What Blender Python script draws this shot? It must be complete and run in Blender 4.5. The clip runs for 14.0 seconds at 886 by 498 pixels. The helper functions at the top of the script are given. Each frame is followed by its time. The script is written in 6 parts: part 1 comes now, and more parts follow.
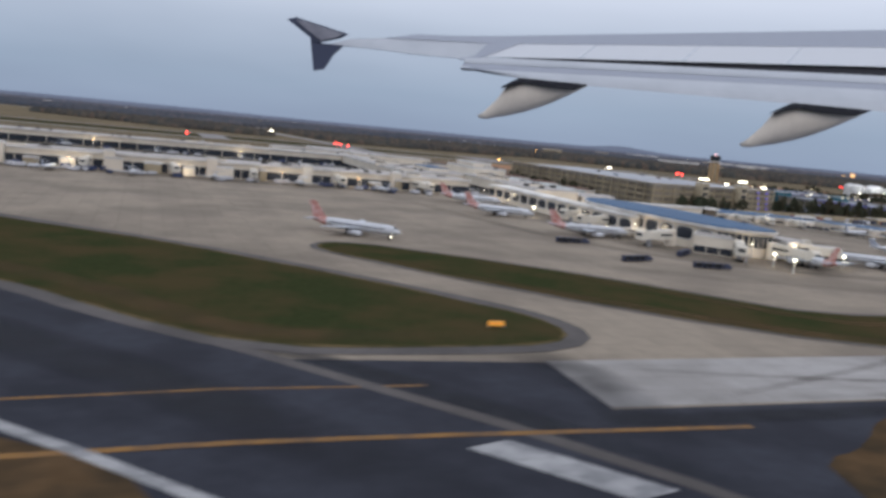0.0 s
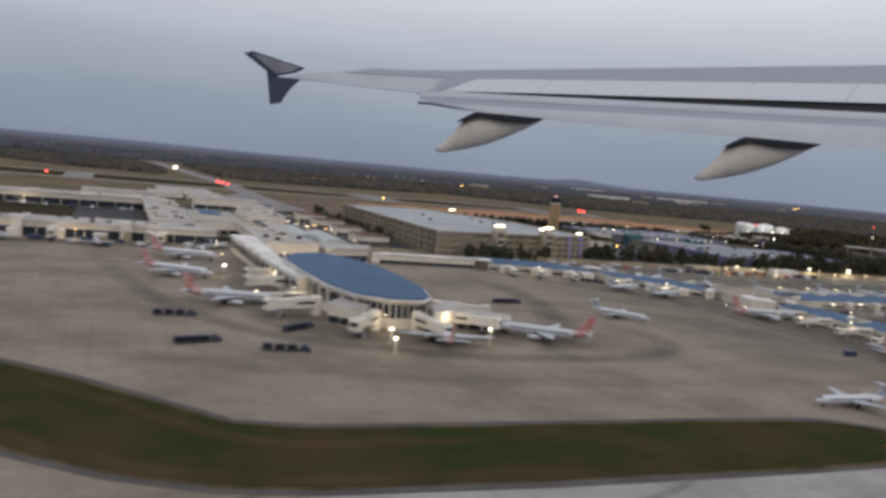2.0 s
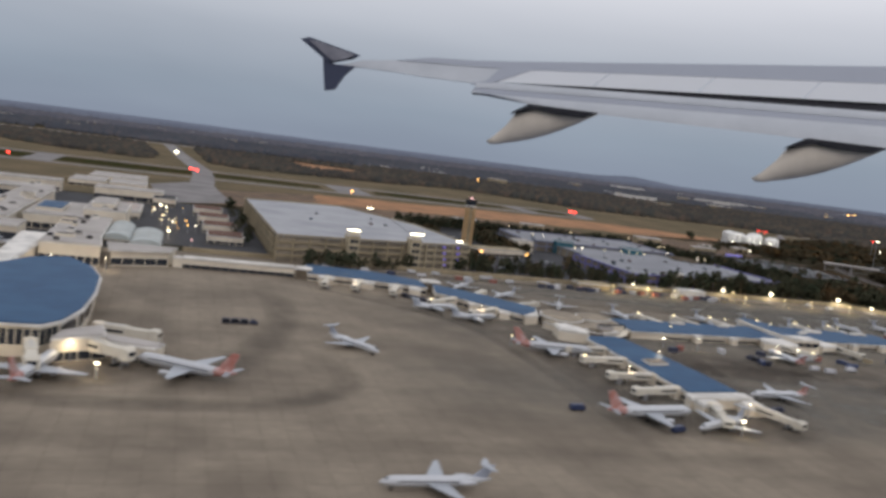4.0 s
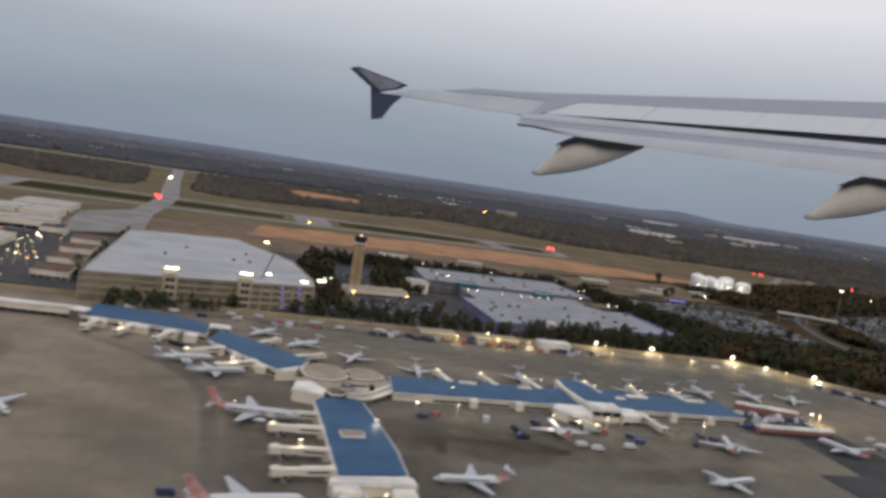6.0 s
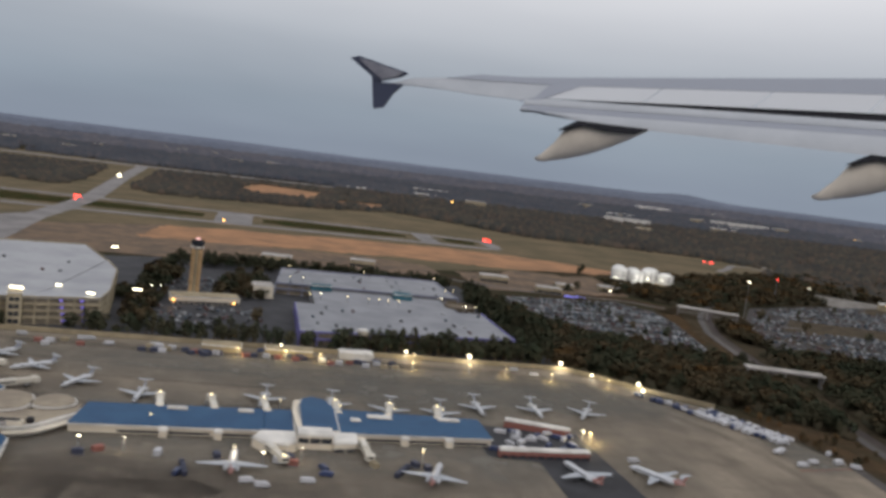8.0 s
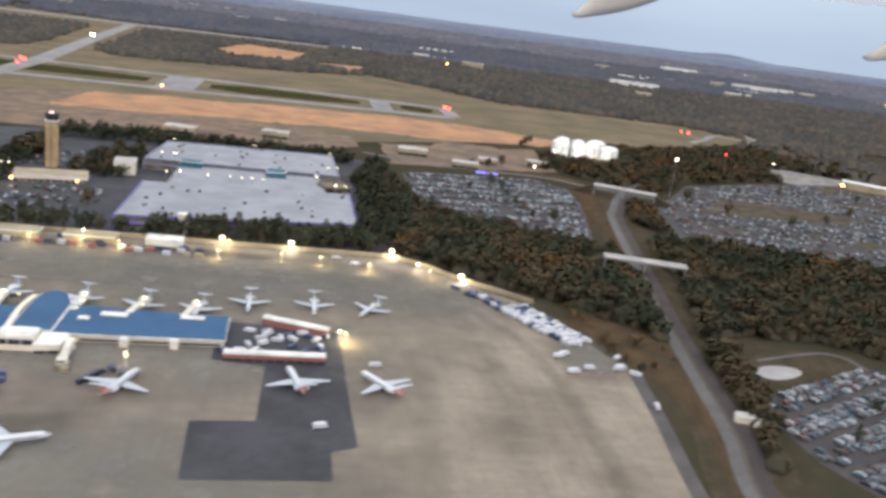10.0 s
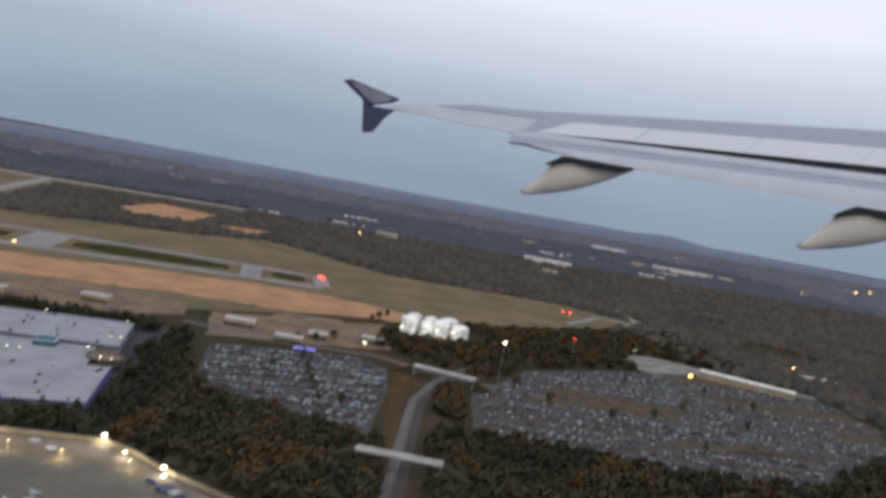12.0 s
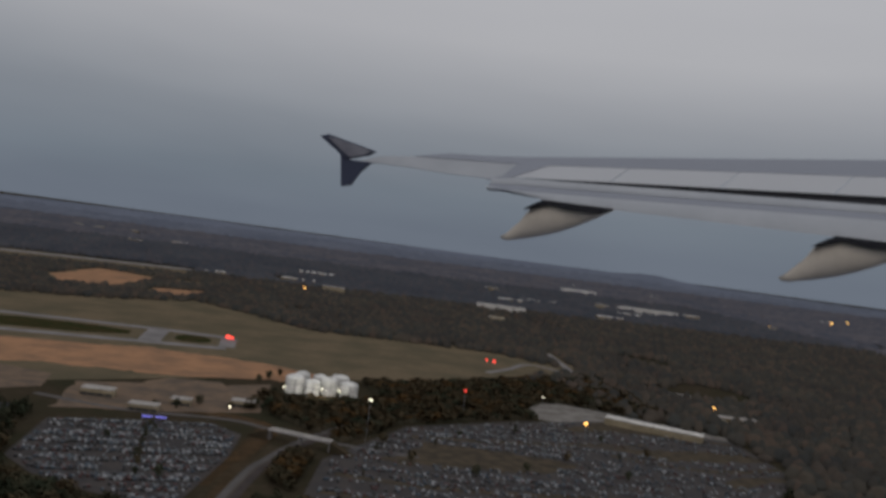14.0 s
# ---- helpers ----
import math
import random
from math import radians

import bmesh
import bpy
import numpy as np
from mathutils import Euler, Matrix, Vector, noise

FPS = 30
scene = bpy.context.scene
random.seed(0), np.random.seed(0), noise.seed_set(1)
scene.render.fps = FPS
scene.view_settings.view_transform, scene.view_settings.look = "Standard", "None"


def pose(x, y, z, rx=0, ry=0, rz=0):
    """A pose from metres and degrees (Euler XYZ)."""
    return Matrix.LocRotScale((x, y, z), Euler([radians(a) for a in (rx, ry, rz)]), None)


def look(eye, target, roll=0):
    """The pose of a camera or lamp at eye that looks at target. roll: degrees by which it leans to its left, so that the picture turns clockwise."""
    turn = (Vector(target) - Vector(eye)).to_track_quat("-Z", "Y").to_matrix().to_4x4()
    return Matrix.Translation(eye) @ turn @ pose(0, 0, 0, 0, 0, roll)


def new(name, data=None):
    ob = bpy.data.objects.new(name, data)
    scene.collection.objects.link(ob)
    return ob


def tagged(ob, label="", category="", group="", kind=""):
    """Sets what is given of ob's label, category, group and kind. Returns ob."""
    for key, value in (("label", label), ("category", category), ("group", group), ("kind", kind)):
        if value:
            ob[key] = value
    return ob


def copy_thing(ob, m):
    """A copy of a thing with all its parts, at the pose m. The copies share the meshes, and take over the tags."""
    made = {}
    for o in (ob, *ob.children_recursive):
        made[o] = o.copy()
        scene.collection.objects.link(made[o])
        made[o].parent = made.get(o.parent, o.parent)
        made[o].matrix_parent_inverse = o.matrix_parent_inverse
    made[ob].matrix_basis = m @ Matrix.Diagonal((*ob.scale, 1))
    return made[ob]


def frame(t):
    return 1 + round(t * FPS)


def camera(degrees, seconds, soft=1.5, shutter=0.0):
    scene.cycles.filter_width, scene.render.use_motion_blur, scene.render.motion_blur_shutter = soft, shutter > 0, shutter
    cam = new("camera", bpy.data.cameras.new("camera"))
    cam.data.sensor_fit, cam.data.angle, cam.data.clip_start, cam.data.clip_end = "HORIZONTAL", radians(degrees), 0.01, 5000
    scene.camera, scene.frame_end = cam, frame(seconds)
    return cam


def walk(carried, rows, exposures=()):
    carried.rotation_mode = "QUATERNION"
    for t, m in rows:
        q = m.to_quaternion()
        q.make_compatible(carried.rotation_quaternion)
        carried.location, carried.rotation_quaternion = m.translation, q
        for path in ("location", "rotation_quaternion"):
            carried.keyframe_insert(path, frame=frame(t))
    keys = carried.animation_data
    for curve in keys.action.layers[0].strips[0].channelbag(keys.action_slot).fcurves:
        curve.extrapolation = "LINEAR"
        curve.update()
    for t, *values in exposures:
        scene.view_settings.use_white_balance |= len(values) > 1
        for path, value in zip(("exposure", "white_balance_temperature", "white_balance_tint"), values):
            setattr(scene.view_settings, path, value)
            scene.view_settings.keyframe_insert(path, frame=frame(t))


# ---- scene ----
PATH = [
    # seconds, place, and degrees of turn to the left, upward tilt and lean
    (0, -0.00, 0.00, 20.15, -19.84, -7.79, 5.54),
    (0.5, 17.98, 0.09, 22.77, -19.36, -7.79, 5.18),
    (1, 36.15, 0.11, 25.37, -20.81, -5.92, 5.25),
    (1.5, 54.49, 0.09, 27.98, -21.31, -5.89, 5.29),
    (2, 72.96, 0.04, 30.62, -21.60, -5.43, 5.49),
    (2.5, 91.54, 0.01, 33.29, -20.86, -6.12, 5.64),
    (2.7, 99.00, 0.00, 34.38, -20.54, -6.60, 5.96),
    (3, 110.21, 0.00, 36.03, -20.15, -6.77, 6.14),
    (3.5, 128.95, 0.04, 38.83, -18.99, -6.76, 6.71),
    (4, 147.72, 0.16, 41.70, -17.55, -6.53, 7.41),
    (4.5, 166.53, 0.35, 44.67, -16.24, -6.21, 8.00),
    (4.8, 177.81, 0.51, 46.49, -15.70, -6.04, 8.19),
    (5, 185.33, 0.63, 47.72, -15.04, -5.86, 8.06),
    (5.5, 204.12, 1.02, 50.86, -13.78, -5.35, 8.76),
    (6, 222.88, 1.52, 54.08, -13.54, -5.10, 8.60),
    (6.5, 241.60, 2.12, 57.39, -13.30, -4.55, 8.35),
    (7, 260.26, 2.85, 60.78, -12.43, -4.59, 8.64),
    (7.5, 278.85, 3.68, 64.24, -12.84, -4.67, 7.53),
    (8, 297.36, 4.63, 67.75, -12.39, -6.11, 7.27),
    (8.5, 315.77, 5.68, 71.30, -11.53, -9.36, 7.03),
    (9, 334.09, 6.82, 74.87, -10.67, -12.97, 6.96),
    (9.5, 352.30, 8.04, 78.45, -10.23, -15.46, 7.23),
    (9.8, 363.17, 8.81, 80.59, -10.34, -15.80, 7.62),
    (10, 370.39, 9.33, 82.01, -10.58, -15.86, 7.67),
    (10.5, 388.37, 10.67, 85.52, -11.69, -14.75, 9.94),
    (11, 406.23, 12.03, 88.96, -11.14, -12.55, 10.65),
    (11.5, 423.96, 13.41, 92.30, -11.07, -9.98, 10.21),
    (12, 441.58, 14.77, 95.50, -11.53, -4.43, 10.44),
    (12.5, 459.07, 16.08, 98.53, -10.35, -1.19, 10.01),
    (13, 476.44, 17.32, 101.35, -10.25, 0.68, 9.54),
    (13.5, 493.69, 18.45, 103.91, -10.59, 1.11, 9.31),
    (14, 510.84, 19.43, 106.18, -11.29, -1.12, 7.64),
]


def view(x, y, z, turn, tilt, lean):
    """A pose from a place and the turn, tilt and lean of the camera."""
    return pose(x, y, z, 90 + tilt, 0, turn) @ pose(0, 0, 0, 0, 0, lean)


cam = camera(55.1, 14.0, soft=3.3, shutter=0.5)
walk(cam, [(r[0], view(*r[1:])) for r in PATH],
     exposures=[(0, 0.27, 5900, 10), (0.5, 0.22, 5950, 10), (1.5, -0.02, 6200, 10), (2.5, -0.05, 6250, 10), (5, 0.05, 6450, 10), (7.5, -0.08, 6500, 9), (10, 0.98, 6250, 8), (11, 1.25, 6150, 8),
                (11.5, 1.0, 6200, 8), (12, 0.2, 6150, 8), (12.5, -0.55, 6200, 8), (14, -0.84, 6450, 9)])

# ---- light: an even sky after sunset, no direct sun ----
world = bpy.data.worlds.new("dusk_sky")
scene.world = world
world.use_nodes = True
wn, wl = world.node_tree.nodes, world.node_tree.links
wn.clear()
w_out = wn.new("ShaderNodeOutputWorld")
w_bg = wn.new("ShaderNodeBackground")
w_co = wn.new("ShaderNodeTexCoord")
w_sep = wn.new("ShaderNodeSeparateXYZ")
w_ramp = wn.new("ShaderNodeValToRGB")
w_noise = wn.new("ShaderNodeTexNoise")
w_noise.inputs["Scale"].default_value = 2.5
w_noise.inputs["Detail"].default_value = 3
w_map = wn.new("ShaderNodeMapping")
w_map.inputs["Scale"].default_value = (1, 1, 5)
w_mix = wn.new("ShaderNodeMix")
w_mix.data_type, w_mix.blend_type = "RGBA", "SOFT_LIGHT"
w_mix.inputs["Factor"].default_value = 0.25
ramp = w_ramp.color_ramp
ramp.elements[0].position, ramp.elements[0].color = 0.0, (0.255, 0.295, 0.365, 1)
ramp.elements[1].position, ramp.elements[1].color = 1.0, (0.66, 0.685, 0.74, 1)
for pos, col in ((0.04, (0.29, 0.337, 0.402)), (0.11, (0.408, 0.441, 0.497)), (0.22, (0.735, 0.735, 0.775)), (0.4, (0.87, 0.865, 0.91))):
    e = ramp.elements.new(pos)
    e.color = (*col, 1)
wl.new(w_co.outputs["Generated"], w_sep.inputs[0])
wl.new(w_sep.outputs["Z"], w_ramp.inputs[0])
wl.new(w_co.outputs["Generated"], w_map.inputs[0])
wl.new(w_map.outputs[0], w_noise.inputs["Vector"])
wl.new(w_ramp.outputs[0], w_mix.inputs["A"])
wl.new(w_noise.outputs["Fac"], w_mix.inputs["B"])
wl.new(w_mix.outputs["Result"], w_bg.inputs[0])
wl.new(w_bg.outputs[0], w_out.inputs[0])
w_bg.inputs[1].default_value = 1.0

sun_data = bpy.data.lights.new("afterglow", "SUN")
sun_data.energy, sun_data.angle, sun_data.color = 0.5, radians(40), (1.0, 0.85, 0.75)
new("afterglow", sun_data).matrix_world = look((0, -300, 300), (0, 0, 0))


# ---- materials ----
def paint(name, col, rough=0.7, vary=0.15, size=1.0, metal=0.0, bump=0.0, big=0.0, second=None, per_object=0.0, per_island=None, coat=0.0, shine=0.12, slabs=0.0, broken=0.0, faded=False):
    """Colour with fine and coarse variation; size and big are the metres of the fine and the coarse patches."""
    m = bpy.data.materials.new(name)
    m.use_nodes = True
    n, l = m.node_tree.nodes, m.node_tree.links
    b = n["Principled BSDF"]
    b.inputs["Roughness"].default_value = rough
    b.inputs["Metallic"].default_value = metal
    b.inputs["Coat Weight"].default_value = coat
    b.inputs["Specular IOR Level"].default_value = shine
    geo = n.new("ShaderNodeNewGeometry")
    fine = n.new("ShaderNodeTexNoise")
    fine.inputs["Scale"].default_value = 1 / size
    fine.inputs["Detail"].default_value = 5
    l.new(geo.outputs["Position"], fine.inputs["Vector"])
    mix = n.new("ShaderNodeMix")
    mix.data_type = "RGBA"
    mix.inputs["A"].default_value = (*[c * (1 - vary) for c in col], 1)
    mix.inputs["B"].default_value = (*[min(c * (1 + vary), 0.95) for c in col], 1)
    l.new(fine.outputs["Fac"], mix.inputs["Factor"])
    out = mix.outputs["Result"]
    if big:
        coarse = n.new("ShaderNodeTexNoise")
        coarse.inputs["Scale"].default_value = 1 / big
        coarse.inputs["Detail"].default_value = 4
        coarse.inputs["Roughness"].default_value = 0.6
        l.new(geo.outputs["Position"], coarse.inputs["Vector"])
        cr = n.new("ShaderNodeValToRGB")
        cr.color_ramp.elements[0].position, cr.color_ramp.elements[1].position = 0.40, 0.62
        l.new(coarse.outputs["Fac"], cr.inputs[0])
        m2 = n.new("ShaderNodeMix")
        m2.data_type = "RGBA"
        l.new(cr.outputs[0], m2.inputs["Factor"])
        l.new(out, m2.inputs["A"])
        m2.inputs["B"].default_value = (*(second or [c * 0.7 for c in col]), 1)
        out = m2.outputs["Result"]
    if slabs:
        sl = n.new("ShaderNodeTexBrick")
        sl.offset, sl.inputs["Scale"].default_value = 0.0, 1.0
        sl.inputs["Color1"].default_value, sl.inputs["Color2"].default_value, sl.inputs["Mortar"].default_value = (0.90, 0.90, 0.90, 1), (1, 1, 1, 1), (0.62, 0.60, 0.58, 1)
        sl.inputs["Mortar Size"].default_value, sl.inputs["Brick Width"].default_value, sl.inputs["Row Height"].default_value = 0.05, slabs, slabs
        l.new(geo.outputs["Position"], sl.inputs["Vector"])
        ms = n.new("ShaderNodeMix")
        ms.data_type, ms.blend_type = "RGBA", "MULTIPLY"
        ms.inputs["Factor"].default_value = 0.8
        l.new(out, ms.inputs["A"])
        l.new(sl.outputs["Color"], ms.inputs["B"])
        out = ms.outputs["Result"]
    if per_object:
        info = n.new("ShaderNodeObjectInfo")
        m3 = n.new("ShaderNodeHueSaturation")
        span = n.new("ShaderNodeMapRange")
        span.inputs["To Min"].default_value, span.inputs["To Max"].default_value = 1 - per_object, 1 + per_object
        l.new(info.outputs["Random"], span.inputs["Value"])
        l.new(span.outputs[0], m3.inputs["Value"])
        l.new(out, m3.inputs["Color"])
        out = m3.outputs[0]
    if per_island:
        cr = n.new("ShaderNodeValToRGB")
        cr.color_ramp.interpolation = "CONSTANT"
        cr.color_ramp.elements[0].color = (*per_island[0], 1)
        cr.color_ramp.elements.remove(cr.color_ramp.elements[1])
        for k, c in enumerate(per_island[1:]):
            e = cr.color_ramp.elements.new((k + 1) / len(per_island))
            e.color = (*c, 1)
        l.new(geo.outputs["Random Per Island"], cr.inputs[0])
        m4 = n.new("ShaderNodeMix")
        m4.data_type, m4.blend_type = "RGBA", "MULTIPLY"
        m4.inputs["Factor"].default_value = 1
        l.new(cr.outputs[0], m4.inputs["A"])
        l.new(out, m4.inputs["B"])
        out = m4.outputs["Result"]
    l.new(out, b.inputs["Base Color"])
    if bump:
        bp = n.new("ShaderNodeBump")
        bp.inputs["Strength"].default_value = bump
        bp.inputs["Distance"].default_value = size * 0.2
        l.new(fine.outputs["Fac"], bp.inputs["Height"])
        l.new(bp.outputs[0], b.inputs["Normal"])
    if broken:
        wear = n.new("ShaderNodeTexNoise")
        wear.inputs["Scale"].default_value, wear.inputs["Detail"].default_value = 1 / 7, 3
        wear.inputs["Roughness"].default_value = 0.5
        l.new(geo.outputs["Position"], wear.inputs["Vector"])
        cut = n.new("ShaderNodeMapRange")
        cut.inputs["From Min"].default_value, cut.inputs["From Max"].default_value = (0.05, 0.8) if faded else (0.3, 0.65)
        cut.inputs["To Max"].default_value = broken
        l.new(wear.outputs["Fac"], cut.inputs["Value"])
        out = cut.outputs[0]
        if faded:
            fade, both = n.new("ShaderNodeAttribute"), n.new("ShaderNodeMath")
            fade.attribute_name, both.operation = "fade", "MULTIPLY"
            l.new(out, both.inputs[0])
            l.new(fade.outputs["Fac"], both.inputs[1])
            out = both.outputs[0]
        l.new(out, b.inputs["Alpha"])
    return m


def glow(name, col, strength):
    m = bpy.data.materials.new(name)
    m.use_nodes = True
    b = m.node_tree.nodes["Principled BSDF"]
    b.inputs["Base Color"].default_value = (*col, 1)
    b.inputs["Emission Color"].default_value = (*col, 1)
    b.inputs["Emission Strength"].default_value = strength
    return m


CONCRETE = paint("apron_concrete", (0.258, 0.216, 0.166), 0.85, 0.2, 1.8, big=22, second=(0.178, 0.148, 0.115), slabs=3.75)
PALE = paint("pale_concrete", (0.34, 0.325, 0.31), 0.85, 0.14, 1.5, big=14, second=(0.25, 0.235, 0.22), slabs=3.75)
ASPHALT = paint("asphalt", (0.034, 0.036, 0.046), 0.8, 0.3, 1.2, big=9, second=(0.022, 0.023, 0.030), shine=0.06)
SHOULDER = paint("shoulder_asphalt", (0.095, 0.085, 0.08), 0.8, 0.2, 1.2, big=10)
PATCHING = paint("dark_patching", (0.058, 0.058, 0.063), 0.8, 0.15, 1.2, big=10)
TYRES = paint("tyre_marks", (0.100, 0.086, 0.074), 0.85, 0.14, 2, big=6, second=(0.125, 0.107, 0.092), broken=0.45, faded=True)
DUSTY = paint("worn_concrete", (0.150, 0.143, 0.128), 0.85, 0.2, 3, big=14, second=(0.185, 0.172, 0.148), broken=0.95, faded=True)
LAWN = paint("lawn", (0.031, 0.037, 0.0155), 0.95, 0.4, 0.8, bump=0.5, big=13, second=(0.054, 0.043, 0.021), shine=0.0)
FIELD = paint("field_grass", (0.168, 0.132, 0.087), 0.95, 0.25, 4, big=45, second=(0.120, 0.103, 0.069), shine=0.0)
EARTH = paint("woodland_floor", (0.055, 0.044, 0.030), 0.95, 0.35, 5, big=45, second=(0.04, 0.038, 0.024), shine=0.0)
CLAY = paint("red_clay", (0.40, 0.225, 0.13), 0.95, 0.2, 4, big=22, second=(0.27, 0.165, 0.105), shine=0.0)
DRYDIRT = paint("dry_verge", (0.085, 0.055, 0.030), 0.95, 0.3, 2, big=6, second=(0.045, 0.034, 0.022), shine=0.0)
ROADGREY = paint("road_grey", (0.24, 0.225, 0.22), 0.85, 0.15, 2, big=20)
HIGHWAYGREY = paint("highway_asphalt", (0.118, 0.108, 0.104), 0.85, 0.25, 2, big=10, second=(0.09, 0.083, 0.08))
OLDASPHALT = paint("old_brown_asphalt", (0.066, 0.052, 0.049), 0.9, 0.25, 2, big=8, second=(0.052, 0.043, 0.041))
VAULTROOF = paint("vault_sheeting", (0.46, 0.49, 0.48), 0.6, 0.1, 2.0, big=6, second=(0.38, 0.41, 0.40))
GARAGETOP = paint("garage_roof", (0.37, 0.375, 0.39), 0.8, 0.12, 2.0, big=18, second=(0.30, 0.305, 0.325))
GRIME = paint("apron_grime", (0.115, 0.096, 0.078), 0.85, 0.2, 1.5, big=5, second=(0.135, 0.113, 0.092), broken=0.62, faded=True)
DARKTAN = paint("dark_tan_roof", (0.19, 0.155, 0.115), 0.85, 0.2, 1.0, big=3)
HUBROOF = paint("tan_hub_roof", (0.34, 0.29, 0.22), 0.8, 0.15, 1.5, big=5, second=(0.25, 0.21, 0.165))
STRAW = paint("dry_grass", (0.105, 0.080, 0.040), 0.95, 0.4, 0.8, big=5, second=(0.05, 0.046, 0.022), shine=0.0)
MEDIAN = paint("road_median", (0.085, 0.072, 0.055), 0.9, 0.3, 1.5)
LOTGREY = paint("lot_asphalt", (0.050, 0.046, 0.047), 0.85, 0.25, 2, big=9, second=(0.072, 0.062, 0.057))
YELLOWLINE = paint("yellow_line", (0.20, 0.105, 0.03), 0.7, 0.25, 0.8, big=3, second=(0.11, 0.065, 0.032))
WHITELINE = paint("white_line", (0.30, 0.297, 0.295), 0.7, 0.25, 0.8, big=2.5, second=(0.17, 0.17, 0.175))
WALL = paint("cream_wall", (0.72, 0.65, 0.53), 0.7, 0.10, 1.5, big=7, second=(0.62, 0.55, 0.45))
TRIM = paint("white_trim", (0.74, 0.71, 0.66), 0.6, 0.08, 1.0, big=6)
BLUEROOF = paint("blue_metal_roof", (0.017, 0.066, 0.148), 0.5, 0.2, 2.0, big=7, second=(0.025, 0.084, 0.172))
GLASS = paint("dark_glazing", (0.03, 0.035, 0.045), 0.12, 0.2, 1.0, shine=0.4)
GREYROOF = paint("grey_roof", (0.42, 0.39, 0.365), 0.8, 0.12, 2.0, big=12, second=(0.34, 0.315, 0.29))
BROWNROOF = paint("brown_roof", (0.15, 0.085, 0.065), 0.85, 0.2, 1.5, big=6)
DECKTOP = paint("deck_concrete", (0.275, 0.28, 0.30), 0.85, 0.10, 2.0, big=12, second=(0.22, 0.225, 0.243))
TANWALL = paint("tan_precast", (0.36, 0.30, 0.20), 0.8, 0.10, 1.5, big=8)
TAN = paint("tan_tower", (0.54, 0.36, 0.19), 0.75, 0.10, 1.0, big=5)
# Violet lamplight on the deck's fascia is painted into this colour.
BLUEWALL = paint("painted_lit_violet_fascia", (0.21, 0.20, 0.46), 0.6, 0.12, 2.0, big=9)
PALEBLUE = paint("pale_blue_fascia", (0.26, 0.27, 0.36), 0.6, 0.12, 2.0, big=9)
TEAL = paint("teal_cladding", (0.04, 0.13, 0.17), 0.6, 0.15, 1.5, big=4)
LOTDUST = paint("dusty_lot_strip", (0.100, 0.080, 0.058), 0.95, 0.35, 1.5, big=6, second=(0.062, 0.054, 0.042), shine=0.0)
VERGE = paint("shaded_verge", (0.068, 0.053, 0.036), 0.95, 0.35, 2, big=7, second=(0.046, 0.040, 0.026), shine=0.0)
# Lighter copy of the tan precast, lamplight painted into the colour.
FLOORLIT = paint("painted_lit_parapet", (0.47, 0.40, 0.28), 0.75, 0.12, 1.5, big=5)
DARK = paint("dark_opening", (0.03, 0.028, 0.03), 0.8, 0.2, 1.0)
HULL = paint("aircraft_white", (0.49, 0.50, 0.52), 0.35, 0.05, 1.0, coat=0.2, per_object=0.10, shine=0.4)
ALU = paint("aircraft_grey", (0.38, 0.40, 0.43), 0.4, 0.08, 1.0, metal=0.2, shine=0.4)
REDTAIL = paint("red_tail", (0.40, 0.17, 0.14), 0.4, 0.2, 0.8, big=1.2, second=(0.52, 0.37, 0.35))
BLUETAIL = paint("blue_grey_tail", (0.36, 0.39, 0.46), 0.4, 0.15, 0.8)
RUBBER = paint("rubber", (0.02, 0.02, 0.02), 0.8, 0.2, 0.3)
BRIDGEGREY = paint("jet_bridge_cream", (0.58, 0.54, 0.46), 0.6, 0.1, 1.0, per_object=0.12)
VANWHITE = paint("van_white", (0.48, 0.48, 0.50), 0.4, 0.08, 0.8, per_object=0.15, shine=0.4)
VANBLUE = paint("van_blue", (0.04, 0.055, 0.12), 0.4, 0.1, 0.8, per_object=0.2, shine=0.3)
CARTDARK = paint("cart_dark", (0.05, 0.055, 0.085), 0.6, 0.2, 0.8)
CARPAINT = paint("car_paint", (0.75, 0.75, 0.75), 0.35, 0.05, 1.0, per_island=[(0.23, 0.245, 0.26), (0.12, 0.13, 0.145), (0.035, 0.035, 0.04), (0.40, 0.41, 0.42), (0.07, 0.10, 0.13), (0.05, 0.05, 0.05), (0.11, 0.05, 0.045), (0.17, 0.185, 0.195)], shine=0.15)
BARK = paint("bark", (0.10, 0.075, 0.05), 0.95, 0.3, 0.4, shine=0.0)
PINE = paint("dark_green_leaves", (0.049, 0.059, 0.038), 0.9, 0.25, 2.5, per_object=0.2, big=6, second=(0.080, 0.074, 0.047), shine=0.0)
OAK = paint("olive_leaves", (0.110, 0.080, 0.047), 0.9, 0.25, 2.5, per_object=0.25, big=7, second=(0.072, 0.066, 0.042), shine=0.0)
UNDER = paint("undergrowth", (0.060, 0.049, 0.033), 0.95, 0.25, 2.0, big=12, second=(0.046, 0.044, 0.030), shine=0.0)
BANK = paint("bare_orange_bank", (0.138, 0.088, 0.050), 0.95, 0.3, 2, big=6, second=(0.090, 0.064, 0.040), shine=0.0, broken=1.0, faded=True)
RUST = paint("rust_leaves", (0.150, 0.086, 0.036), 0.9, 0.25, 2.5, per_object=0.35, big=6, second=(0.100, 0.068, 0.036), shine=0.0)
# Brown canopy tones, lightened and evened out by painted haze.
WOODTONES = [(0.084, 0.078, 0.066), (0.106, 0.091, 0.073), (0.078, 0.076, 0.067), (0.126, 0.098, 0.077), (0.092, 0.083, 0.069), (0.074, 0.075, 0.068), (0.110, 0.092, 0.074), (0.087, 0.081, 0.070)]
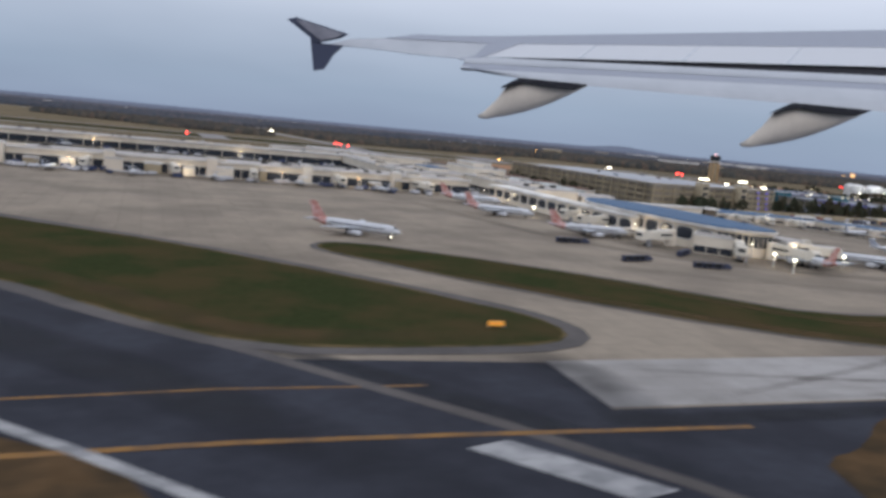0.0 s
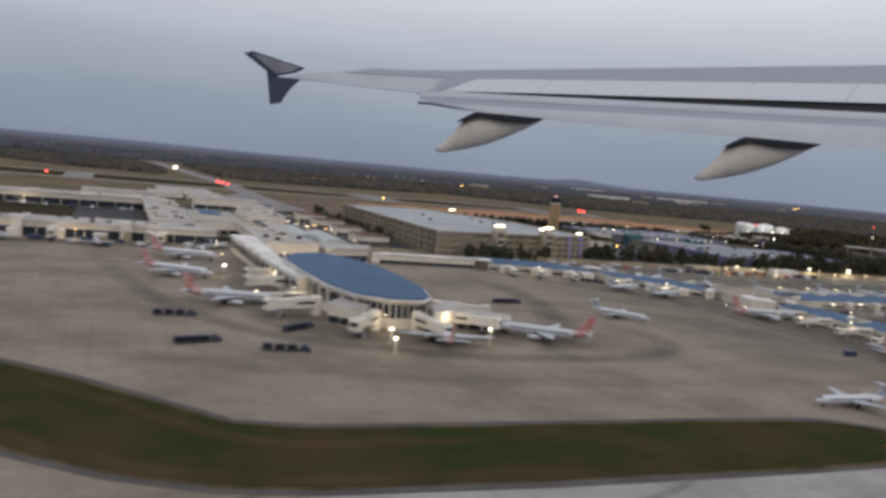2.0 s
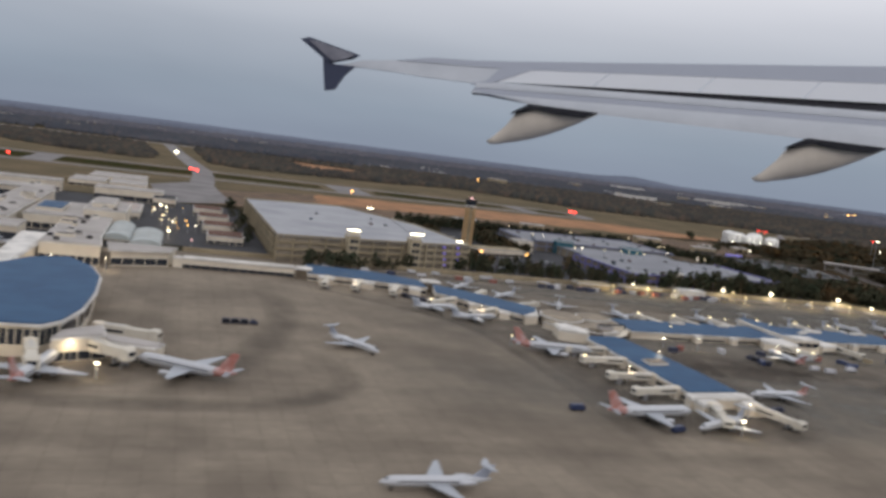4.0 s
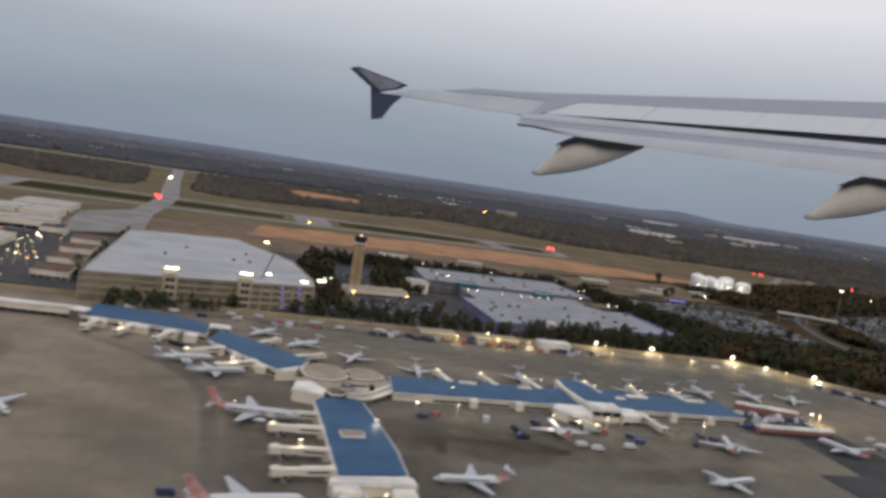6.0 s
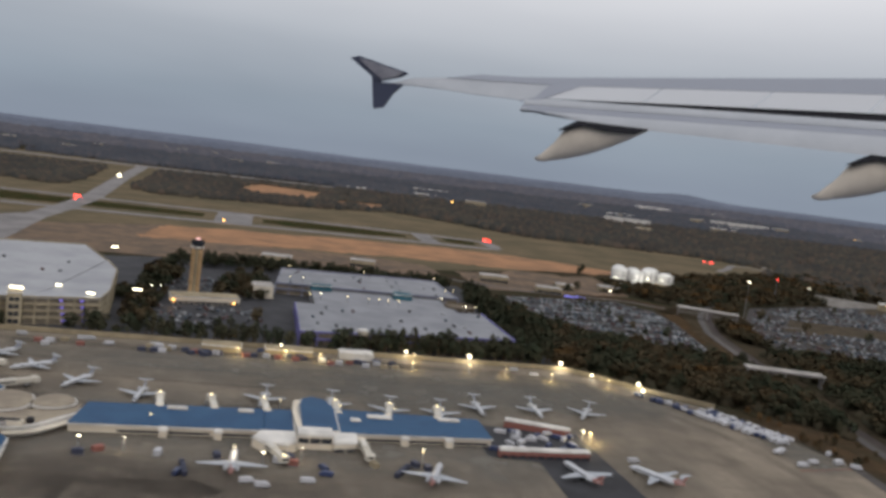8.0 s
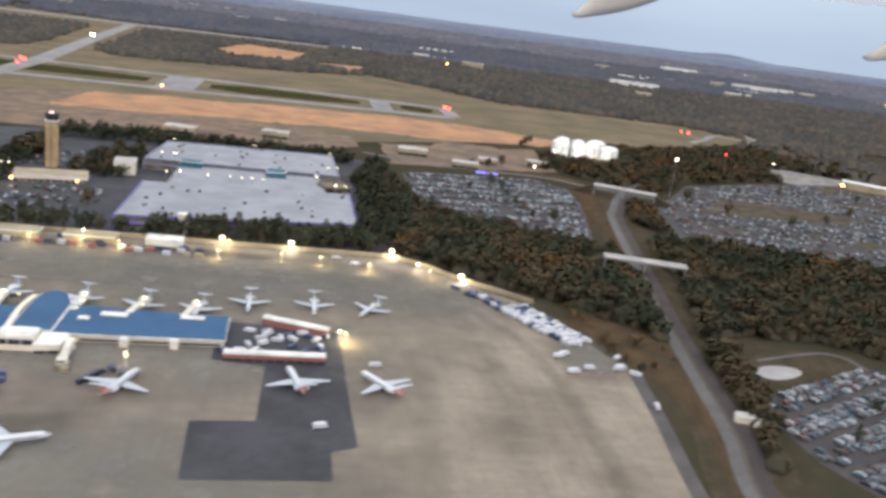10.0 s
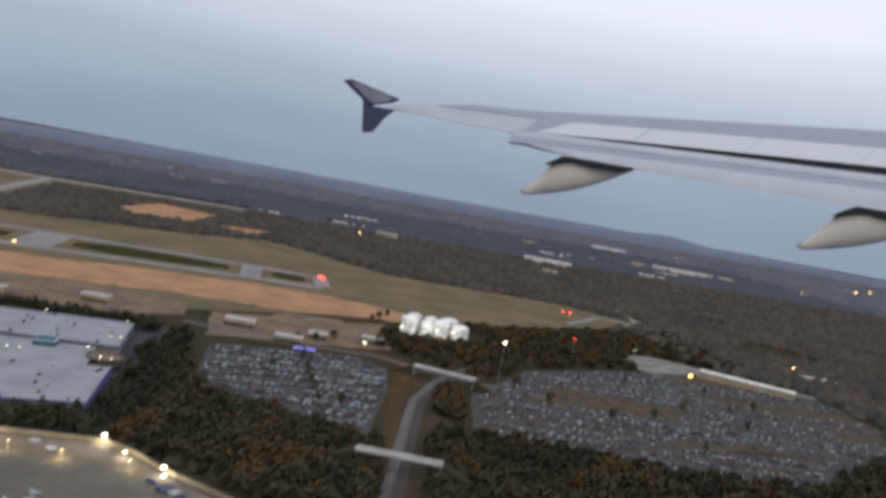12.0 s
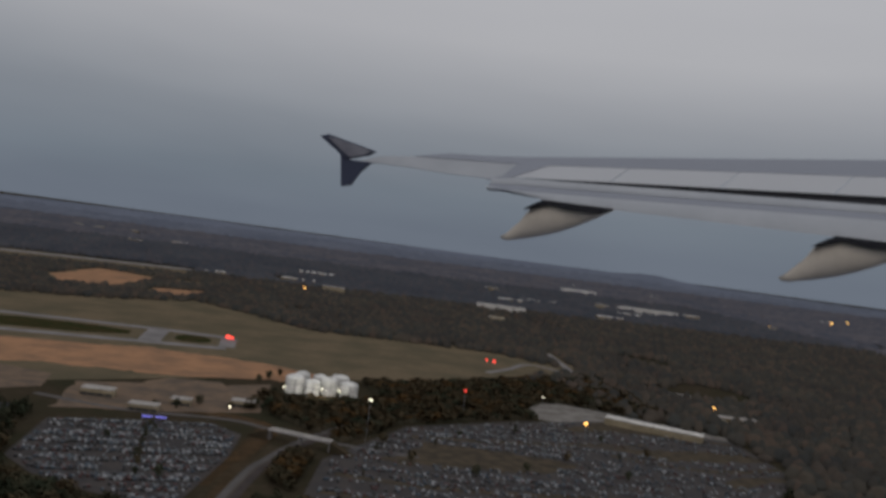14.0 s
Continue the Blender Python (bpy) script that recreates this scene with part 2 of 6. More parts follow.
MIXWOOD = paint("autumn_canopy", (0.95, 0.95, 0.95), 0.95, 0.22, 9.0, big=60, second=(0.68, 0.68, 0.72), per_island=WOODTONES, shine=0.0)
# The same tones mixed with blue-grey: haze of distance put into the colour.
MIXFAR = paint("hazed_autumn_canopy", (0.95, 0.95, 0.95), 0.95, 0.25, 14.0, big=110, second=(0.66, 0.68, 0.72), per_island=[(r * 0.5 + 0.058, g * 0.5 + 0.065, b * 0.5 + 0.084) for r, g, b in WOODTONES], shine=0.0)
REDWALL = paint("red_trim_wall", (0.26, 0.11, 0.09), 0.7, 0.15, 1.0)
# Paler and bluer again, more haze painted into the woods' colour.
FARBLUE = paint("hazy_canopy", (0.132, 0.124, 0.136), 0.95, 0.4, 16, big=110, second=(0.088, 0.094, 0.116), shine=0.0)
# Warm light inside the parking levels, put into the core's base colour.
GARAGECORE = paint("painted_lit_level", (0.27, 0.23, 0.175), 0.8, 0.3, 2.0, big=6, second=(0.17, 0.148, 0.118))
# Strongest haze on the woods, all of it in the base colour.
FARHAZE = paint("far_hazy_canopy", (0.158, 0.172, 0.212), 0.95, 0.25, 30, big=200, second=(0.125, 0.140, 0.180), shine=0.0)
RUBBERMARK = paint("rubber_streaks", (0.018, 0.019, 0.024), 0.7, 0.3, 1.5, broken=0.95, faded=True)
PALEYARD = paint("gravel_yard", (0.25, 0.235, 0.215), 0.95, 0.25, 2, big=9, second=(0.16, 0.145, 0.13), shine=0.0)
YARD = paint("dirt_yard", (0.20, 0.145, 0.105), 0.95, 0.3, 3, big=14, second=(0.13, 0.105, 0.085), shine=0.0)
# Ridge colour lifted towards the sky's to imitate haze.
HILLS = paint("hazed_hills", (0.175, 0.195, 0.245), 0.95, 0.08, 60, big=400, second=(0.15, 0.168, 0.215), shine=0.0)
STEEL = paint("steel_post", (0.35, 0.35, 0.36), 0.5, 0.1, 0.5, metal=0.6)
TANKWHITE = paint("tank_white", (0.78, 0.77, 0.74), 0.5, 0.06, 2.0, big=6)
WINGSKIN = paint("wing_paint", (0.44, 0.46, 0.49), 0.5, 0.03, 90, big=260, second=(0.40, 0.42, 0.45), shine=0.4)
WINGGREY = paint("slat_grey", (0.31, 0.33, 0.38), 0.4, 0.03, 90, shine=0.4)
FENCEGREY = paint("fence_grey_paint", (0.20, 0.20, 0.225), 0.45, 0.1, 40, big=120, second=(0.13, 0.13, 0.16), shine=0.4)
WINGPANEL = paint("spoiler_paint", (0.56, 0.575, 0.60), 0.5, 0.02, 90, shine=0.4)
FAIRING = paint("fairing_paint", (0.60, 0.535, 0.45), 0.5, 0.10, 60, big=200, second=(0.50, 0.445, 0.37))
NAVY = paint("navy_fence_paint", (0.022, 0.03, 0.065), 0.4, 0.15, 40, shine=0.4)
# Dark grey for shade painted under and between the wing's parts.
SHADEGREY = paint("wing_shade", (0.03, 0.03, 0.035), 0.7, 0.2, 30)
LAMP = glow("floodlight", (1.0, 0.90, 0.64), 6)
LAMPSOFT = glow("small_lamp", (1.0, 0.82, 0.45), 2.4)
LAMPWARM = glow("sodium_light", (1.0, 0.50, 0.12), 6)
LAMPRED = glow("red_light", (1.0, 0.06, 0.04), 5)
LAMPPINK = glow("pink_beacon", (1.0, 0.55, 0.52), 1.3)
LAMPBLUE = glow("blue_light", (0.25, 0.25, 1.0), 0.5)
LAMPVIOLET = glow("violet_light", (0.26, 0.20, 0.75), 0.22)


# ---- building blocks ----
class Solid:
    """Collects corners and faces of one mesh."""

    def __init__(self):
        self.v, self.f = [], []

    def add(self, verts, faces):
        k = len(self.v)
        self.v += [tuple(p) for p in verts]
        self.f += [tuple(i + k for i in f) for f in faces]
        return self

    def box(self, x0, x1, y0, y1, z0, z1, turn=0.0, at=(0, 0)):
        c, s = math.cos(radians(turn)), math.sin(radians(turn))
        pts = []
        for z in (z0, z1):
            for x, y in ((x0, y0), (x1, y0), (x1, y1), (x0, y1)):
                pts.append((at[0] + x * c - y * s, at[1] + x * s + y * c, z))
        return self.add(pts, [(3, 2, 1, 0), (4, 5, 6, 7), (0, 1, 5, 4), (1, 2, 6, 5), (2, 3, 7, 6), (3, 0, 4, 7)])

    def prism(self, outline, z0, z1):
        n = len(outline)
        pts = [(x, y, z0) for x, y in outline] + [(x, y, z1) for x, y in outline]
        faces = [tuple(range(n - 1, -1, -1)), tuple(range(n, 2 * n))]
        faces += [(i, (i + 1) % n, n + (i + 1) % n, n + i) for i in range(n)]
        return self.add(pts, faces)

    def rings(self, rings, close=True):
        """Skin over rings of equal length; close caps both ends."""
        n = len(rings[0])
        pts = [p for r in rings for p in r]
        faces = []
        for a in range(len(rings) - 1):
            faces += [(a * n + i, a * n + (i + 1) % n, (a + 1) * n + (i + 1) % n, (a + 1) * n + i) for i in range(n)]
        if close:
            faces += [tuple(range(n - 1, -1, -1)), tuple(range((len(rings) - 1) * n, len(rings) * n))]
        return self.add(pts, faces)

    def turned(self, profile, at=(0, 0), sides=12):
        """Upright body of revolution from (radius, height) pairs."""
        return self.rings([[(at[0] + r * math.cos(2 * math.pi * k / sides), at[1] + r * math.sin(2 * math.pi * k / sides), z) for k in range(sides)] for r, z in profile])

    def tube(self, stations, sides=12):
        """Body along x from (x, y, z, half width, half height)."""
        return self.rings([[(x, y + w * math.cos(2 * math.pi * k / sides), z + h * math.sin(2 * math.pi * k / sides)) for k in range(sides)] for x, y, z, w, h in stations])

    def mesh(self, name, material, smooth=False, normals=None):
        me = bpy.data.meshes.new(name)
        me.from_pydata(self.v, [], self.f)
        me.materials.append(material)
        if normals is not None:
            me.polygons.foreach_set("use_smooth", [True] * len(me.polygons))
            me.update()
            me.normals_split_custom_set_from_vertices(normals)
        if smooth:
            me.polygons.foreach_set("use_smooth", [True] * len(me.polygons))
        me.update()
        return me


def part(name, solid, material, parent, label="", smooth=False):
    """One mesh as a part of a thing, or of a part."""
    ob = new(name, solid.mesh(name, material, smooth) if isinstance(solid, Solid) else solid)
    ob.parent = parent
    return tagged(ob, label) if label else ob


def thing(name, label, category, group="", at=(0, 0, 0), turn=0.0):
    ob = new(name)
    ob.empty_display_size = 0.3
    ob.matrix_world = pose(*at, 0, 0, turn)
    return tagged(ob, label, category, group)


def setting(name, solid, material, label, category):
    return tagged(new(name, solid.mesh(name, material)), label, category, kind="structure")


def rounded(outline, times=2):
    """Cuts the corners of a closed outline."""
    for _ in range(times):
        out = []
        for (x0, y0), (x1, y1) in zip(outline, outline[1:] + outline[:1]):
            out += [(0.75 * x0 + 0.25 * x1, 0.75 * y0 + 0.25 * y1), (0.25 * x0 + 0.75 * x1, 0.25 * y0 + 0.75 * y1)]
        outline = out
    return outline


def curve(points, steps=6):
    """A smooth line through points."""
    out = []
    p = [points[0]] + points + [points[-1]]
    for a, b, c, d in zip(p, p[1:], p[2:], p[3:]):
        for k in range(steps):
            s = k / steps
            out.append(tuple(0.5 * (2 * q1 + (q2 - q0) * s + (2 * q0 - 5 * q1 + 4 * q2 - q3) * s * s + (3 * q1 - q0 - 3 * q2 + q3) * s ** 3) for q0, q1, q2, q3 in zip(a, b, c, d)))
    return out + [points[-1]]


def ribbon(points, width, z0, z1, offset=0.0):
    """A flat band of that width along a line."""
    left, right = [], []
    for i, (x, y) in enumerate(points):
        a, b = points[max(i - 1, 0)], points[min(i + 1, len(points) - 1)]
        d = Vector((b[0] - a[0], b[1] - a[1])).normalized()
        nx, ny = -d.y, d.x
        left.append((x + nx * (offset + width / 2), y + ny * (offset + width / 2)))
        right.append((x + nx * (offset - width / 2), y + ny * (offset - width / 2)))
    s = Solid()
    for i in range(len(points) - 1):
        s.prism([left[i + 1], left[i], right[i], right[i + 1]], z0, z1)
    return s


def stain(name, points, width, z, material, label, strength=1.0):
    """A worn streak along a line that thins out to its sides and ends."""
    v, f, fade = [], [], []
    last = len(points) - 1
    for i, (x, y) in enumerate(points):
        a, b = points[max(i - 1, 0)], points[min(i + 1, last)]
        d = Vector((b[0] - a[0], b[1] - a[1])).normalized()
        end = min(1.0, 3.5 * i / last, 3.5 * (last - i) / last)
        for k in range(9):
            o = (k / 8 - 0.5) * width
            v.append((x - d.y * o, y + d.x * o, z))
            fade.append(strength * end * (1 - abs(k / 4 - 1) ** 2))
    for i in range(last):
        f += [(9 * i + k, 9 * i + 9 + k, 9 * i + 10 + k, 9 * i + k + 1) for k in range(8)]
    s = Solid()
    s.v, s.f = v, [q[::-1] for q in f]
    ob = setting(name, s, material, label, "stain")
    ob.data.attributes.new("fade", "FLOAT", "POINT").data.foreach_set("value", fade)
    return ob


def inside(p, outline):
    hit = False
    for (x0, y0), (x1, y1) in zip(outline, outline[1:] + outline[:1]):
        if (y0 > p[1]) != (y1 > p[1]) and p[0] < x0 + (p[1] - y0) / (y1 - y0) * (x1 - x0):
            hit = not hit
    return hit


def ragged(outline, amount, seed, step=6.0):
    """An outline with an uneven, worn edge."""
    out = []
    for (x0, y0), (x1, y1) in zip(outline, outline[1:] + outline[:1]):
        n = max(1, int(math.hypot(x1 - x0, y1 - y0) / step))
        for k in range(n):
            x, y = x0 + (x1 - x0) * k / n, y0 + (y1 - y0) * k / n
            out.append((x + amount * noise.noise((x / 9, y / 9, seed)) + amount * noise.noise((x / 30, y / 30, seed + 4.0)), y + amount * noise.noise((x / 9, y / 9, seed + 9.0)) + amount * noise.noise((x / 30, y / 30, seed + 14.0))))
    return out


# ---- ground ----
s = Solid()
s.box(-5200, 5600, -600, 5600, -1.0, 0.0)
setting("ground", s, EARTH, "brown woodland floor that reaches the horizon", "ground")

APRON = [(-330, 15), (-330, 300), (184, 276), (403, 276), (414, 268), (423, 257), (441, 241), (448, 226), (453, 208), (459, 194), (455, 165), (450, 135), (444, 60), (440, 15)]
setting("apron", Solid().prism(APRON, 0.0, 0.03), CONCRETE, "worn tan concrete airport apron with tyre stains", "apron")
setting("airfield_grass", Solid().prism([(-700, 440), (-700, 1500), (820, 1250), (820, 690), (760, 700), (600, 590), (530, 575), (400, 500), (250, 470), (120, 440)], 0.0, 0.02), FIELD, "dry brown-green airfield grass", "grass")

setting("takeoff_grass", Solid().prism([(-700, -420), (820, -420), (820, 14), (-700, 14)], 0.0, 0.02), FIELD, "dry brown-green grass along the airfield", "grass")

# dark crossing runway and pale turn-off below the take-off path
setting("runway", Solid().prism([(-150, 205), (-14, 97), (12, 69.5), (36, 68.5), (35.5, 55.5), (70, 56.5), (150, 57), (150, 20), (-150, 20)], 0.03, 0.055), ASPHALT, "dark asphalt runway with rubber stains", "runway")
setting("runway_turnoff", Solid().prism([(36, 69), (35.6, 56), (70, 57), (210, 60), (210, 72.5), (100, 73), (78, 71)], 0.03, 0.06), PALE, "pale new concrete turn-off slab", "pavement")
setting("runway_edge", ribbon([(-60, 147), (-14, 97), (10, 71), (25, 53), (33, 42), (40, 30)], 1.6, 0.055, 0.075), SHOULDER, "grey runway edge strip", "pavement")
for k, pts in enumerate(([(-90, 150), (-7, 50.5), (1, 44), (12, 25), (-90, 25)], [(40, 30), (44, 40), (46, 45.5), (53, 47.5), (58, 50.8), (64, 53), (78, 53.6), (110, 53), (110, 25), (44, 25)])):
    setting("verge", Solid().prism(ragged(rounded(pts, 1), 1.6, 5.0, 1.5), 0.055, 0.08), DRYDIRT, "brown dry grass verge beside the runway", "grass")
setting("yellow_marking", ribbon([(-20, 50), (-7, 50), (6, 51), (20, 51.2), (45, 51)], 0.75, 0.08, 0.09), YELLOWLINE, "worn orange-yellow taxi line", "marking")
setting("yellow_marking", ribbon([(-25, 59), (-8, 60), (6, 61.6), (22, 62)], 0.4, 0.055, 0.07), YELLOWLINE, "faint orange-yellow taxi line", "marking")
setting("white_marking", Solid().prism([(20.6, 48.8), (24, 50), (31.5, 41), (28, 40)], 0.085, 0.095), WHITELINE, "wide white runway bar", "marking")
setting("white_marking", ribbon([(-14, 61.5), (-7.5, 55), (-2.5, 50), (3, 44), (9, 38)], 1.1, 0.085, 0.095), WHITELINE, "white runway edge line", "marking")

for n, (x, w) in enumerate(((-40, 5), (-24, 3), (-6, 6), (12, 3.5))):
    stain("rubber_streak", curve([(x - 45, 120), (x, 72), (x + 12, 58), (x + 26, 38)]), 1.4 * w, 0.06 + 0.003 * n, RUBBERMARK, "black rubber streak on the runway")
stain("rubber_streak", curve([(30, 53), (60, 53.5), (95, 54)]), 3.4, 0.085, RUBBERMARK, "black rubber streak on the runway")

for n, line in enumerate(([(44, 57), (62, 63), (84, 72), (104, 88)], [(40, 67), (70, 62), (110, 61), (160, 66)], [(52, 57.5), (80, 59), (120, 66), (140, 76)])):
    stain("tyre_mark", curve(line), 1.6, 0.066 + 0.003 * n, TYRES, "curved brown tyre mark on the turn-off")

# grass islands with a dark paved shoulder round them
BIG = [(-140, 248), (-21, 150), (4, 131), (25, 109), (37, 95), (43, 87), (44, 80), (40, 75.5), (28, 74), (10, 74), (-2, 86), (-14, 102), (-140, 214)]
LONG = [(27, 134), (30, 139.5), (36, 139), (42, 135), (62, 120.5), (81, 100), (88.5, 91.5), (116, 90.5), (165, 90), (173, 87), (177, 81), (174, 75.5), (165, 73.5), (98, 73.5), (79, 77), (60, 92), (42, 112), (29, 129)]


def grown(outline, d):
    cx, cy = sum(p[0] for p in outline) / len(outline), sum(p[1] for p in outline) / len(outline)
    out = []
    for i, (x, y) in enumerate(outline):
        a, b = outline[i - 1], outline[(i + 1) % len(outline)]
        t = Vector((b[0] - a[0], b[1] - a[1])).normalized()
        out.append((x + t.y * d, y - t.x * d))
    return out


def turn_of(outline):
    return sum(x0 * y1 - x1 * y0 for (x0, y0), (x1, y1) in zip(outline, outline[1:] + outline[:1]))


for outline, width in ((BIG, 3.2), (LONG, 2.0)):
    sign = 1 if turn_of(outline) > 0 else -1
    setting("island_shoulder", Solid().prism(rounded(grown(outline, width * sign), 1), 0.05, 0.082), SHOULDER, "dark paved shoulder round a grass island", "pavement")
    setting("dry_rim", Solid().prism(ragged(rounded(grown(outline, 0.7 * sign), 1), 0.5, 41.0, 2.0), 0.05, 0.105), STRAW, "strip of dry yellow grass round a grass island", "grass")
    setting("grass_island", Solid().prism(rounded(outline, 2), 0.05, 0.13), LAWN, "mown dark green grass island", "grass")

for n, (line, w) in enumerate((([(36, 124), (46, 110), (62, 93), (80, 79.5), (98, 76), (130, 75.5), (168, 76)], 5), ([(-60, 148), (-10, 103), (2, 88), (13, 78), (40, 79)], 6), ([(60, 118), (74, 103), (88, 88), (105, 86), (125, 87)], 4))):
    stain("dry_patch", curve(line), w, 0.137 + 0.003 * n, BANK, "dry brown grass along the edge of an island", 0.6)
stain("rubber_streak", curve([(34, 74), (36.5, 68), (37.5, 62), (37, 54), (36, 48)]), 8, 0.072, RUBBERMARK, "dark rubber film over the joint of old and new pavement", 0.65)

# tyre tracks that curve over the apron
TRACKS = [([(66, 262), (72, 225), (77, 195), (84, 168), (95, 146), (112, 133), (135, 126), (165, 128), (178, 140), (176, 156), (160, 168)], 7), ([(40, 150), (80, 125), (120, 112), (190, 110), (240, 108), (330, 112)], 7, 0.35),
          ([(170, 230), (172, 190), (160, 150), (140, 118)], 9), ([(180, 235), (214, 200), (222, 160), (222, 100)], 4), ([(372, 268), (408, 254), (419, 210), (418, 150), (405, 80)], 11, 0.5), ([(398, 262), (428, 222), (436, 180), (434, 130), (424, 80)], 6, 0.6),
          ([(388, 240), (402, 200), (400, 150), (392, 80)], 8, 0.4), ([(265, 158), (300, 152), (350, 150)], 8), ([(230, 250), (300, 246), (350, 247), (405, 246)], 3.5), ([(240, 236), (300, 233), (350, 236), (400, 228)], 2.5)]
for n, (line, w, *faint) in enumerate(TRACKS):
    stain("tyre_track", curve(line), w, 0.036 + 0.004 * n, TYRES, "brownish tyre and oil track on the concrete", *faint)
for n, (line, w) in enumerate((([(190, 258), (300, 252), (400, 246), (440, 225)], 44), ([(180, 150), (260, 140), (350, 140), (396, 120)], 56), ([(296, 250), (340, 235), (385, 238), (420, 225)], 40), ([(190, 200), (280, 196), (350, 196), (410, 176)], 70))):
    stain("worn_patch", curve(line), w, 0.08 + 0.004 * n, DUSTY, "broad greyish worn area of the concrete")
setting("dark_patch", Solid().prism([(354, 160.5), (366.5, 161.5), (367, 187), (355, 189), (355, 212), (384, 209), (385, 180), (386, 153), (381, 151), (381, 141), (355, 140)], 0.03, 0.13), PATCHING, "dark grey asphalt repair on the apron", "pavement")
stain("oil_patch", curve([(246, 182), (262, 168), (280, 165), (300, 170)]), 22, 0.09, GRIME, "oil-stained patch on the apron")
setting("edge_road", ribbon(curve([(458, 196), (455, 172), (450, 140), (446, 100), (443, 60)]), 3.4, 0.03, 0.07), SHOULDER, "dark service road along the apron edge", "road")

stain("worn_patch", curve([(444, 218), (448, 202), (447, 186)]), 20, 0.092, DUSTY, "greyish parking stand at the apron corner")
setting("red_marking", ribbon([(438.5, 190.2), (456, 193.2)], 0.35, 0.03, 0.104), REDWALL, "faded red line on the concrete", "marking")

# grime where aircraft and carts stand
GRIMY = [([(112, 260), (108, 225), (104, 200), (104, 160), (112, 142), (128, 137), (144, 146), (143, 165), (141, 190)], 13), ([(184, 232), (212, 212), (228, 188), (233, 160), (233, 128), (246, 122), (258, 130), (259, 160), (268, 174), (300, 164), (330, 172), (356, 174)], 14),
         ([(196, 246), (226, 236), (246, 214), (270, 206), (310, 212), (352, 204)], 12), ([(-110, 260), (-20, 258), (60, 258), (100, 260)], 12), ([(262, 166), (282, 160), (290, 168)], 12), ([(300, 150), (340, 160)], 8), ([(192, 268), (290, 266), (395, 268)], 6)]
for n, (line, w) in enumerate(GRIMY):
    stain("grime", curve(line), 1.25 * w, 0.094 + 0.004 * n, GRIME, "dark oily grime on the concrete")

# boundary wall of the apron
s = Solid()
wall_line = [(150, 277), (184, 276.6), (300, 276.4), (403, 276.6)] + curve([(403, 276.6), (413, 269.5), (424, 257.5), (443, 241.5)], 4)[1:]
for a, b in zip(wall_line, wall_line[1:]):
    d = math.hypot(b[0] - a[0], b[1] - a[1])
    s.box(0, d, 0, 0.5, 0, 1.5, math.degrees(math.atan2(b[1] - a[1], b[0] - a[0])), a)
setting("wall_apron", s, TANWALL, "low tan concrete wall round the apron", "wall")

# land behind: clay strip, taxiway loop, far runway
setting("clay_strip", Solid().prism(ragged([(225, 520), (240, 592), (262, 602), (330, 618), (430, 630), (495, 624), (560, 588), (548, 566), (474, 546), (400, 546), (335, 540), (262, 524)], 7, 1.0), 0.02, 0.05), CLAY, "bare orange-red clay strip", "earth")
setting("dirt_yard", Solid().prism(rounded([(110, 450), (140, 520), (225, 585), (245, 600), (262, 530), (400, 535), (405, 470), (300, 460), (240, 450)], 1), 0.02, 0.04), YARD, "dull brown dirt yard beyond the car parks", "earth")
CLAYS = [[(385, 962), (438, 965), (446, 1048), (382, 1030)], [(262, 1050), (290, 1196), (378, 1150), (356, 990), (299, 962)]]
setting("clay_bank", Solid().prism(ragged([(390, 967), (436, 969), (442, 1048), (389, 1028)], 8, 2.0, 14.0), 0.02, 0.05), CLAY, "bare red clay clearing", "earth")
setting("clay_bank", Solid().prism(ragged([(268, 1057), (298, 1194), (372, 1147), (349, 994), (299, 967)], 9, 3.0, 20.0), 0.02, 0.05), CLAY, "bare red clay clearing", "earth")
setting("taxiway", ribbon([(-400, 630), (140, 638), (276, 646), (441, 657), (487, 660)], 12, 0.02, 0.06), ROADGREY, "pale grey far taxiway", "taxiway")
setting("taxiway", ribbon([(-400, 735), (150, 735), (269, 732), (434, 722), (487, 712)], 12, 0.02, 0.06), ROADGREY, "pale grey far taxiway", "taxiway")
for x0, x1, y0, y1 in ((264, 292, 652, 726), (424, 440, 663, 717), (481, 493, 666, 712), (40, 60, 645, 729)):
    setting("taxiway_link", Solid().prism([(x0, y0), (x1, y0), (x1, y1), (x0, y1)], 0.03, 0.055), ROADGREY, "pale grey link between far taxiways", "taxiway")
setting("far_runway", ribbon([(-700, 1310), (126, 1308), (269, 1330), (403, 1345)], 30, 0.02, 0.06), ROADGREY, "pale far runway", "runway")
setting("far_taxiway", ribbon([(160, 565), (163, 650), (163, 736), (144, 996), (126, 1300)], 16, 0.02, 0.065), ROADGREY, "pale taxiway that crosses to the far runway", "taxiway")

for pts in ([(300, 664), (415, 672), (415, 708), (300, 714)], [(448, 672), (474, 673), (474, 704), (448, 708)], [(-380, 650), (255, 660), (255, 716), (-380, 720)]):
    setting("infield_grass", Solid().prism(rounded(pts, 1), 0.02, 0.045), LAWN, "darker mown grass inside the taxiway loop", "grass")

# roads, car parks
HIGHWAY = curve([(455, 95), (463, 141), (470, 164), (477, 200), (485, 240), (497, 292), (513, 362), (521, 384), (540, 424), (575, 470), (640, 520)])
setting("highway_verge", ribbon(HIGHWAY[:-8], 20, 0.0, 0.03), VERGE, "bare brown verges along the highway", "earth")
setting("highway", ribbon(HIGHWAY, 7.2, 0.03, 0.07), HIGHWAYGREY, "grey sunken divided highway", "road")
setting("highway_far_lane", ribbon(HIGHWAY, 3.9, 0.07, 0.1, -2.0), OLDASPHALT, "dark brownish old carriageway of the highway", "road")
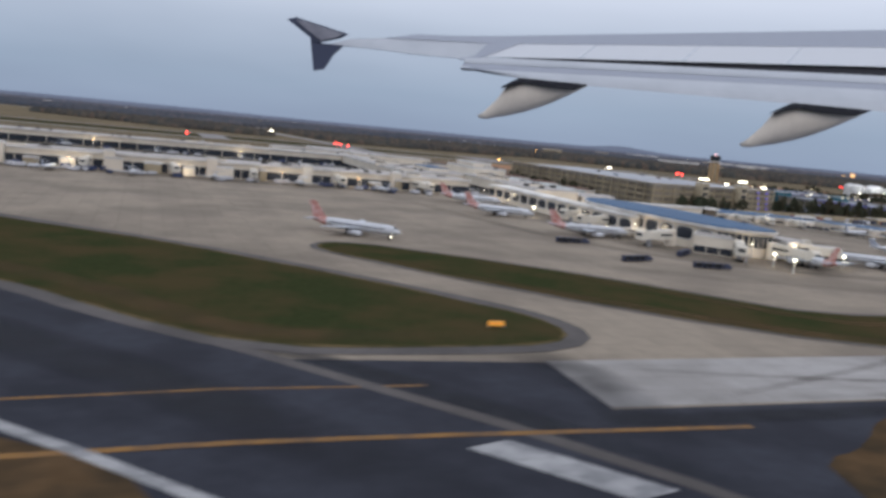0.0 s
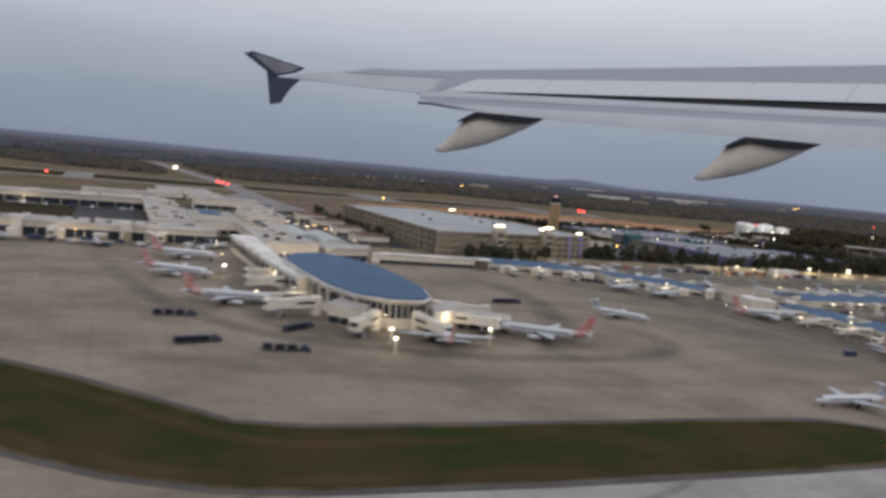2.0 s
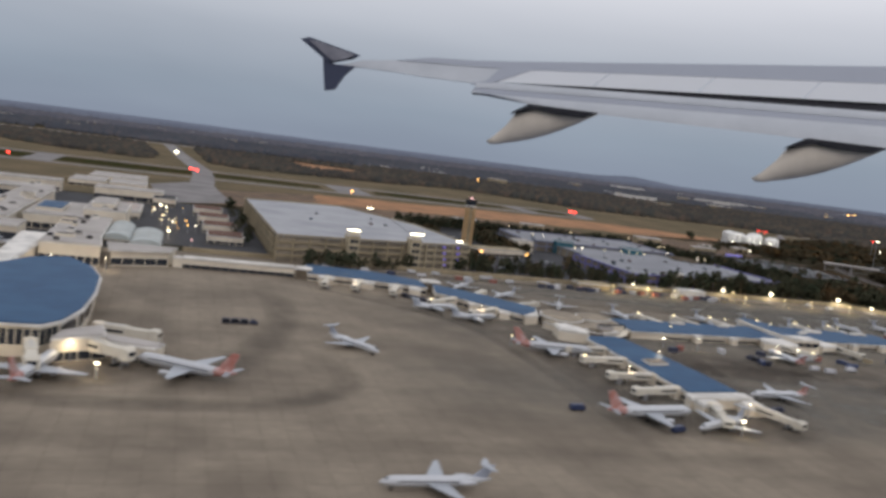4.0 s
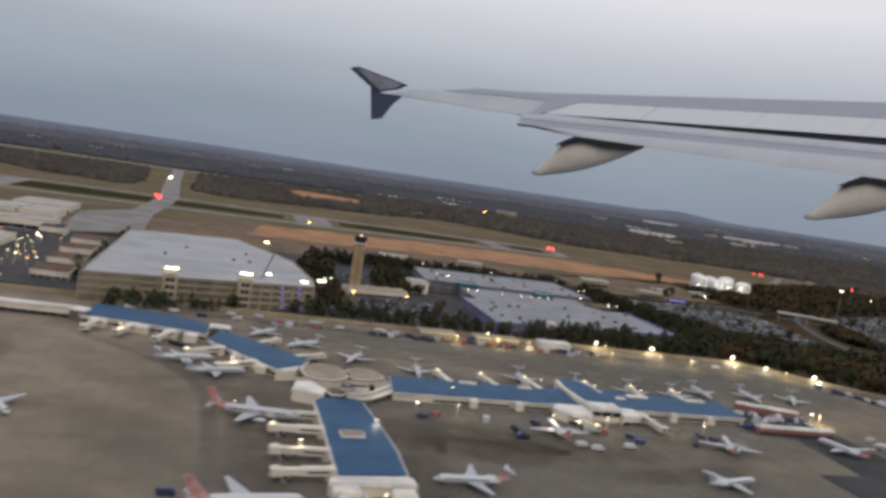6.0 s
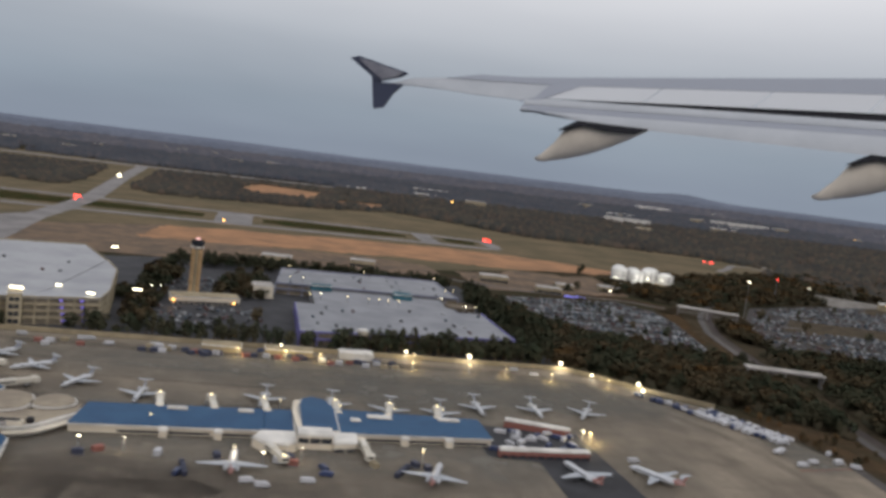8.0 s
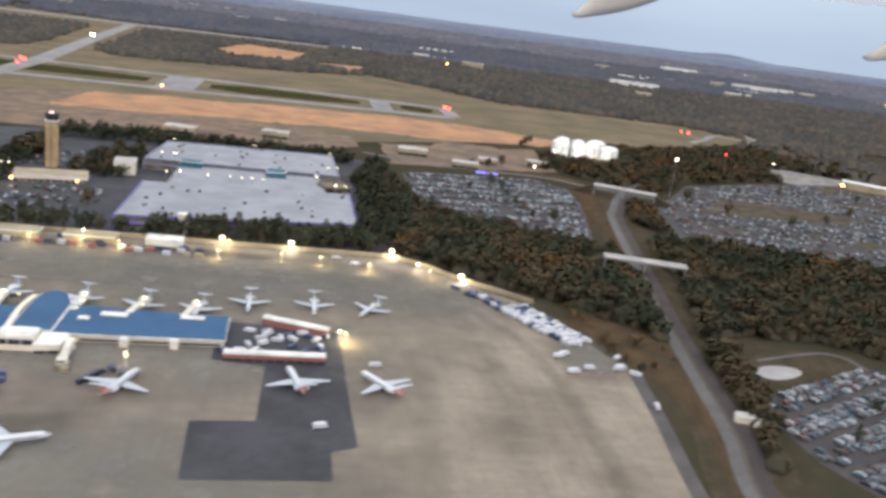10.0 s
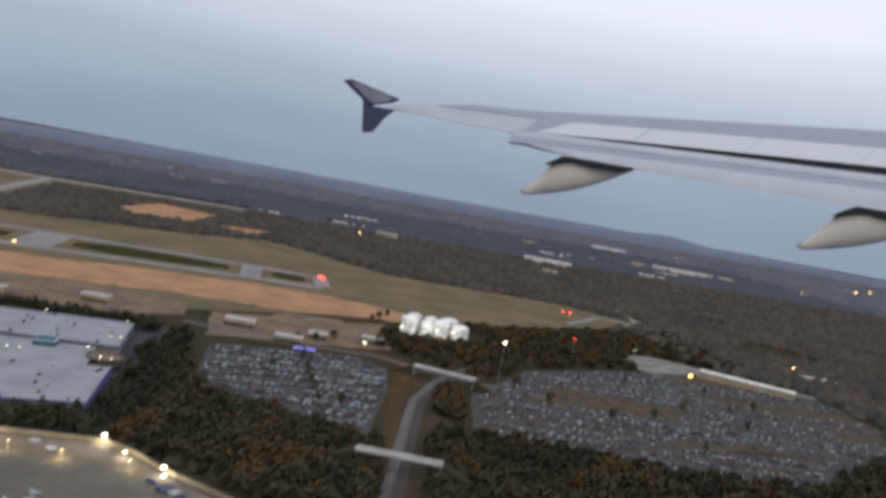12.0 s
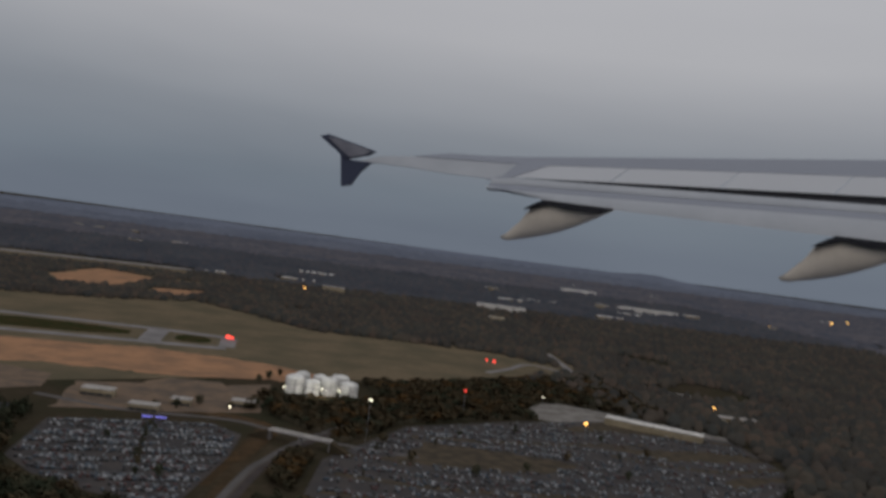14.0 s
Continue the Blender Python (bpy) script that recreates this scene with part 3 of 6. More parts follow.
setting("highway_median", ribbon(HIGHWAY, 0.8, 0.07, 0.12), MEDIAN, "brown median of the highway", "road")
LOT1 = [(422, 424), (421, 366), (436, 346), (456, 332), (488, 316), (504, 385), (508, 422), (494, 438), (461, 434)]
LOT2 = [(544, 392), (532, 331), (572, 324), (603, 312), (664, 310), (760, 372), (800, 430), (806, 500), (728, 525), (660, 500), (593, 466)]
LOT3 = [(484, 154), (483, 178), (494, 189), (506, 195), (521, 203), (531, 207.5), (544, 206), (549, 195), (558, 170), (554, 118), (500, 116)]
for lot in (LOT1, LOT2, LOT3):
    setting("car_park", Solid().prism(lot, 0.0, 0.035), LOTGREY, "grey asphalt car park", "car park")
LOTBARE = [[(570, 396), (650, 396), (674, 418), (640, 428), (600, 434)], [(700, 455), (740, 440), (800, 452), (800, 466), (740, 462)], [(690, 495), (740, 500), (790, 494), (770, 512), (728, 524)], [(620, 352), (690, 350), (720, 362), (640, 364)], [(745, 395), (790, 415), (795, 428), (750, 412)]]
for k, pts in enumerate(LOTBARE):
    setting("lot_verge", Solid().prism(ragged(pts, 6, 20.0 + k, 3.0), 0.0, 0.055), LOTDUST, "bare tan verge between car park rows", "earth")
for k, pts in enumerate(([(548, 372), (600, 362), (690, 366)], [(565, 400), (610, 405), (670, 412)], [(700, 440), (750, 425), (800, 440)], [(690, 490), (740, 500), (800, 490)], [(590, 445), (660, 452), (735, 470)], [(540, 348), (600, 338), (675, 332)])):
    setting("lot_strip", ribbon(curve(pts), 5.0, 0.02, 0.06), LOTDUST, "dusty strip between car park rows", "grass")
setting("approach_road", ribbon(curve([(405, 470), (450, 452), (500, 449), (522, 436), (560, 417), (590, 408)]), 4, 0.03, 0.06), HIGHWAYGREY, "grey road past the car parks", "road")
setting("approach_verge", ribbon(curve([(440, 462), (490, 458), (520, 440), (512, 400), (498, 345)]), 9, 0.0, 0.025), DRYDIRT, "bare orange-brown bank", "earth")
stain("bare_bank", curve([(440, 462), (490, 459), (518, 442), (512, 400), (498, 340)]), 13, 0.032, BANK, "bare orange-brown bank by the car park")
for n, (line, w) in enumerate((([(444, 244), (455, 224), (462, 206), (468, 186), (466, 160)], 13), ([(476, 232), (488, 272), (499, 320), (508, 370)], 7), ([(456, 120), (466, 160), (476, 200), (483, 232)], 9), ([(452, 236), (462, 226), (470, 216), (476, 206)], 12))):
    stain("bare_bank", curve(line), w, 0.036 + 0.004 * n, BANK, "bare orange-brown slope beside the woods")
SHEDYARD = [(671, 527), (700, 566), (716, 572), (748, 554), (810, 508), (796, 484), (728, 527), (700, 505)]
FORK = [(684, 672), (712, 706), (747, 746), (783, 711), (866, 662), (860, 647), (779, 695), (747, 729), (718, 694), (696, 666)]
FORKSTEM = [(785, 832), (800, 832), (792, 760), (785, 704), (771, 704), (777, 760)]
setting("shed_yard", Solid().prism(ragged(SHEDYARD, 2, 31.0), 0.0, 0.03), PALEYARD, "pale gravel yard round a long shed", "earth")
setting("dusty_lot", Solid().prism(ragged([(418, 446), (462, 452), (516, 468), (522, 544), (482, 524), (440, 516), (417, 505)], 3, 35.0), 0.02, 0.045), YARD, "dull pinkish-brown lot behind the car park", "earth")
setting("gravel_lot", Solid().prism(ragged([(438, 500), (463, 536), (492, 537), (500, 494), (470, 486)], 2.5, 33.0), 0.02, 0.055), YARD, "brown gravel lot behind the car park", "earth")
setting("field_road", ribbon(curve([(690, 672), (715, 700), (747, 738), (781, 703), (860, 655)]), 6, 0.02, 0.05), ROADGREY, "pale road at the edge of the woods", "road")
setting("field_road", ribbon(curve([(792, 825), (784, 760), (778, 706)]), 6, 0.02, 0.055), ROADGREY, "pale road that forks at the edge of the woods", "road")
CLEARING = [(586, 272), (605, 290), (614, 289), (603, 268), (601, 250), (586, 241), (589, 257)]
FORESTPATH = curve([(580, 276), (594, 266), (595, 251), (578, 224), (568, 206), (561, 187), (560, 168)])
setting("gravel_clearing", Solid().prism(ragged(CLEARING, 1.2, 37.0), 0.0, 0.025), HIGHWAYGREY, "grey gravel clearing in the woods", "earth")
stain("bare_bank", curve([(560, 212), (553, 198), (548, 184), (556, 160)]), 12, 0.05, BANK, "bare reddish earth beside the car park")
setting("knoll_path", ribbon(curve([(499, 208.5), (505.2, 211), (515.7, 214.9), (524.6, 216.9), (529.9, 213.3), (531, 207)]), 1.3, 0.04, 0.085), HIGHWAYGREY, "grey gravel path round the knoll", "path")
setting("forest_path", ribbon(FORESTPATH, 3, 0.0, 0.03), OLDASPHALT, "grey track through the woods", "road")
setting("clearing", Solid().prism(rounded([(485, 190), (497, 212), (518, 219), (535, 217), (528, 206), (508, 193)], 2), 0.0, 0.05), VERGE, "dull grassy knoll beside the car park", "grass")
setting("gravel_pad", Solid().prism(rounded([(492, 200), (497, 195), (508, 200), (509, 205), (500, 206)], 2), 0.05, 0.12), PALE, "small white gravel pad", "pavement")
setting("station_yard", Solid().prism([(185, 278), (420, 278), (404, 445), (250, 450), (185, 420)], 0.0, 0.025), PATCHING, "dark paved yard round the car parks", "pavement")
setting("landside_lot", Solid().prism([(140, 430), (174, 462), (168, 575), (150, 580), (130, 536)], 0.02, 0.062), ROADGREY, "grey paved stand behind the terminal roads", "pavement")
setting("landside_roads", Solid().prism([(60, 300), (178, 285), (176, 430), (60, 440)], 0.02, 0.045), PATCHING, "dark landside roads before the terminal", "road")


def bridge(line, label):
    (x0, y0), (x1, y1) = line
    d, turn = math.hypot(x1 - x0, y1 - y0), math.degrees(math.atan2(y1 - y0, x1 - x0))
    b = thing("road_bridge", label, "bridge", "bridges over the highway", (x0, y0, 0), turn)
    part("deck", Solid().box(0, d, -2.0, 2.0, 4.2, 4.8), ROADGREY, b)
    for y in (-2.0, 1.75):
        part("parapet", Solid().box(0, d, y, y + 0.25, 4.8, 5.3), TRIM, b)
    for x in (0.5, d / 2, d - 0.5):
        part("pier", Solid().box(x - 0.35, x + 0.35, -1.5, 1.5, 0, 4.2), ROADGREY, b)
    for x0, x1 in ((-11, 0), (d, d + 11)):
        lo, hi = (0.05, 4.75) if x0 < 0 else (4.75, 0.05)
        part("ramp", Solid().add([(x0, -2, 0), (x1, -2, 0), (x1, 2, 0), (x0, 2, 0), (x0, -2, lo), (x1, -2, hi), (x1, 2, hi), (x0, 2, lo)], [(3, 2, 1, 0), (4, 5, 6, 7), (0, 1, 5, 4), (1, 2, 6, 5), (2, 3, 7, 6), (3, 0, 4, 7)]), VERGE, b)


bridge(((480, 285.6), (508.5, 278.6)), "pale concrete road bridge over the highway")
bridge(((520.5, 419), (548.5, 404.6)), "pale concrete road bridge by the car parks")


# ---- distance: canopy of far woods and a low ridge ----
AIRFIELD = [(-900, 300), (-900, 1330), (-24, 1365), (126, 1340), (300, 1375), (410, 1370), (400, 1240), (450, 1060), (440, 945), (493, 883), (556, 806), (592, 794), (720, 790), (790, 720), (600, 540), (520, 470), (505, 300), (440, 300), (420, 200)]
COPSES = [[(173, 872), (160, 1210), (300, 1240), (430, 1230), (452, 1060), (430, 930), (360, 880), (241, 848), (200, 835)], [(-120, 1010), (-60, 1150), (32, 1170), (97, 1180), (112, 1000), (120, 916), (116, 832), (40, 850)], [(-520, 900), (-520, 1130), (-180, 1160), (-190, 940)], [(452, 930), (405, 965), (455, 1060), (560, 900), (500, 880)]]


def tufts(name, x0, x1, y0, y1, gap, wide, high, holes, label, material, seed, only=None, clear=None):
    """Woods far off: a low jagged crown for each tree, all in one mesh."""
    rng = random.Random(seed)
    s, up = Solid(), []
    y = y0
    while y < y1:
        x = x0 + rng.random() * gap
        while x < x1:
            px, py = x + rng.uniform(-0.5, 0.5) * gap, y + rng.uniform(-0.5, 0.5) * gap
            x += gap
            if noise.noise((px / 120, py / 120, seed)) < -0.5 or any(inside((px, py), h) for h in holes) or only and not any(inside((px, py), h) for h in only) or clear and not clear((px, py)):
                continue
            w, h, a = wide * rng.uniform(0.6, 1.25), high * rng.uniform(0.55, 1.2), rng.uniform(0, 6.28)
            ring = [(px + w * rng.uniform(0.7, 1.15) * math.cos(a + k * 1.2566), py + w * rng.uniform(0.7, 1.15) * math.sin(a + k * 1.2566), 0.35 * h * rng.uniform(0.6, 1.3)) for k in range(5)]
            mid = [(px + 0.6 * (q[0] - px), py + 0.6 * (q[1] - py), h * rng.uniform(0.7, 0.95)) for q in ring]
            base = [(px + 0.75 * (q[0] - px), py + 0.75 * (q[1] - py), -0.1) for q in ring]
            top = (px + rng.uniform(-0.2, 0.2) * w, py + rng.uniform(-0.2, 0.2) * w, h)
            f = []
            for k in range(5):
                n = (k + 1) % 5
                f += [(k, n, 5 + n, 5 + k), (5 + k, 5 + n, 10 + n, 10 + k), (10 + k, 10 + n, 15)]
            s.add(base + ring + mid + [top], f)
            for q in base + ring + mid + [top]:
                up.append(Vector((0.55 * (q[0] - px) / w, 0.55 * (q[1] - py) / w, 1.0)).normalized())
        y += gap * 0.87
    return tagged(new(name, s.mesh(name, material, normals=up)), label, "woods", kind="stuff")


tufts("far_woods", -700, 1500, 640, 1260, 7.5, 4.6, 7.0, (AIRFIELD, FORK, FORKSTEM), "dull brown autumn woods beyond the airfield", MIXWOOD, 3)
tufts("far_woods", -700, 1500, 1261, 1900, 12, 7.6, 8.5, (AIRFIELD,), "brown autumn woods far off, blued by painted haze", MIXFAR, 4)
tufts("far_copse", -520, 600, 830, 1250, 7.5, 4.8, 5.5, CLAYS, "dark brown copses on the airfield", MIXWOOD, 13, COPSES)
tufts("far_woods", 740, 1500, 150, 638, 7.5, 4.6, 6.8, (LOT2, SHEDYARD), "dull brown autumn woods beyond the car parks", MIXWOOD, 6)
# From here outward the canopy colours hold painted haze, stronger with distance.
tufts("far_woods", -2400, 3400, 1902, 2750, 19, 13, 9, (), "brown-grey woods in the distance, paled by painted haze", FARBLUE, 5)
tufts("far_woods", -2600, 3600, 2752, 3700, 30, 22, 12, (), "woods near the horizon painted hazy blue-grey", FARHAZE, 8)
tufts("far_woods", 1502, 3000, 300, 1900, 19, 13, 8, (), "brown woods in the distance, paled by painted haze", FARBLUE, 7)
tufts("far_woods", -2400, -702, 500, 1900, 19, 13, 8, (), "brown woods in the distance, paled by painted haze", FARBLUE, 9)
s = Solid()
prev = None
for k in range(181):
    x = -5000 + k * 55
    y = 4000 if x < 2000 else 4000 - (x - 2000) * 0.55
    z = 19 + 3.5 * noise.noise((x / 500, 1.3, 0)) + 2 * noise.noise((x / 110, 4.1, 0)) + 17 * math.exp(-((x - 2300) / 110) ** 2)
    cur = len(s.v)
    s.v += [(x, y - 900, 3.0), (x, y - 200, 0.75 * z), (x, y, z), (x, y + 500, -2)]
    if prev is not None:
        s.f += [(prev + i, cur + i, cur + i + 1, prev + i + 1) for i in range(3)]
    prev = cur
tagged(new("backdrop", s.mesh("backdrop", HILLS, True)), "low wooded ridge on the horizon, coloured blue-grey as by haze", "hills", kind="structure")


# ---- the wing of the aircraft that carries the camera ----
# It keeps its bearing all along the flight, so it hangs far off, where it barely shifts against the sky.
WING_AT = Vector((165, 0, 28)) + 4400 * Vector((math.sin(radians(28)), math.cos(radians(28)), 0))
wing = tagged(new("aircraft_wing"), "pale grey airliner wing with dark wingtip fence and flap fairings", "wing")
wing.matrix_world = pose(*WING_AT, 0, 0, -28)


def sheet(outline, thick=18, off=0.0, lean=0.9):
    """A plate of the wing: (span, height) corners; the wing's top slopes down towards the viewer."""
    s = Solid()
    n = len(outline)
    near = [(a, (b - 300) * lean - off, b) for a, b in outline]
    far = [(a, (b - 300) * lean - off + thick, b) for a, b in outline]
    faces = [tuple(range(n)), tuple(range(2 * n - 1, n - 1, -1))] + [(i, i + n, (i + 1) % n + n, (i + 1) % n) for i in range(n)]
    return s.add(near + far, faces)


def top_edge(a):
    return 600 + 0.105 * a


def slat_edge(a):
    return 537 + 0.078 * a


def gap_top(a):
    return 448 + 0.0615 * a


def gap_low(a):
    return 432 + 0.039 * a


part("outer_panel", sheet([(-1545, 404), (-1430, 446), (-1240, 470), (-1150, 470), (-660, 488), (-720, 401), (-800, 388), (-1070, 391), (-1230, 400), (-1425, 404), (-1545, 396)], 30), WINGSKIN, wing)
tops = [-1060, -850, -640, -350, 0, 400, 850, 1400, 1900, 2500]
part("leading_edge", sheet([(-1240, 469)] + [(a, top_edge(a) + (18 if a < -1000 else 4 if a < -800 else 0)) for a in tops] + [(a, slat_edge(a)) for a in tops[:1:-1]] + [(-700, 486)], 40, 4), WINGGREY, wing, "darker grey metal leading edge")
part("flap_side", sheet([(-670, 497), (-500, 502), (-690, 402), (-800, 378), (-815, 384), (-730, 410)], 25, 10), WINGGREY, wing)
for a0, a1, t0, t1 in ((-690, -186, -520, -106), (-178, 340, -98, 428), (348, 862, 436, 950), (870, 1400, 958, 1490), (1408, 2000, 1498, 2100), (2008, 2500, 2108, 2600)):
    part("spoiler_panel", sheet([(a0, gap_top(a0) + 3), (a1, gap_top(a1) + 3), (t1, slat_edge(t1) - 2), (t0, slat_edge(t0) - 2)], 14, 6), WINGPANEL, wing)
# Set-back sheet in near-black paints the shade inside the gap.
part("flap_cove", sheet([(-740, 402), (-180, gap_top(-180) + 4), (2500, gap_top(2500) + 4), (2500, gap_low(2500) - 4), (-180, gap_low(-180) - 2), (-740, 398)], 10, -14), SHADEGREY, wing, "dark sheet painted as the shade in the gap between spoilers and flap")


def strip(name, f0, f1, a0, bulge, material):
    s = Solid()
    rows = []
    for a in (a0, a0 + 60, -400, 0, 500, 1000, 1600, 2500):
        hi, lo = f0(a), f1(a)
        rows.append([(a, ((hi + (lo - hi) * k / 4) - 300) * 0.9 - bulge * math.sin(math.pi * (0.15 + 0.7 * k / 4)), hi + (lo - hi) * k / 4) for k in range(5)] + [(a, (lo - 300) * 0.9 + 40, lo + 6), (a, (hi - 300) * 0.9 + 40, hi - 6)])
    part(name, s.rings(rows), material, wing, smooth=False)


strip("flap_upper", gap_low, lambda a: 393 + 0.037 * a, -780, 12, WINGSKIN)
strip("flap_tab", lambda a: 393 + 0.037 * a, lambda a: 360 + 0.036 * a, -785, 4, WINGGREY)
strip("flap_lower", lambda a: 360 + 0.036 * a, lambda a: 296 + 60 * max(0, (-450 - a) / 400), -790, 16, WINGSKIN)


def fairing(shift, drop, big):
    s = Solid()
    rows = []
    for a_t, t, a_b, b in ((-130, 297, -128, 293), (-215, 298, -215, 240), (-300, 298, -300, 193), (-400, 298, -370, 160), (-460, 298, -430, 136), (-510, 275, -480, 120), (-540, 250, -520, 108), (-580, 185, -575, 95), (-640, 118, -620, 83), (-672, 95, -655, 82)):
        ring = []
        for k in range(12):
            u = 2 * math.pi * k / 12
            h = 0.5 + 0.5 * math.cos(u)
            a, z = a_b + (a_t - a_b) * h, b + (t - b) * h
            ring.append((shift + (a + 400) * big, -30 + 0.32 * (t - b) * math.sin(u), 298 + drop + (z - 298) * big))
        rows.append(ring)
    f = part("flap_track_fairing", s.rings(rows), FAIRING, wing, "beige canoe-shaped flap fairing", smooth=True)
    # Dark slab over the fairing's top imitates the shade under the wing.
    seal = [(-560, 245), (-520, 272), (-470, 301), (-400, 301), (-128, 298), (-190, 268), (-330, 268), (-440, 282), (-505, 262)]
    q = Solid()
    n = len(seal)
    pts = [(shift + (a + 400) * big, -95 + d, 298 + drop + (z - 298) * big) for d in (0, 60) for a, z in seal]
    q.add(pts, [tuple(range(n)), tuple(range(2 * n - 1, n - 1, -1))] + [(i, i + n, (i + 1) % n + n, (i + 1) % n) for i in range(n)])
    part("seal", q, SHADEGREY, f, "dark band that paints the wing's shade on the fairing")


fairing(-400, 0, 1.0)
fairing(940, -6, 1.06)
fence = part("wingtip_fence", sheet([(-1740, 508), (-1690, 522), (-1400, 456), (-1440, 430), (-1550, 399), (-1592, 410), (-1605, 424)], 20, 60, 0.2), NAVY, wing, "dark navy wingtip fence")
part("fence_face", sheet([(-1690, 506), (-1650, 506), (-1420, 453), (-1450, 432), (-1535, 408), (-1570, 428)], 6, 72, 0.2), FENCEGREY, fence)
part("lower_fence", sheet([(-1600, 412), (-1555, 404), (-1540, 396), (-1420, 394), (-1470, 339), (-1510, 262), (-1562, 250)], 20, 50, 0.2), NAVY, fence)


# ---- aircraft on the ground ----
def airliner(label, tail, at, turn, length=18.5, radius=0.95, span=17.0, tee=False, group="parked airliners"):
    a = thing("airliner", label, "airliner", group, (*at, 0.03), turn)
    L, r, zc = length, radius, radius * 1.75
    h = L / 2
    part("fuselage", Solid().tube([(h, 0, zc - 0.25 * r, 0.05, 0.05), (h - 0.03 * L, 0, zc - 0.15 * r, 0.5 * r, 0.45 * r), (h - 0.08 * L, 0, zc, 0.85 * r, 0.85 * r), (h - 0.14 * L, 0, zc, r, r), (-h + 0.32 * L, 0, zc, r, r), (-h + 0.15 * L, 0, zc + 0.2 * r, 0.65 * r, 0.7 * r), (-h, 0, zc + 0.5 * r, 0.12 * r, 0.15 * r)], 14), HULL, a, smooth=True)
    if tail is REDTAIL:
        part("tail_cone", Solid().tube([(-h + 0.2 * L, 0, zc + 0.13 * r, 0.78 * r, 0.82 * r), (-h + 0.15 * L, 0, zc + 0.2 * r, 0.68 * r, 0.73 * r), (-h - 0.02, 0, zc + 0.5 * r, 0.14 * r, 0.17 * r)], 14), REDTAIL, a, "red tail end", smooth=True)
    if not group:
        part("landing_light", Solid().turned([(0.06, 0.4 * r), (0.18, 0.55 * r), (0.06, 0.7 * r)], (h - 0.1 * L, 0), 8), LAMP, a, "glowing landing light")
    for side in (-1, 1):
        w = [(0.10 * L, 0.6 * r), (-0.10 * L, 0.6 * r), (-0.14 * L, 0.5 * span), (-0.10 * L, 0.5 * span)]
        z = zc - 0.4 * r
        s = Solid()
        pts = [(x, side * y, z + dz + 0.06 * y) for dz in (0, 0.05 * r + 0.09) for x, y in w]
        part("wing", s.add(pts, [(0, 1, 2, 3), (7, 6, 5, 4), (0, 4, 5, 1), (1, 5, 6, 2), (2, 6, 7, 3), (3, 7, 4, 0)]), ALU, a)
        tz = zc + (0.145 * L if tee else 0.5 * r)
        w = [(-h + 0.11 * L, 0), (-h + 0.03 * L, 0), (-h + 0.005 * L, 0.17 * span), (-h + 0.04 * L, 0.17 * span)]
        pts = [(x, side * y, tz + dz) for dz in (0, 0.12) for x, y in w]
        part("tailplane", Solid().add(pts, [(0, 1, 2, 3), (7, 6, 5, 4), (0, 4, 5, 1), (1, 5, 6, 2), (2, 6, 7, 3), (3, 7, 4, 0)]), ALU, a)
        ex, ey, ez = (-h + 0.22 * L, 1.55 * r, zc + 0.3 * r) if tee else (0.06 * L, 0.34 * span * 0.5, zc - 0.95 * r)
        part("engine", Solid().tube([(ex + 0.09 * L, side * ey, ez, 0.42 * r, 0.42 * r), (ex + 0.04 * L, side * ey, ez, 0.52 * r, 0.52 * r), (ex - 0.06 * L, side * ey, ez, 0.36 * r, 0.36 * r)], 10), HULL, a, smooth=True)
        part("main_wheel", Solid().tube([(-0.06 * L - 0.3, side * 0.9 * r, 0.32, 0.12, 0.05), (-0.06 * L - 0.2, side * 0.9 * r, 0.32, 0.14, 0.3), (-0.06 * L + 0.2, side * 0.9 * r, 0.32, 0.14, 0.3), (-0.06 * L + 0.3, side * 0.9 * r, 0.32, 0.12, 0.05)], 8), RUBBER, a)
        part("main_strut", Solid().box(-0.06 * L - 0.08, -0.06 * L + 0.08, side * 0.9 * r - 0.08, side * 0.9 * r + 0.08, 0.4, zc), STEEL, a)
        part("window_band", Solid().box(-h + 0.25 * L, h - 0.15 * L, side * 0.985 * r - 0.02, side * 0.985 * r + 0.02, zc + 0.12 * r, zc + 0.3 * r), GLASS, a)
    tall = 0.15 if tee else 0.2
    fin = [(-h + 0.19 * L, zc + 0.6 * r), (-h + 0.04 * L, zc + 0.6 * r), (-h - 0.02 * L, zc + tall * L), (-h + 0.05 * L, zc + tall * L)]
    pts = [(x, y, z) for y in (-0.09, 0.09) for x, z in fin]
    part("tail_fin", Solid().add(pts, [(0, 1, 2, 3), (7, 6, 5, 4), (0, 4, 5, 1), (1, 5, 6, 2), (2, 6, 7, 3), (3, 7, 4, 0)]), tail, a)
    part("nose_gear", Solid().box(h - 0.12 * L, h - 0.1 * L, -0.1, 0.1, 0.0, zc - 0.5 * r), RUBBER, a)
    part("cockpit_glass", Solid().tube([(h - 0.068 * L, 0, zc + 0.33 * r, 0.62 * r, 0.44 * r), (h - 0.045 * L, 0, zc + 0.2 * r, 0.45 * r, 0.28 * r)], 10), GLASS, a)
    return a


JET_BIG = [(88, 204, -34), (96, 170, -15), (92, 235, -23), (151, 141, 147), (129, 137, 78), (229, 126, 8), (230, 170, -8)]
JET_SMALL = [(183.6, 165, -56), (181, 96, 180), (241, 122, 205), (221.5, 200, 18), (213.8, 209.6, 20), (286, 121, 300), (302, 124, 300), (325, 149, 20)]
JET_EAST = [(297, 175, 88), (339, 173, 70), (374, 178, 106), (392.5, 178.5, 126), (268, 141, 182)]
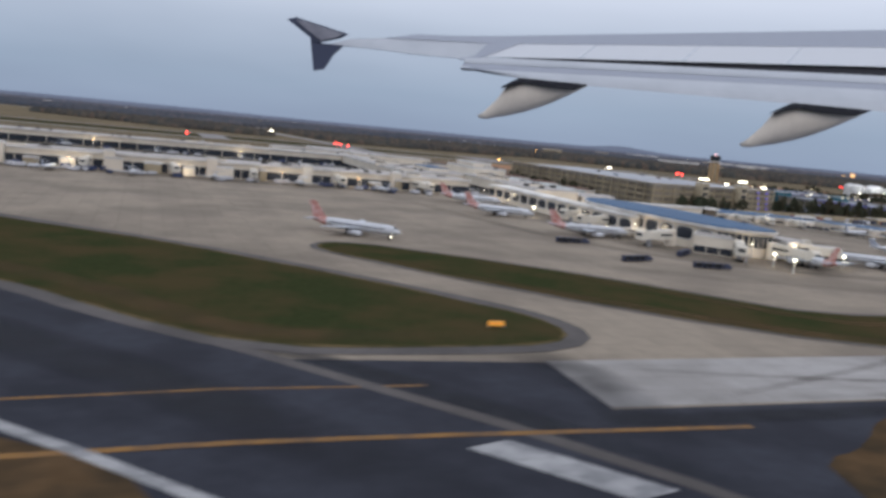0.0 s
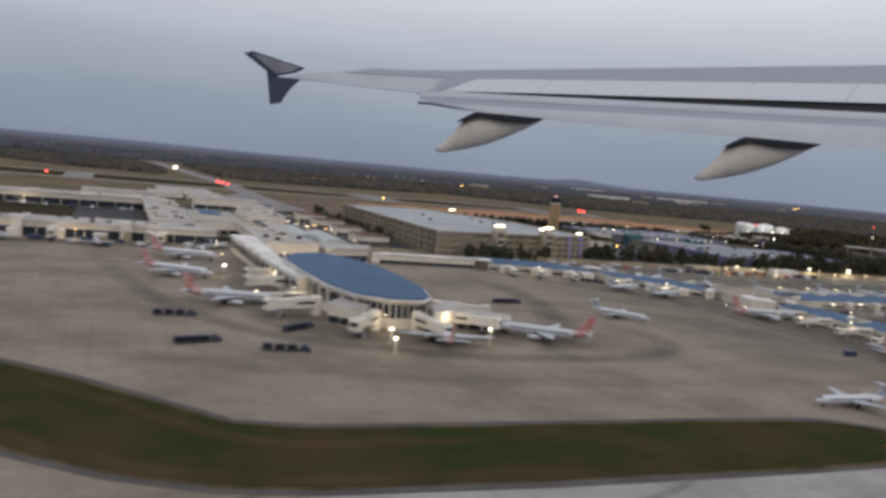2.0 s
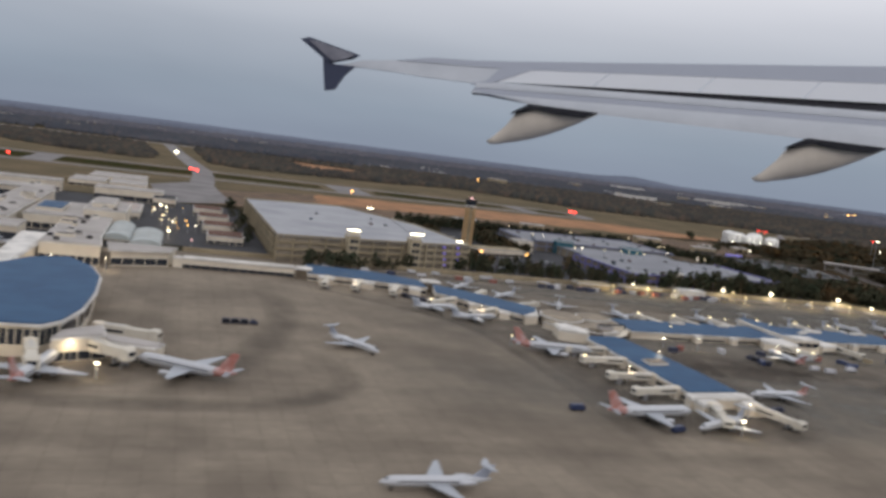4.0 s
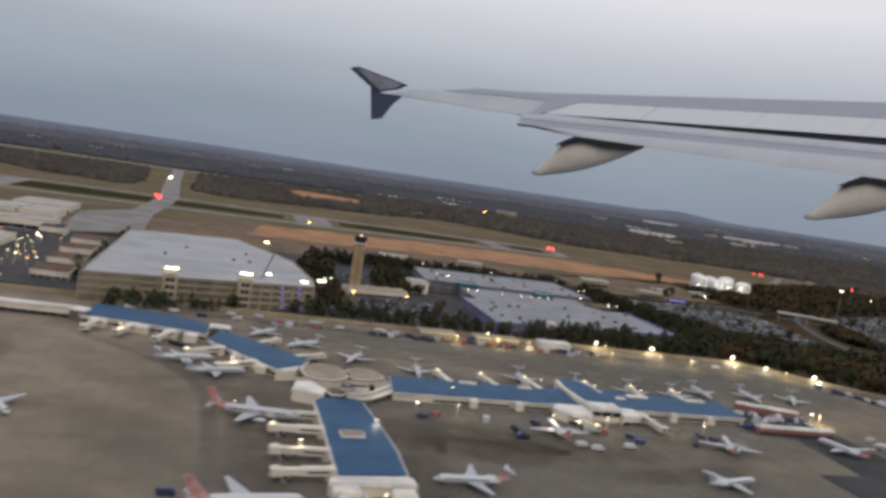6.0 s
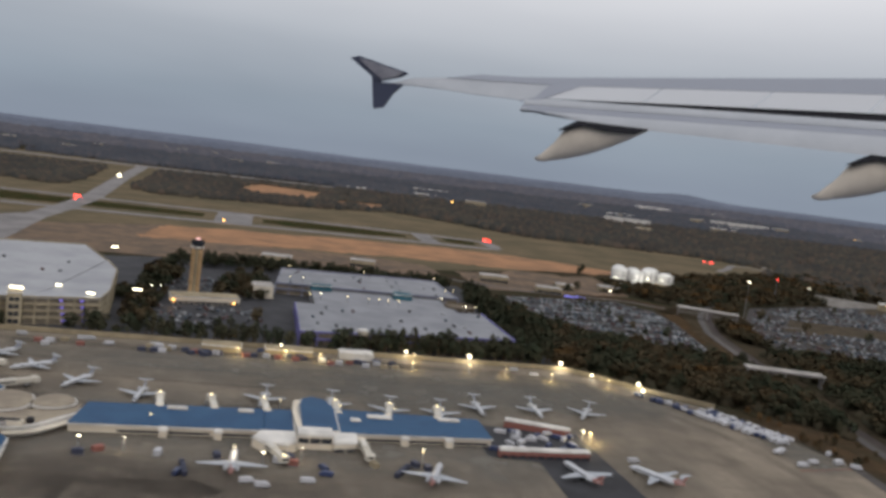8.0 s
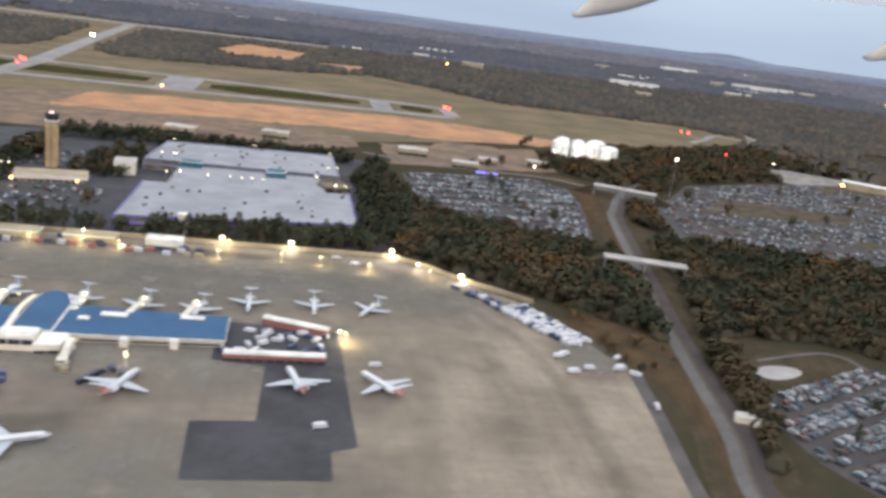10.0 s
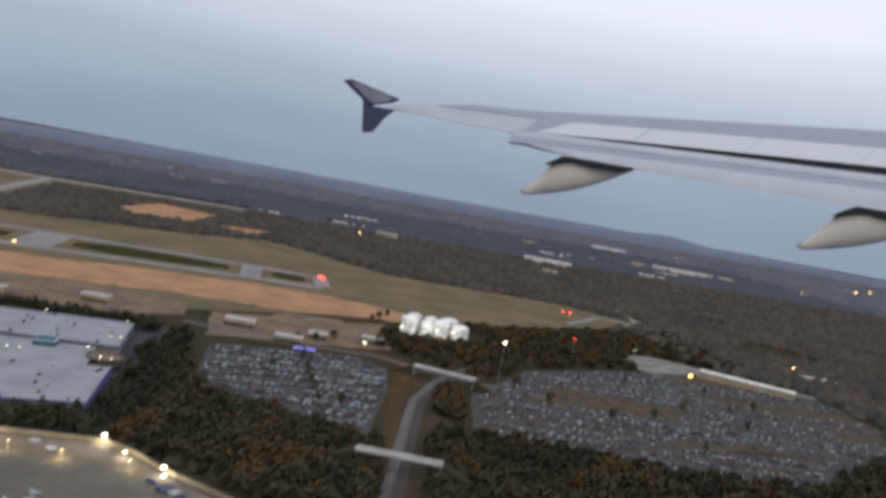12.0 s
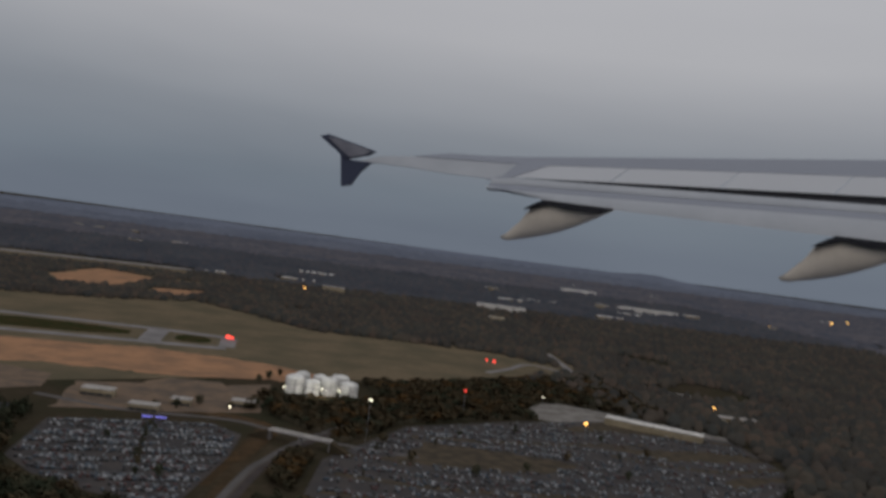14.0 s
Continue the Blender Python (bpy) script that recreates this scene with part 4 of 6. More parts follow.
JET_NORTH = [(233, 247, 232), (244, 237, 220), (257, 226, 245), (273, 218, 265), (303, 220, 262), (320, 219, 262), (335, 217, 258), (349, 217, 262), (361, 224, 270), (378, 225, 270), (393, 225, 240)]
JET_WEST = [(-24, 251, 80), (-3, 252, 85), (20, 257, 88), (45, 257, 85), (70, 255, 95), (-60, 375, 90), (-30, 377, 80), (5, 378, 95), (40, 378, 85), (104, 262, 60)]
first = airliner("white airliner with red tail stopped on the taxiway", REDTAIL, (37, 151.5), -39, group="")
first = airliner("white narrow-body airliner with red tail at its gate", REDTAIL, JET_BIG[0][:2], JET_BIG[0][2])
for x, y, t in JET_BIG[1:]:
    copy_thing(first, pose(x, y, 0.03, 0, 0, t))
first = airliner("small white regional jet with red tail nose-in at its stand", REDTAIL, JET_EAST[0][:2], JET_EAST[0][2], 14.5, 0.75, 14.0, True, "red-tailed regional jets")
for x, y, t in JET_EAST[1:]:
    copy_thing(first, pose(x, y, 0.03, 0, 0, t))
first = airliner("small white regional jet parked on the apron", BLUETAIL, JET_SMALL[0][:2], JET_SMALL[0][2], 14.5, 0.7, 12.5, True, "regional jets")
for x, y, t in JET_SMALL[1:] + JET_NORTH + JET_WEST:
    copy_thing(first, pose(x, y, 0.03, 0, 0, t)).scale = (0.88, 0.88, 0.88) if y > 215 else (1, 1, 1)


# ---- passenger bridges ----
def jet_bridge(at, turn, lit=False):
    b = thing("jet_bridge", "cream passenger boarding bridge with lit cab" if lit else "cream passenger boarding bridge on a wheeled column", "jet bridge", "jet bridges", (*at, 0.03), turn)
    part("tunnel", Solid().box(0, 5.5, -0.95, 0.95, 1.55, 3.45).box(5.0, 9.5, -0.8, 0.8, 1.65, 3.3), BRIDGEGREY, b)
    part("cab", Solid().rings([[(x, -w, 1.5), (x, w, 1.5), (x, w, h), (x, -w, h)] for x, w, h in ((9.2, 0.95, 3.4), (9.6, 1.2, 3.55), (10.7, 1.2, 3.55), (11.2, 0.9, 3.2))]), BRIDGEGREY, b)
    part("cab_glass", Solid().box(10.72, 11.24, -0.7, 0.7, 2.3, 2.95), GLASS, b)
    part("roof_duct", Solid().box(0.8, 4.9, -0.3, 0.3, 3.45, 3.65), TRIM, b)
    part("stair", Solid().box(8.4, 9.4, 0.95, 1.5, 0.0, 0.5).box(8.9, 9.4, 0.95, 1.5, 0.5, 1.7), STEEL, b)
    if lit:
        part("lamp", Solid().box(10.0, 10.6, -0.3, 0.3, 3.55, 3.85), LAMPSOFT, b, "glowing cab lamp")
    part("rotunda", Solid().turned([(1.2, 0.0), (1.2, 3.5), (0.9, 3.7)], (0, 0), 10), WALL, b)
    part("column", Solid().box(7.6, 8.0, -0.5, 0.5, 0.3, 1.9), STEEL, b)
    part("wheel_bogie", Solid().box(7.3, 8.3, -0.8, 0.8, 0.0, 0.4), RUBBER, b)
    for side in (-1, 1):
        part("glazing", Solid().box(0.8, 4.8, side * 0.96 - 0.02, side * 0.96 + 0.02, 2.3, 2.8), GLASS, b)
    return b


BRIDGES = [(113, 200, 200), (112, 186, 190), (111, 172, 185), (111, 160, 200), (119, 147, 235), (127, 146, 280), (134, 150, 320), (136, 160, 340),
           (243, 170, 183), (243.2, 161, 180), (243.2, 149, 181), (243, 140, 190), (254, 130.4, 285), (244.5, 130, 250),
           (279, 206.5, 96), (291.5, 207, 98), (303.8, 207.4, 95), (333.8, 209.3, 80), (346.5, 209, 80), (303.5, 186.5, 293), (325, 190.5, 275),
           (190, 238.5, 255), (199, 236.5, 250), (209, 233, 250), (222, 219.5, 215), (230, 208.5, 215), (231, 228, 55), (240, 217, 35), (321.2, 209, 90),
           (-40, 268, 255), (-15, 268, 265), (8, 268, 275), (32, 268, 265), (58, 268, 270), (84, 268, 285), (-62, 268, 260)]
first = jet_bridge(BRIDGES[0][:2], BRIDGES[0][2])
second = jet_bridge(BRIDGES[14][:2], BRIDGES[14][2], True)
second.scale = (0.95, 0.9, 0.64)
for n, (x, y, t) in enumerate(BRIDGES):
    if n not in (0, 14):
        b = copy_thing(second if n in (2, 9, 15, 16, 17, 18, 19, 24, 28) else first, pose(x, y, 0.03, 0, 0, t))
        if x > 150:
            b.scale = (0.95, 0.9, 0.64)


# ---- concourses ----
def windows_along(parent, p, q, z0, z1, count, proud=0.06, gap=0.25, material=GLASS):
    """Separate panes along a wall from p to q."""
    d, turn = math.hypot(q[0] - p[0], q[1] - p[1]), math.degrees(math.atan2(q[1] - p[1], q[0] - p[0]))
    w = d / count
    me = Solid().box(gap / 2, w - gap / 2, -proud, 0.05, z0, z1).mesh("pane", material)
    for k in range(count):
        ob = part("pane", me, material, parent)
        ob.matrix_local = parent.matrix_world.inverted() @ pose(p[0] + (q[0] - p[0]) * k / count, p[1] + (q[1] - p[1]) * k / count, 0, 0, 0, turn)


def arches_along(parent, p, q, z0, z1, count, fill=0.78):
    """Wide round-cornered glazed openings with a cream frame along a wall from p to q."""
    d, turn = math.hypot(q[0] - p[0], q[1] - p[1]), math.degrees(math.atan2(q[1] - p[1], q[0] - p[0]))
    w, zc = fill * d / count / 2, (z0 + z1) / 2

    def slab(grow, y0, y1):
        ring = []
        for k in range(20):
            u = 2 * math.pi * k / 20
            c, n = math.cos(u), math.sin(u)
            ring.append(((w + grow) * math.copysign(abs(c) ** 0.55, c), ((z1 - z0) / 2 + grow) * math.copysign(abs(n) ** 0.55, n)))
        return Solid().rings([[(x, y, zc + z) for x, z in ring] for y in (y0, y1)])

    rim, pane = slab(0.18, -0.14, 0.05).mesh("arch_frame", TRIM), slab(0, -0.2, -0.1).mesh("pane", GLASS)
    for k in range(count):
        f = (k + 0.5) / count
        a = part("arch_frame", rim, TRIM, parent)
        a.matrix_local = parent.matrix_world.inverted() @ pose(p[0] + (q[0] - p[0]) * f, p[1] + (q[1] - p[1]) * f, 0, 0, 0, turn)
        part("pane", pane, GLASS, a)


def hall(name, label, outline, high, roof, eave=0.6, rim=0.35, floor_high=0.0, panes=(), band=(0.06, 0.44), skin=WALL):
    """A low building on an outline: wall, white eave rim, roof and rows of panes."""
    if turn_of(outline) < 0:
        outline = outline[::-1]
    b = thing(name, label, "building", "", (*outline[0], 0.03))
    local = [(x - outline[0][0], y - outline[0][1]) for x, y in outline]
    part("wall", Solid().prism(local, floor_high, high), skin, b)
    out = grown(local, eave)
    part("eave", Solid().prism(out, high, high + rim), TRIM, b, "white eave rim")
    part("roof", Solid().prism(grown(local, eave - 0.45), high + rim, high + rim + 0.25), roof, b)
    for i, count in panes:
        windows_along(b, outline[i], outline[(i + 1) % len(outline)], band[0] * high, band[1] * high, count)
    return b


TONGUE = [(112.5, 200), (113, 180), (114, 163), (117, 152), (122, 147.5), (128, 147.5), (130.3, 151), (132.3, 160), (133, 175), (132.4, 192), (129.5, 204), (124, 214), (117, 210)]
hall("concourse", "concourse with curved blue roof and white rim", TONGUE, 5.2, BLUEROOF, 1.0, 0.5, panes=[(3, 5), (4, 5), (5, 3), (8, 5), (9, 5), (10, 4)], band=(0.4, 0.9))
b = bpy.data.objects["concourse"]
for k, n in ((0, 3), (1, 3), (2, 2), (6, 1), (7, 2)):
    arches_along(b, TONGUE[k], TONGUE[k + 1], 1.9, 4.5, n)
hall("gate_block", "cream two-storey gate block at the concourse end", [(111.5, 152), (117, 146), (119, 151), (116, 158)], 3.6, GREYROOF, 0.2, panes=[(0, 3)])
hall("gate_block", "cream two-storey gate block at the concourse end", [(130, 145), (138, 149), (137, 156), (131, 151)], 3.6, GREYROOF, 0.2, panes=[(0, 4)])
hall("gate_block", "low cream gate building with flat roof", [(136, 150), (146, 146), (147.5, 149), (137.5, 154)], 2.6, GREYROOF, 0.2, panes=[(0, 4)])
hall("concourse_neck", "cream connecting hall with arched windows", [(107, 258), (108.5, 205), (110.5, 175), (113, 176), (112.4, 205), (114, 258)], 4.3, TRIM, 0.5, 0.4)
b = bpy.data.objects["concourse_neck"]
arches_along(b, (107, 258), (108.5, 205), 1.5, 3.8, 9)
arches_along(b, (108.5, 205), (110.5, 175), 1.5, 3.8, 5)
hall("terminal", "grey-white flat-roofed terminal block", [(114, 238), (129, 238), (127.4, 256), (127, 300), (114, 300)], 5.2, GREYROOF, 0.4, panes=[(0, 8), (1, 8), (2, 12), (4, 16)])
hall("terminal", "tall grey terminal block with roof plant", [(118, 301), (131, 301), (131, 332), (118, 332)], 7.6, GREYROOF, 0.3, panes=[(0, 8), (3, 12)])
hall("plant_room", "pale rooftop plant room box", [(120, 306), (127, 306), (127, 326), (120, 326)], 9.4, GREYROOF, 0.2, floor_high=7.8)
hall("terminal", "low cream hall beside the tall terminal block", [(100, 300), (117, 300), (117, 342), (100, 342)], 4.6, GREYROOF, 0.3, panes=[(0, 6), (3, 12)])
hall("blue_roofed_hall", "hall with small blue roof", [(102.5, 309), (110.5, 309), (110.5, 328), (102.5, 328)], 6.0, BLUEROOF, 0.2, floor_high=4.9)
# Low dark panes on these two stand in for shaded open gaps at ground level.
hall("concourse_west", "long cream concourse with flat grey roof", [(-110, 268), (104, 268), (104, 282), (-110, 282)], 4.4, GREYROOF, 0.7, panes=[(0, 34)], band=(0.04, 0.64))
hall("concourse_west", "long cream concourse beyond the first", [(-130, 388), (96, 388), (96, 402), (-130, 402)], 4.8, GREYROOF, 0.7, panes=[(0, 32)], band=(0.04, 0.62))
hall("concourse_west", "cream cross hall between the concourses", [(86, 284), (98, 284), (98, 386), (86, 386)], 5, GREYROOF, 0.5, panes=[(3, 24)])
for x in range(-98, 90, 29):
    hall("stair_block", "cream stair block at the long concourse", [(x, 265.5), (x + 3.0, 265.5), (x + 3.0, 269), (x, 269)], 5.4, TRIM, 0.15)
rng = random.Random(29)
for k in range(18):
    x, w, h = -104 + 11.2 * k + rng.uniform(0, 5), rng.uniform(2.0, 5.5), rng.uniform(1.6, 3.6)
    hall("gate_block", "low cream gate block before the long concourse", [(x, 264.6), (x + w, 264.6), (x + w, 267.9), (x, 267.9)], h, rng.choice((TRIM, GREYROOF, GREYROOF)), 0.15, skin=rng.choice((WALL, TANWALL)))
def vault(label, x0, x1, y0, y1, high, rise):
    """A hall with a barrel roof along y, glazed at its south end."""
    b = thing("vaulted_hall", label, "building", "", (x0, y0, 0.03))
    w, d = x1 - x0, y1 - y0
    part("wall", Solid().prism([(0, 0), (w, 0), (w, d), (0, d)], 0, high), WALL, b)
    arch = [(w / 2 - (w / 2 + 0.3) * math.cos(math.pi * k / 12), high + rise * math.sin(math.pi * k / 12)) for k in range(13)]
    part("roof", Solid().rings([[(x, y, z) for x, z in arch] for y in (-0.4, d + 0.4)]), VAULTROOF, b, "pale barrel roof")
    for k in range(1, 6):
        y = d * k / 6
        part("roof_seam", Solid().rings([[(x, yy, z + 0.08) for x, z in arch] for yy in (y - 0.12, y + 0.12)]), GREYROOF, b)
    windows_along(b, (x0, y0), (x1, y0), 0.35 * high, 0.9 * high, 4)


vault("white barrel-roofed terminal hall", 127.6, 134.6, 263, 294, 4.0, 1.9)
vault("white barrel-roofed terminal hall", 135.2, 143.4, 259, 287, 3.6, 1.7)
hall("terminal", "cream front hall under a thin wide flat roof", [(131.5, 240), (146, 245.4), (148, 252.4), (129.8, 254)], 4.0, GREYROOF, 1.1, 0.3, panes=[(0, 5)], band=(0.1, 0.55))
hall("gate_block", "small white block beside the front hall", [(147.4, 246), (150, 246), (150, 248.6), (147.4, 248.6)], 2.4, TRIM, 0.15)
hall("walkway", "long raised white walkway", [(150, 246.2), (181, 244.6), (181.3, 247.4), (150.3, 249)], 2.5, TRIM, 0.3, 0.4, 1.0, panes=[(0, 12)])
hall("concourse", "low concourse with blue roof and cream walls", [(184.5, 241), (198, 238.4), (217.8, 232.3), (218, 243.5), (206.3, 252.4), (186, 256.5)], 1.8, BLUEROOF, 0.5, panes=[(0, 5), (1, 6)], band=(0.2, 0.6))
hall("concourse", "low concourse with blue roof and cream walls", [(218.6, 225.6), (235.8, 201.8), (241, 206.5), (243.4, 212.5), (234, 225.5), (221.2, 238)], 1.8, BLUEROOF, 0.5, panes=[(0, 9), (3, 5)], band=(0.2, 0.6))
hall("gate_house", "dark gate house with thin white flat roof", [(218.4, 238.9), (223.4, 238.9), (223.4, 241.3), (218.4, 241.3)], 2.5, TRIM, 0.9, skin=DARKTAN)
hall("gate_house", "dark gate house with thin white flat roof", [(181.4, 243.2), (185.2, 242), (185.8, 245), (182, 246.2)], 2.7, TRIM, 0.8, skin=DARKTAN)
for x0, y0, w in ((187, 239.3, 4.4), (196.5, 236.6, 6.0), (206.5, 233.4, 3.6), (212, 231.6, 3.2), (224.6, 214.6, 2.4), (230.4, 206.6, 2.6)):
    hall("gate_block", "low cream gate block before the concourse", [(x0, y0 - 1.6), (x0 + w, y0 - 1.6 - 0.3 * w), (x0 + w + 0.5, y0 + 0.9 - 0.3 * w), (x0 + 0.5, y0 + 0.9)], 1.5, TRIM, 0.15)
hall("gate_block", "cream block between concourse and hub", [(235, 199.2), (239.6, 201), (241.2, 205.8), (236, 201.3)], 2.0, TRIM, 0.15)
hall("concourse_hub", "low tan hub hall where the concourses meet", [(239.5, 197.5), (241.5, 192), (244, 187), (250.2, 187.2), (254.9, 189), (259, 194.4), (262.4, 198.9), (262.4, 205.2), (254, 199.2), (243, 198.6)], 1.5, HUBROOF, 0.2, 0.2)
arc = tagged(thing("wall_hub", "curved white front wall of the hub", "wall", "", (250.2, 186.2, 0.03)), kind="structure")
part("curved_wall", ribbon(curve([(0, 0), (4.9, 2.0), (9.5, 7.8), (12.8, 12.3)]), 0.7, 0, 2.1), TRIM, arc)
part("canopy_rim", ribbon(curve([(0.5, -1.2), (5.6, 0.6), (10.8, 6.6), (13.8, 11.2)]), 1.6, 1.25, 1.45), WALL, arc)
for outline in ([(241.7, 199.6), (245.2, 195.6), (249.5, 196.8), (252, 200), (251.6, 205), (250.1, 207.8), (245.5, 209.6), (242, 205)], [(252.7, 199.9), (256.8, 199.2), (261, 201.8), (260.4, 205.6), (257.5, 208.4), (254.6, 208), (252.6, 204.5)]):
    hall("hub_canopy", "curved tan canopy roof with white rim", rounded(outline, 2), 2.1, HUBROOF, 0.7, 0.45, 0.0)
hall("hub_turret", "dark tan many-sided turret in the hub", [(247.8 + 2.3 * math.cos(k * 1.0472), 184.6 + 2.6 * math.sin(k * 1.0472)) for k in range(6)], 2.6, DARKTAN, 0.2, 0.2, skin=DARKTAN)
hall("hub_drum", "white-walled block with flat roof at the hub", [(238.2, 184.4), (244.6, 181.4), (245.6, 186), (243, 191.4), (239.6, 191)], 2.3, TRIM, 0.2)
hall("concourse", "short concourse pier with bright blue roof", [(243.6, 136.8), (255.5, 138.3), (255.6, 150), (254.7, 163), (253, 180), (251.6, 181.6), (244.4, 180.6), (242.8, 178), (243.3, 160)], 1.8, BLUEROOF, 0.5, panes=[(1, 5), (2, 6), (8, 9)], band=(0.2, 0.62))
hall("roof_monitor", "tan box on the blue pier roof", [(245.9, 155), (250.5, 155.4), (250.5, 158.8), (245.9, 158.4)], 2.7, HUBROOF, 0.1, 0.15, 2.3)
hall("gate_block", "cream gate block at the end of the pier", [(241.6, 132.8), (256.6, 134.3), (256.3, 137.5), (242.4, 135.9)], 1.7, TRIM, 0.3)
for x0, x1 in ((242.2, 246.6), (252, 256)):
    hall("gate_block", "cream stub that reaches out from the pier end", [(x0, 129.4), (x1, 129.8), (x1, 133.2), (x0, 132.8)], 1.5, TRIM, 0.15)
w = hall("concourse", "long low concourse with blue roof over cream walls", [(262, 191.5), (303, 193.3), (303, 207.6), (263.5, 205.5)], 1.7, BLUEROOF, 0.6, 0.3, panes=[(2, 18)], band=(0.3, 0.72))
windows_along(w, (271, 191.9), (303, 193.3), 0.3, 0.85, 3, 0.06, 1.9)
hall("concourse", "blue roof between the concourse and its node", [(303.2, 193.3), (309.7, 193.5), (309.7, 208.2), (303.2, 207.8)], 1.7, BLUEROOF, 0.5, 0.3)
w = hall("concourse", "long low concourse with blue roof over cream walls", [(320.2, 194.2), (357.3, 195.8), (357, 209.3), (332, 210.3), (320.2, 211)], 1.7, BLUEROOF, 0.6, 0.3, panes=[(1, 6), (2, 12)], band=(0.3, 0.72))
windows_along(w, (325, 194.4), (357.3, 195.8), 0.3, 0.85, 3, 0.06, 1.9)
for x, y in ((281.6, 191.1), (293.2, 191.6), (335.6, 193.6), (346.4, 194.0)):
    hall("gate_block", "small cream gate block on the concourse wall", [(x - 0.9, y - 0.9), (x + 0.9, y - 0.9), (x + 0.9, y + 1.2), (x - 0.9, y + 1.2)], 1.5, TRIM, 0.1)
hall("concourse_node", "tall hall with swept-up blue roof", [(311.6, 193.4), (320, 194.2), (320, 210.8), (318, 216.5), (315, 218.6), (312.4, 216.5), (311.6, 211)], 2.2, BLUEROOF, 0.4)
arc = tagged(thing("wall_node", "swept white parapet wall beside the blue roof", "wall", "", (310.6, 192.6, 0.03)), kind="structure")
part("parapet", ribbon(curve([(0.6, 0), (-0.1, 8), (-0.3, 15), (0.5, 21.5)]), 0.9, 0, 2.9), TRIM, arc)
part("coping", ribbon(curve([(0.6, 0), (-0.1, 8), (-0.3, 15), (0.5, 21.5)]), 1.2, 2.9, 3.05), WALL, arc)
hall("concourse_node", "cream flat-roofed hall before the concourse", [(300.6, 188), (303.4, 184.6), (308, 184.2), (310.2, 186.4), (310.2, 192.9), (302.5, 192.6)], 1.8, TRIM, 0.2, panes=[(1, 2)])
hall("concourse_node", "low white wing beside the clerestory", [(318.4, 186.6), (323.6, 187.6), (324.2, 193.8), (318.4, 193.4)], 1.8, TRIM, 0.2, panes=[(0, 2)])
hall("clerestory", "cream clerestory with square windows", [(310.5, 187.6), (318.2, 187.9), (318.2, 193), (310.5, 192.9)], 3.0, TRIM, 0.2, panes=[(0, 3)], band=(0.5, 0.88))
for x0, x1, y0, y1 in ((328, 334, 205, 206.9), (346, 351.5, 206, 207.8), (323.6, 326, 202, 203.4), (281, 285.5, 203.4, 204.9), (297, 300.5, 204, 205.6)):
    hall("roof_monitor", "cream box on the blue concourse roof", [(x0, y0), (x1, y0), (x1, y1), (x0, y1)], 2.5, TRIM, 0.1, 0.1, 2.1)
hall("service_building", "low white-roofed walkway with red trim", [(357.6, 188.6), (380.4, 189.5), (380.4, 191.5), (357.6, 190.7)], 1.7, TRIM, 0.1, panes=[(0, 10)], skin=REDWALL)
hall("service_building", "low white-roofed canopy with red trim", [(365, 211.5), (381, 205.5), (381.8, 207.3), (365.8, 213.5)], 1.7, TRIM, 0.1, skin=REDWALL)
hall("freight_shed", "warm-lit cream freight shed by the apron wall", [(284, 268), (296, 268), (296, 274), (284, 274)], 1.7, TANWALL, 0.2, skin=TANWALL)
hall("freight_shed", "warm-lit cream freight shed by the apron wall", [(303, 268.5), (318, 268.5), (318, 274), (303, 274)], 1.7, TANWALL, 0.2, skin=TANWALL)
hall("freight_shed", "long white freight shed by the apron wall", [(326.5, 270.2), (337.5, 270.2), (337.5, 275.4), (326.5, 275.4)], 1.7, TRIM, 0.2, skin=TRIM)


# ---- multi-storey car parks and tower ----
def car_deck(name, label, outline, levels, step, skin, top, columns, seam=()):
    if turn_of(outline) < 0:
        outline = outline[::-1]
    b = thing(name, label, "parking garage", "", (*outline[0], 0.03))
    local = [(x - outline[0][0], y - outline[0][1]) for x, y in outline]
    part("core", Solid().prism(grown(local, -0.8), 0, levels * step - 0.3), GARAGECORE, b, "solid core coloured as dimly lit parking levels")
    for k in range(1, levels + 1):
        z = k * step
        part("floor_slab", Solid().prism(local, z - 0.35, z), top if k == levels else skin, b)
        for n, ((x0, y0), (x1, y1)) in enumerate(zip(local, local[1:] + local[:1])):
            d = math.hypot(x1 - x0, y1 - y0)
            if d > 2 and n not in seam:
                part("parapet", Solid().box(0, d, 0.0, 0.2, z - 0.3, z + 0.5, math.degrees(math.atan2(y1 - y0, x1 - x0)), (x0, y0)), skin, b)
    me = Solid().box(-0.25, 0.25, -0.12, 0.3, 0, levels * step - 0.3).mesh("column", skin)
    for (x0, y0), (x1, y1) in zip(local, local[1:] + local[:1]):
        n = max(1, round(math.hypot(x1 - x0, y1 - y0) / columns))
        for k in range(n):
            ob = part("column", me, skin, b)
            ob.matrix_local = pose(x0 + (x1 - x0) * k / n, y0 + (y1 - y0) * k / n, 0, 0, 0, math.degrees(math.atan2(y1 - y0, x1 - x0)))
    return b


car_deck("parking_garage", "four-level tan concrete parking garage with pale roof", [(178, 271), (228, 284), (232, 300), (238, 371), (222, 410), (176, 398)], 4, 2.15, TANWALL, GARAGETOP, 6, (1, 2))
car_deck("parking_garage", "four-level garage wing with tan levels coloured as if lit", [(228.3, 284), (250, 291), (250.5, 306), (245.5, 350), (238.6, 370.5), (232.4, 300)], 4, 2.15, FLOORLIT, GARAGETOP, 4, (4, 5))
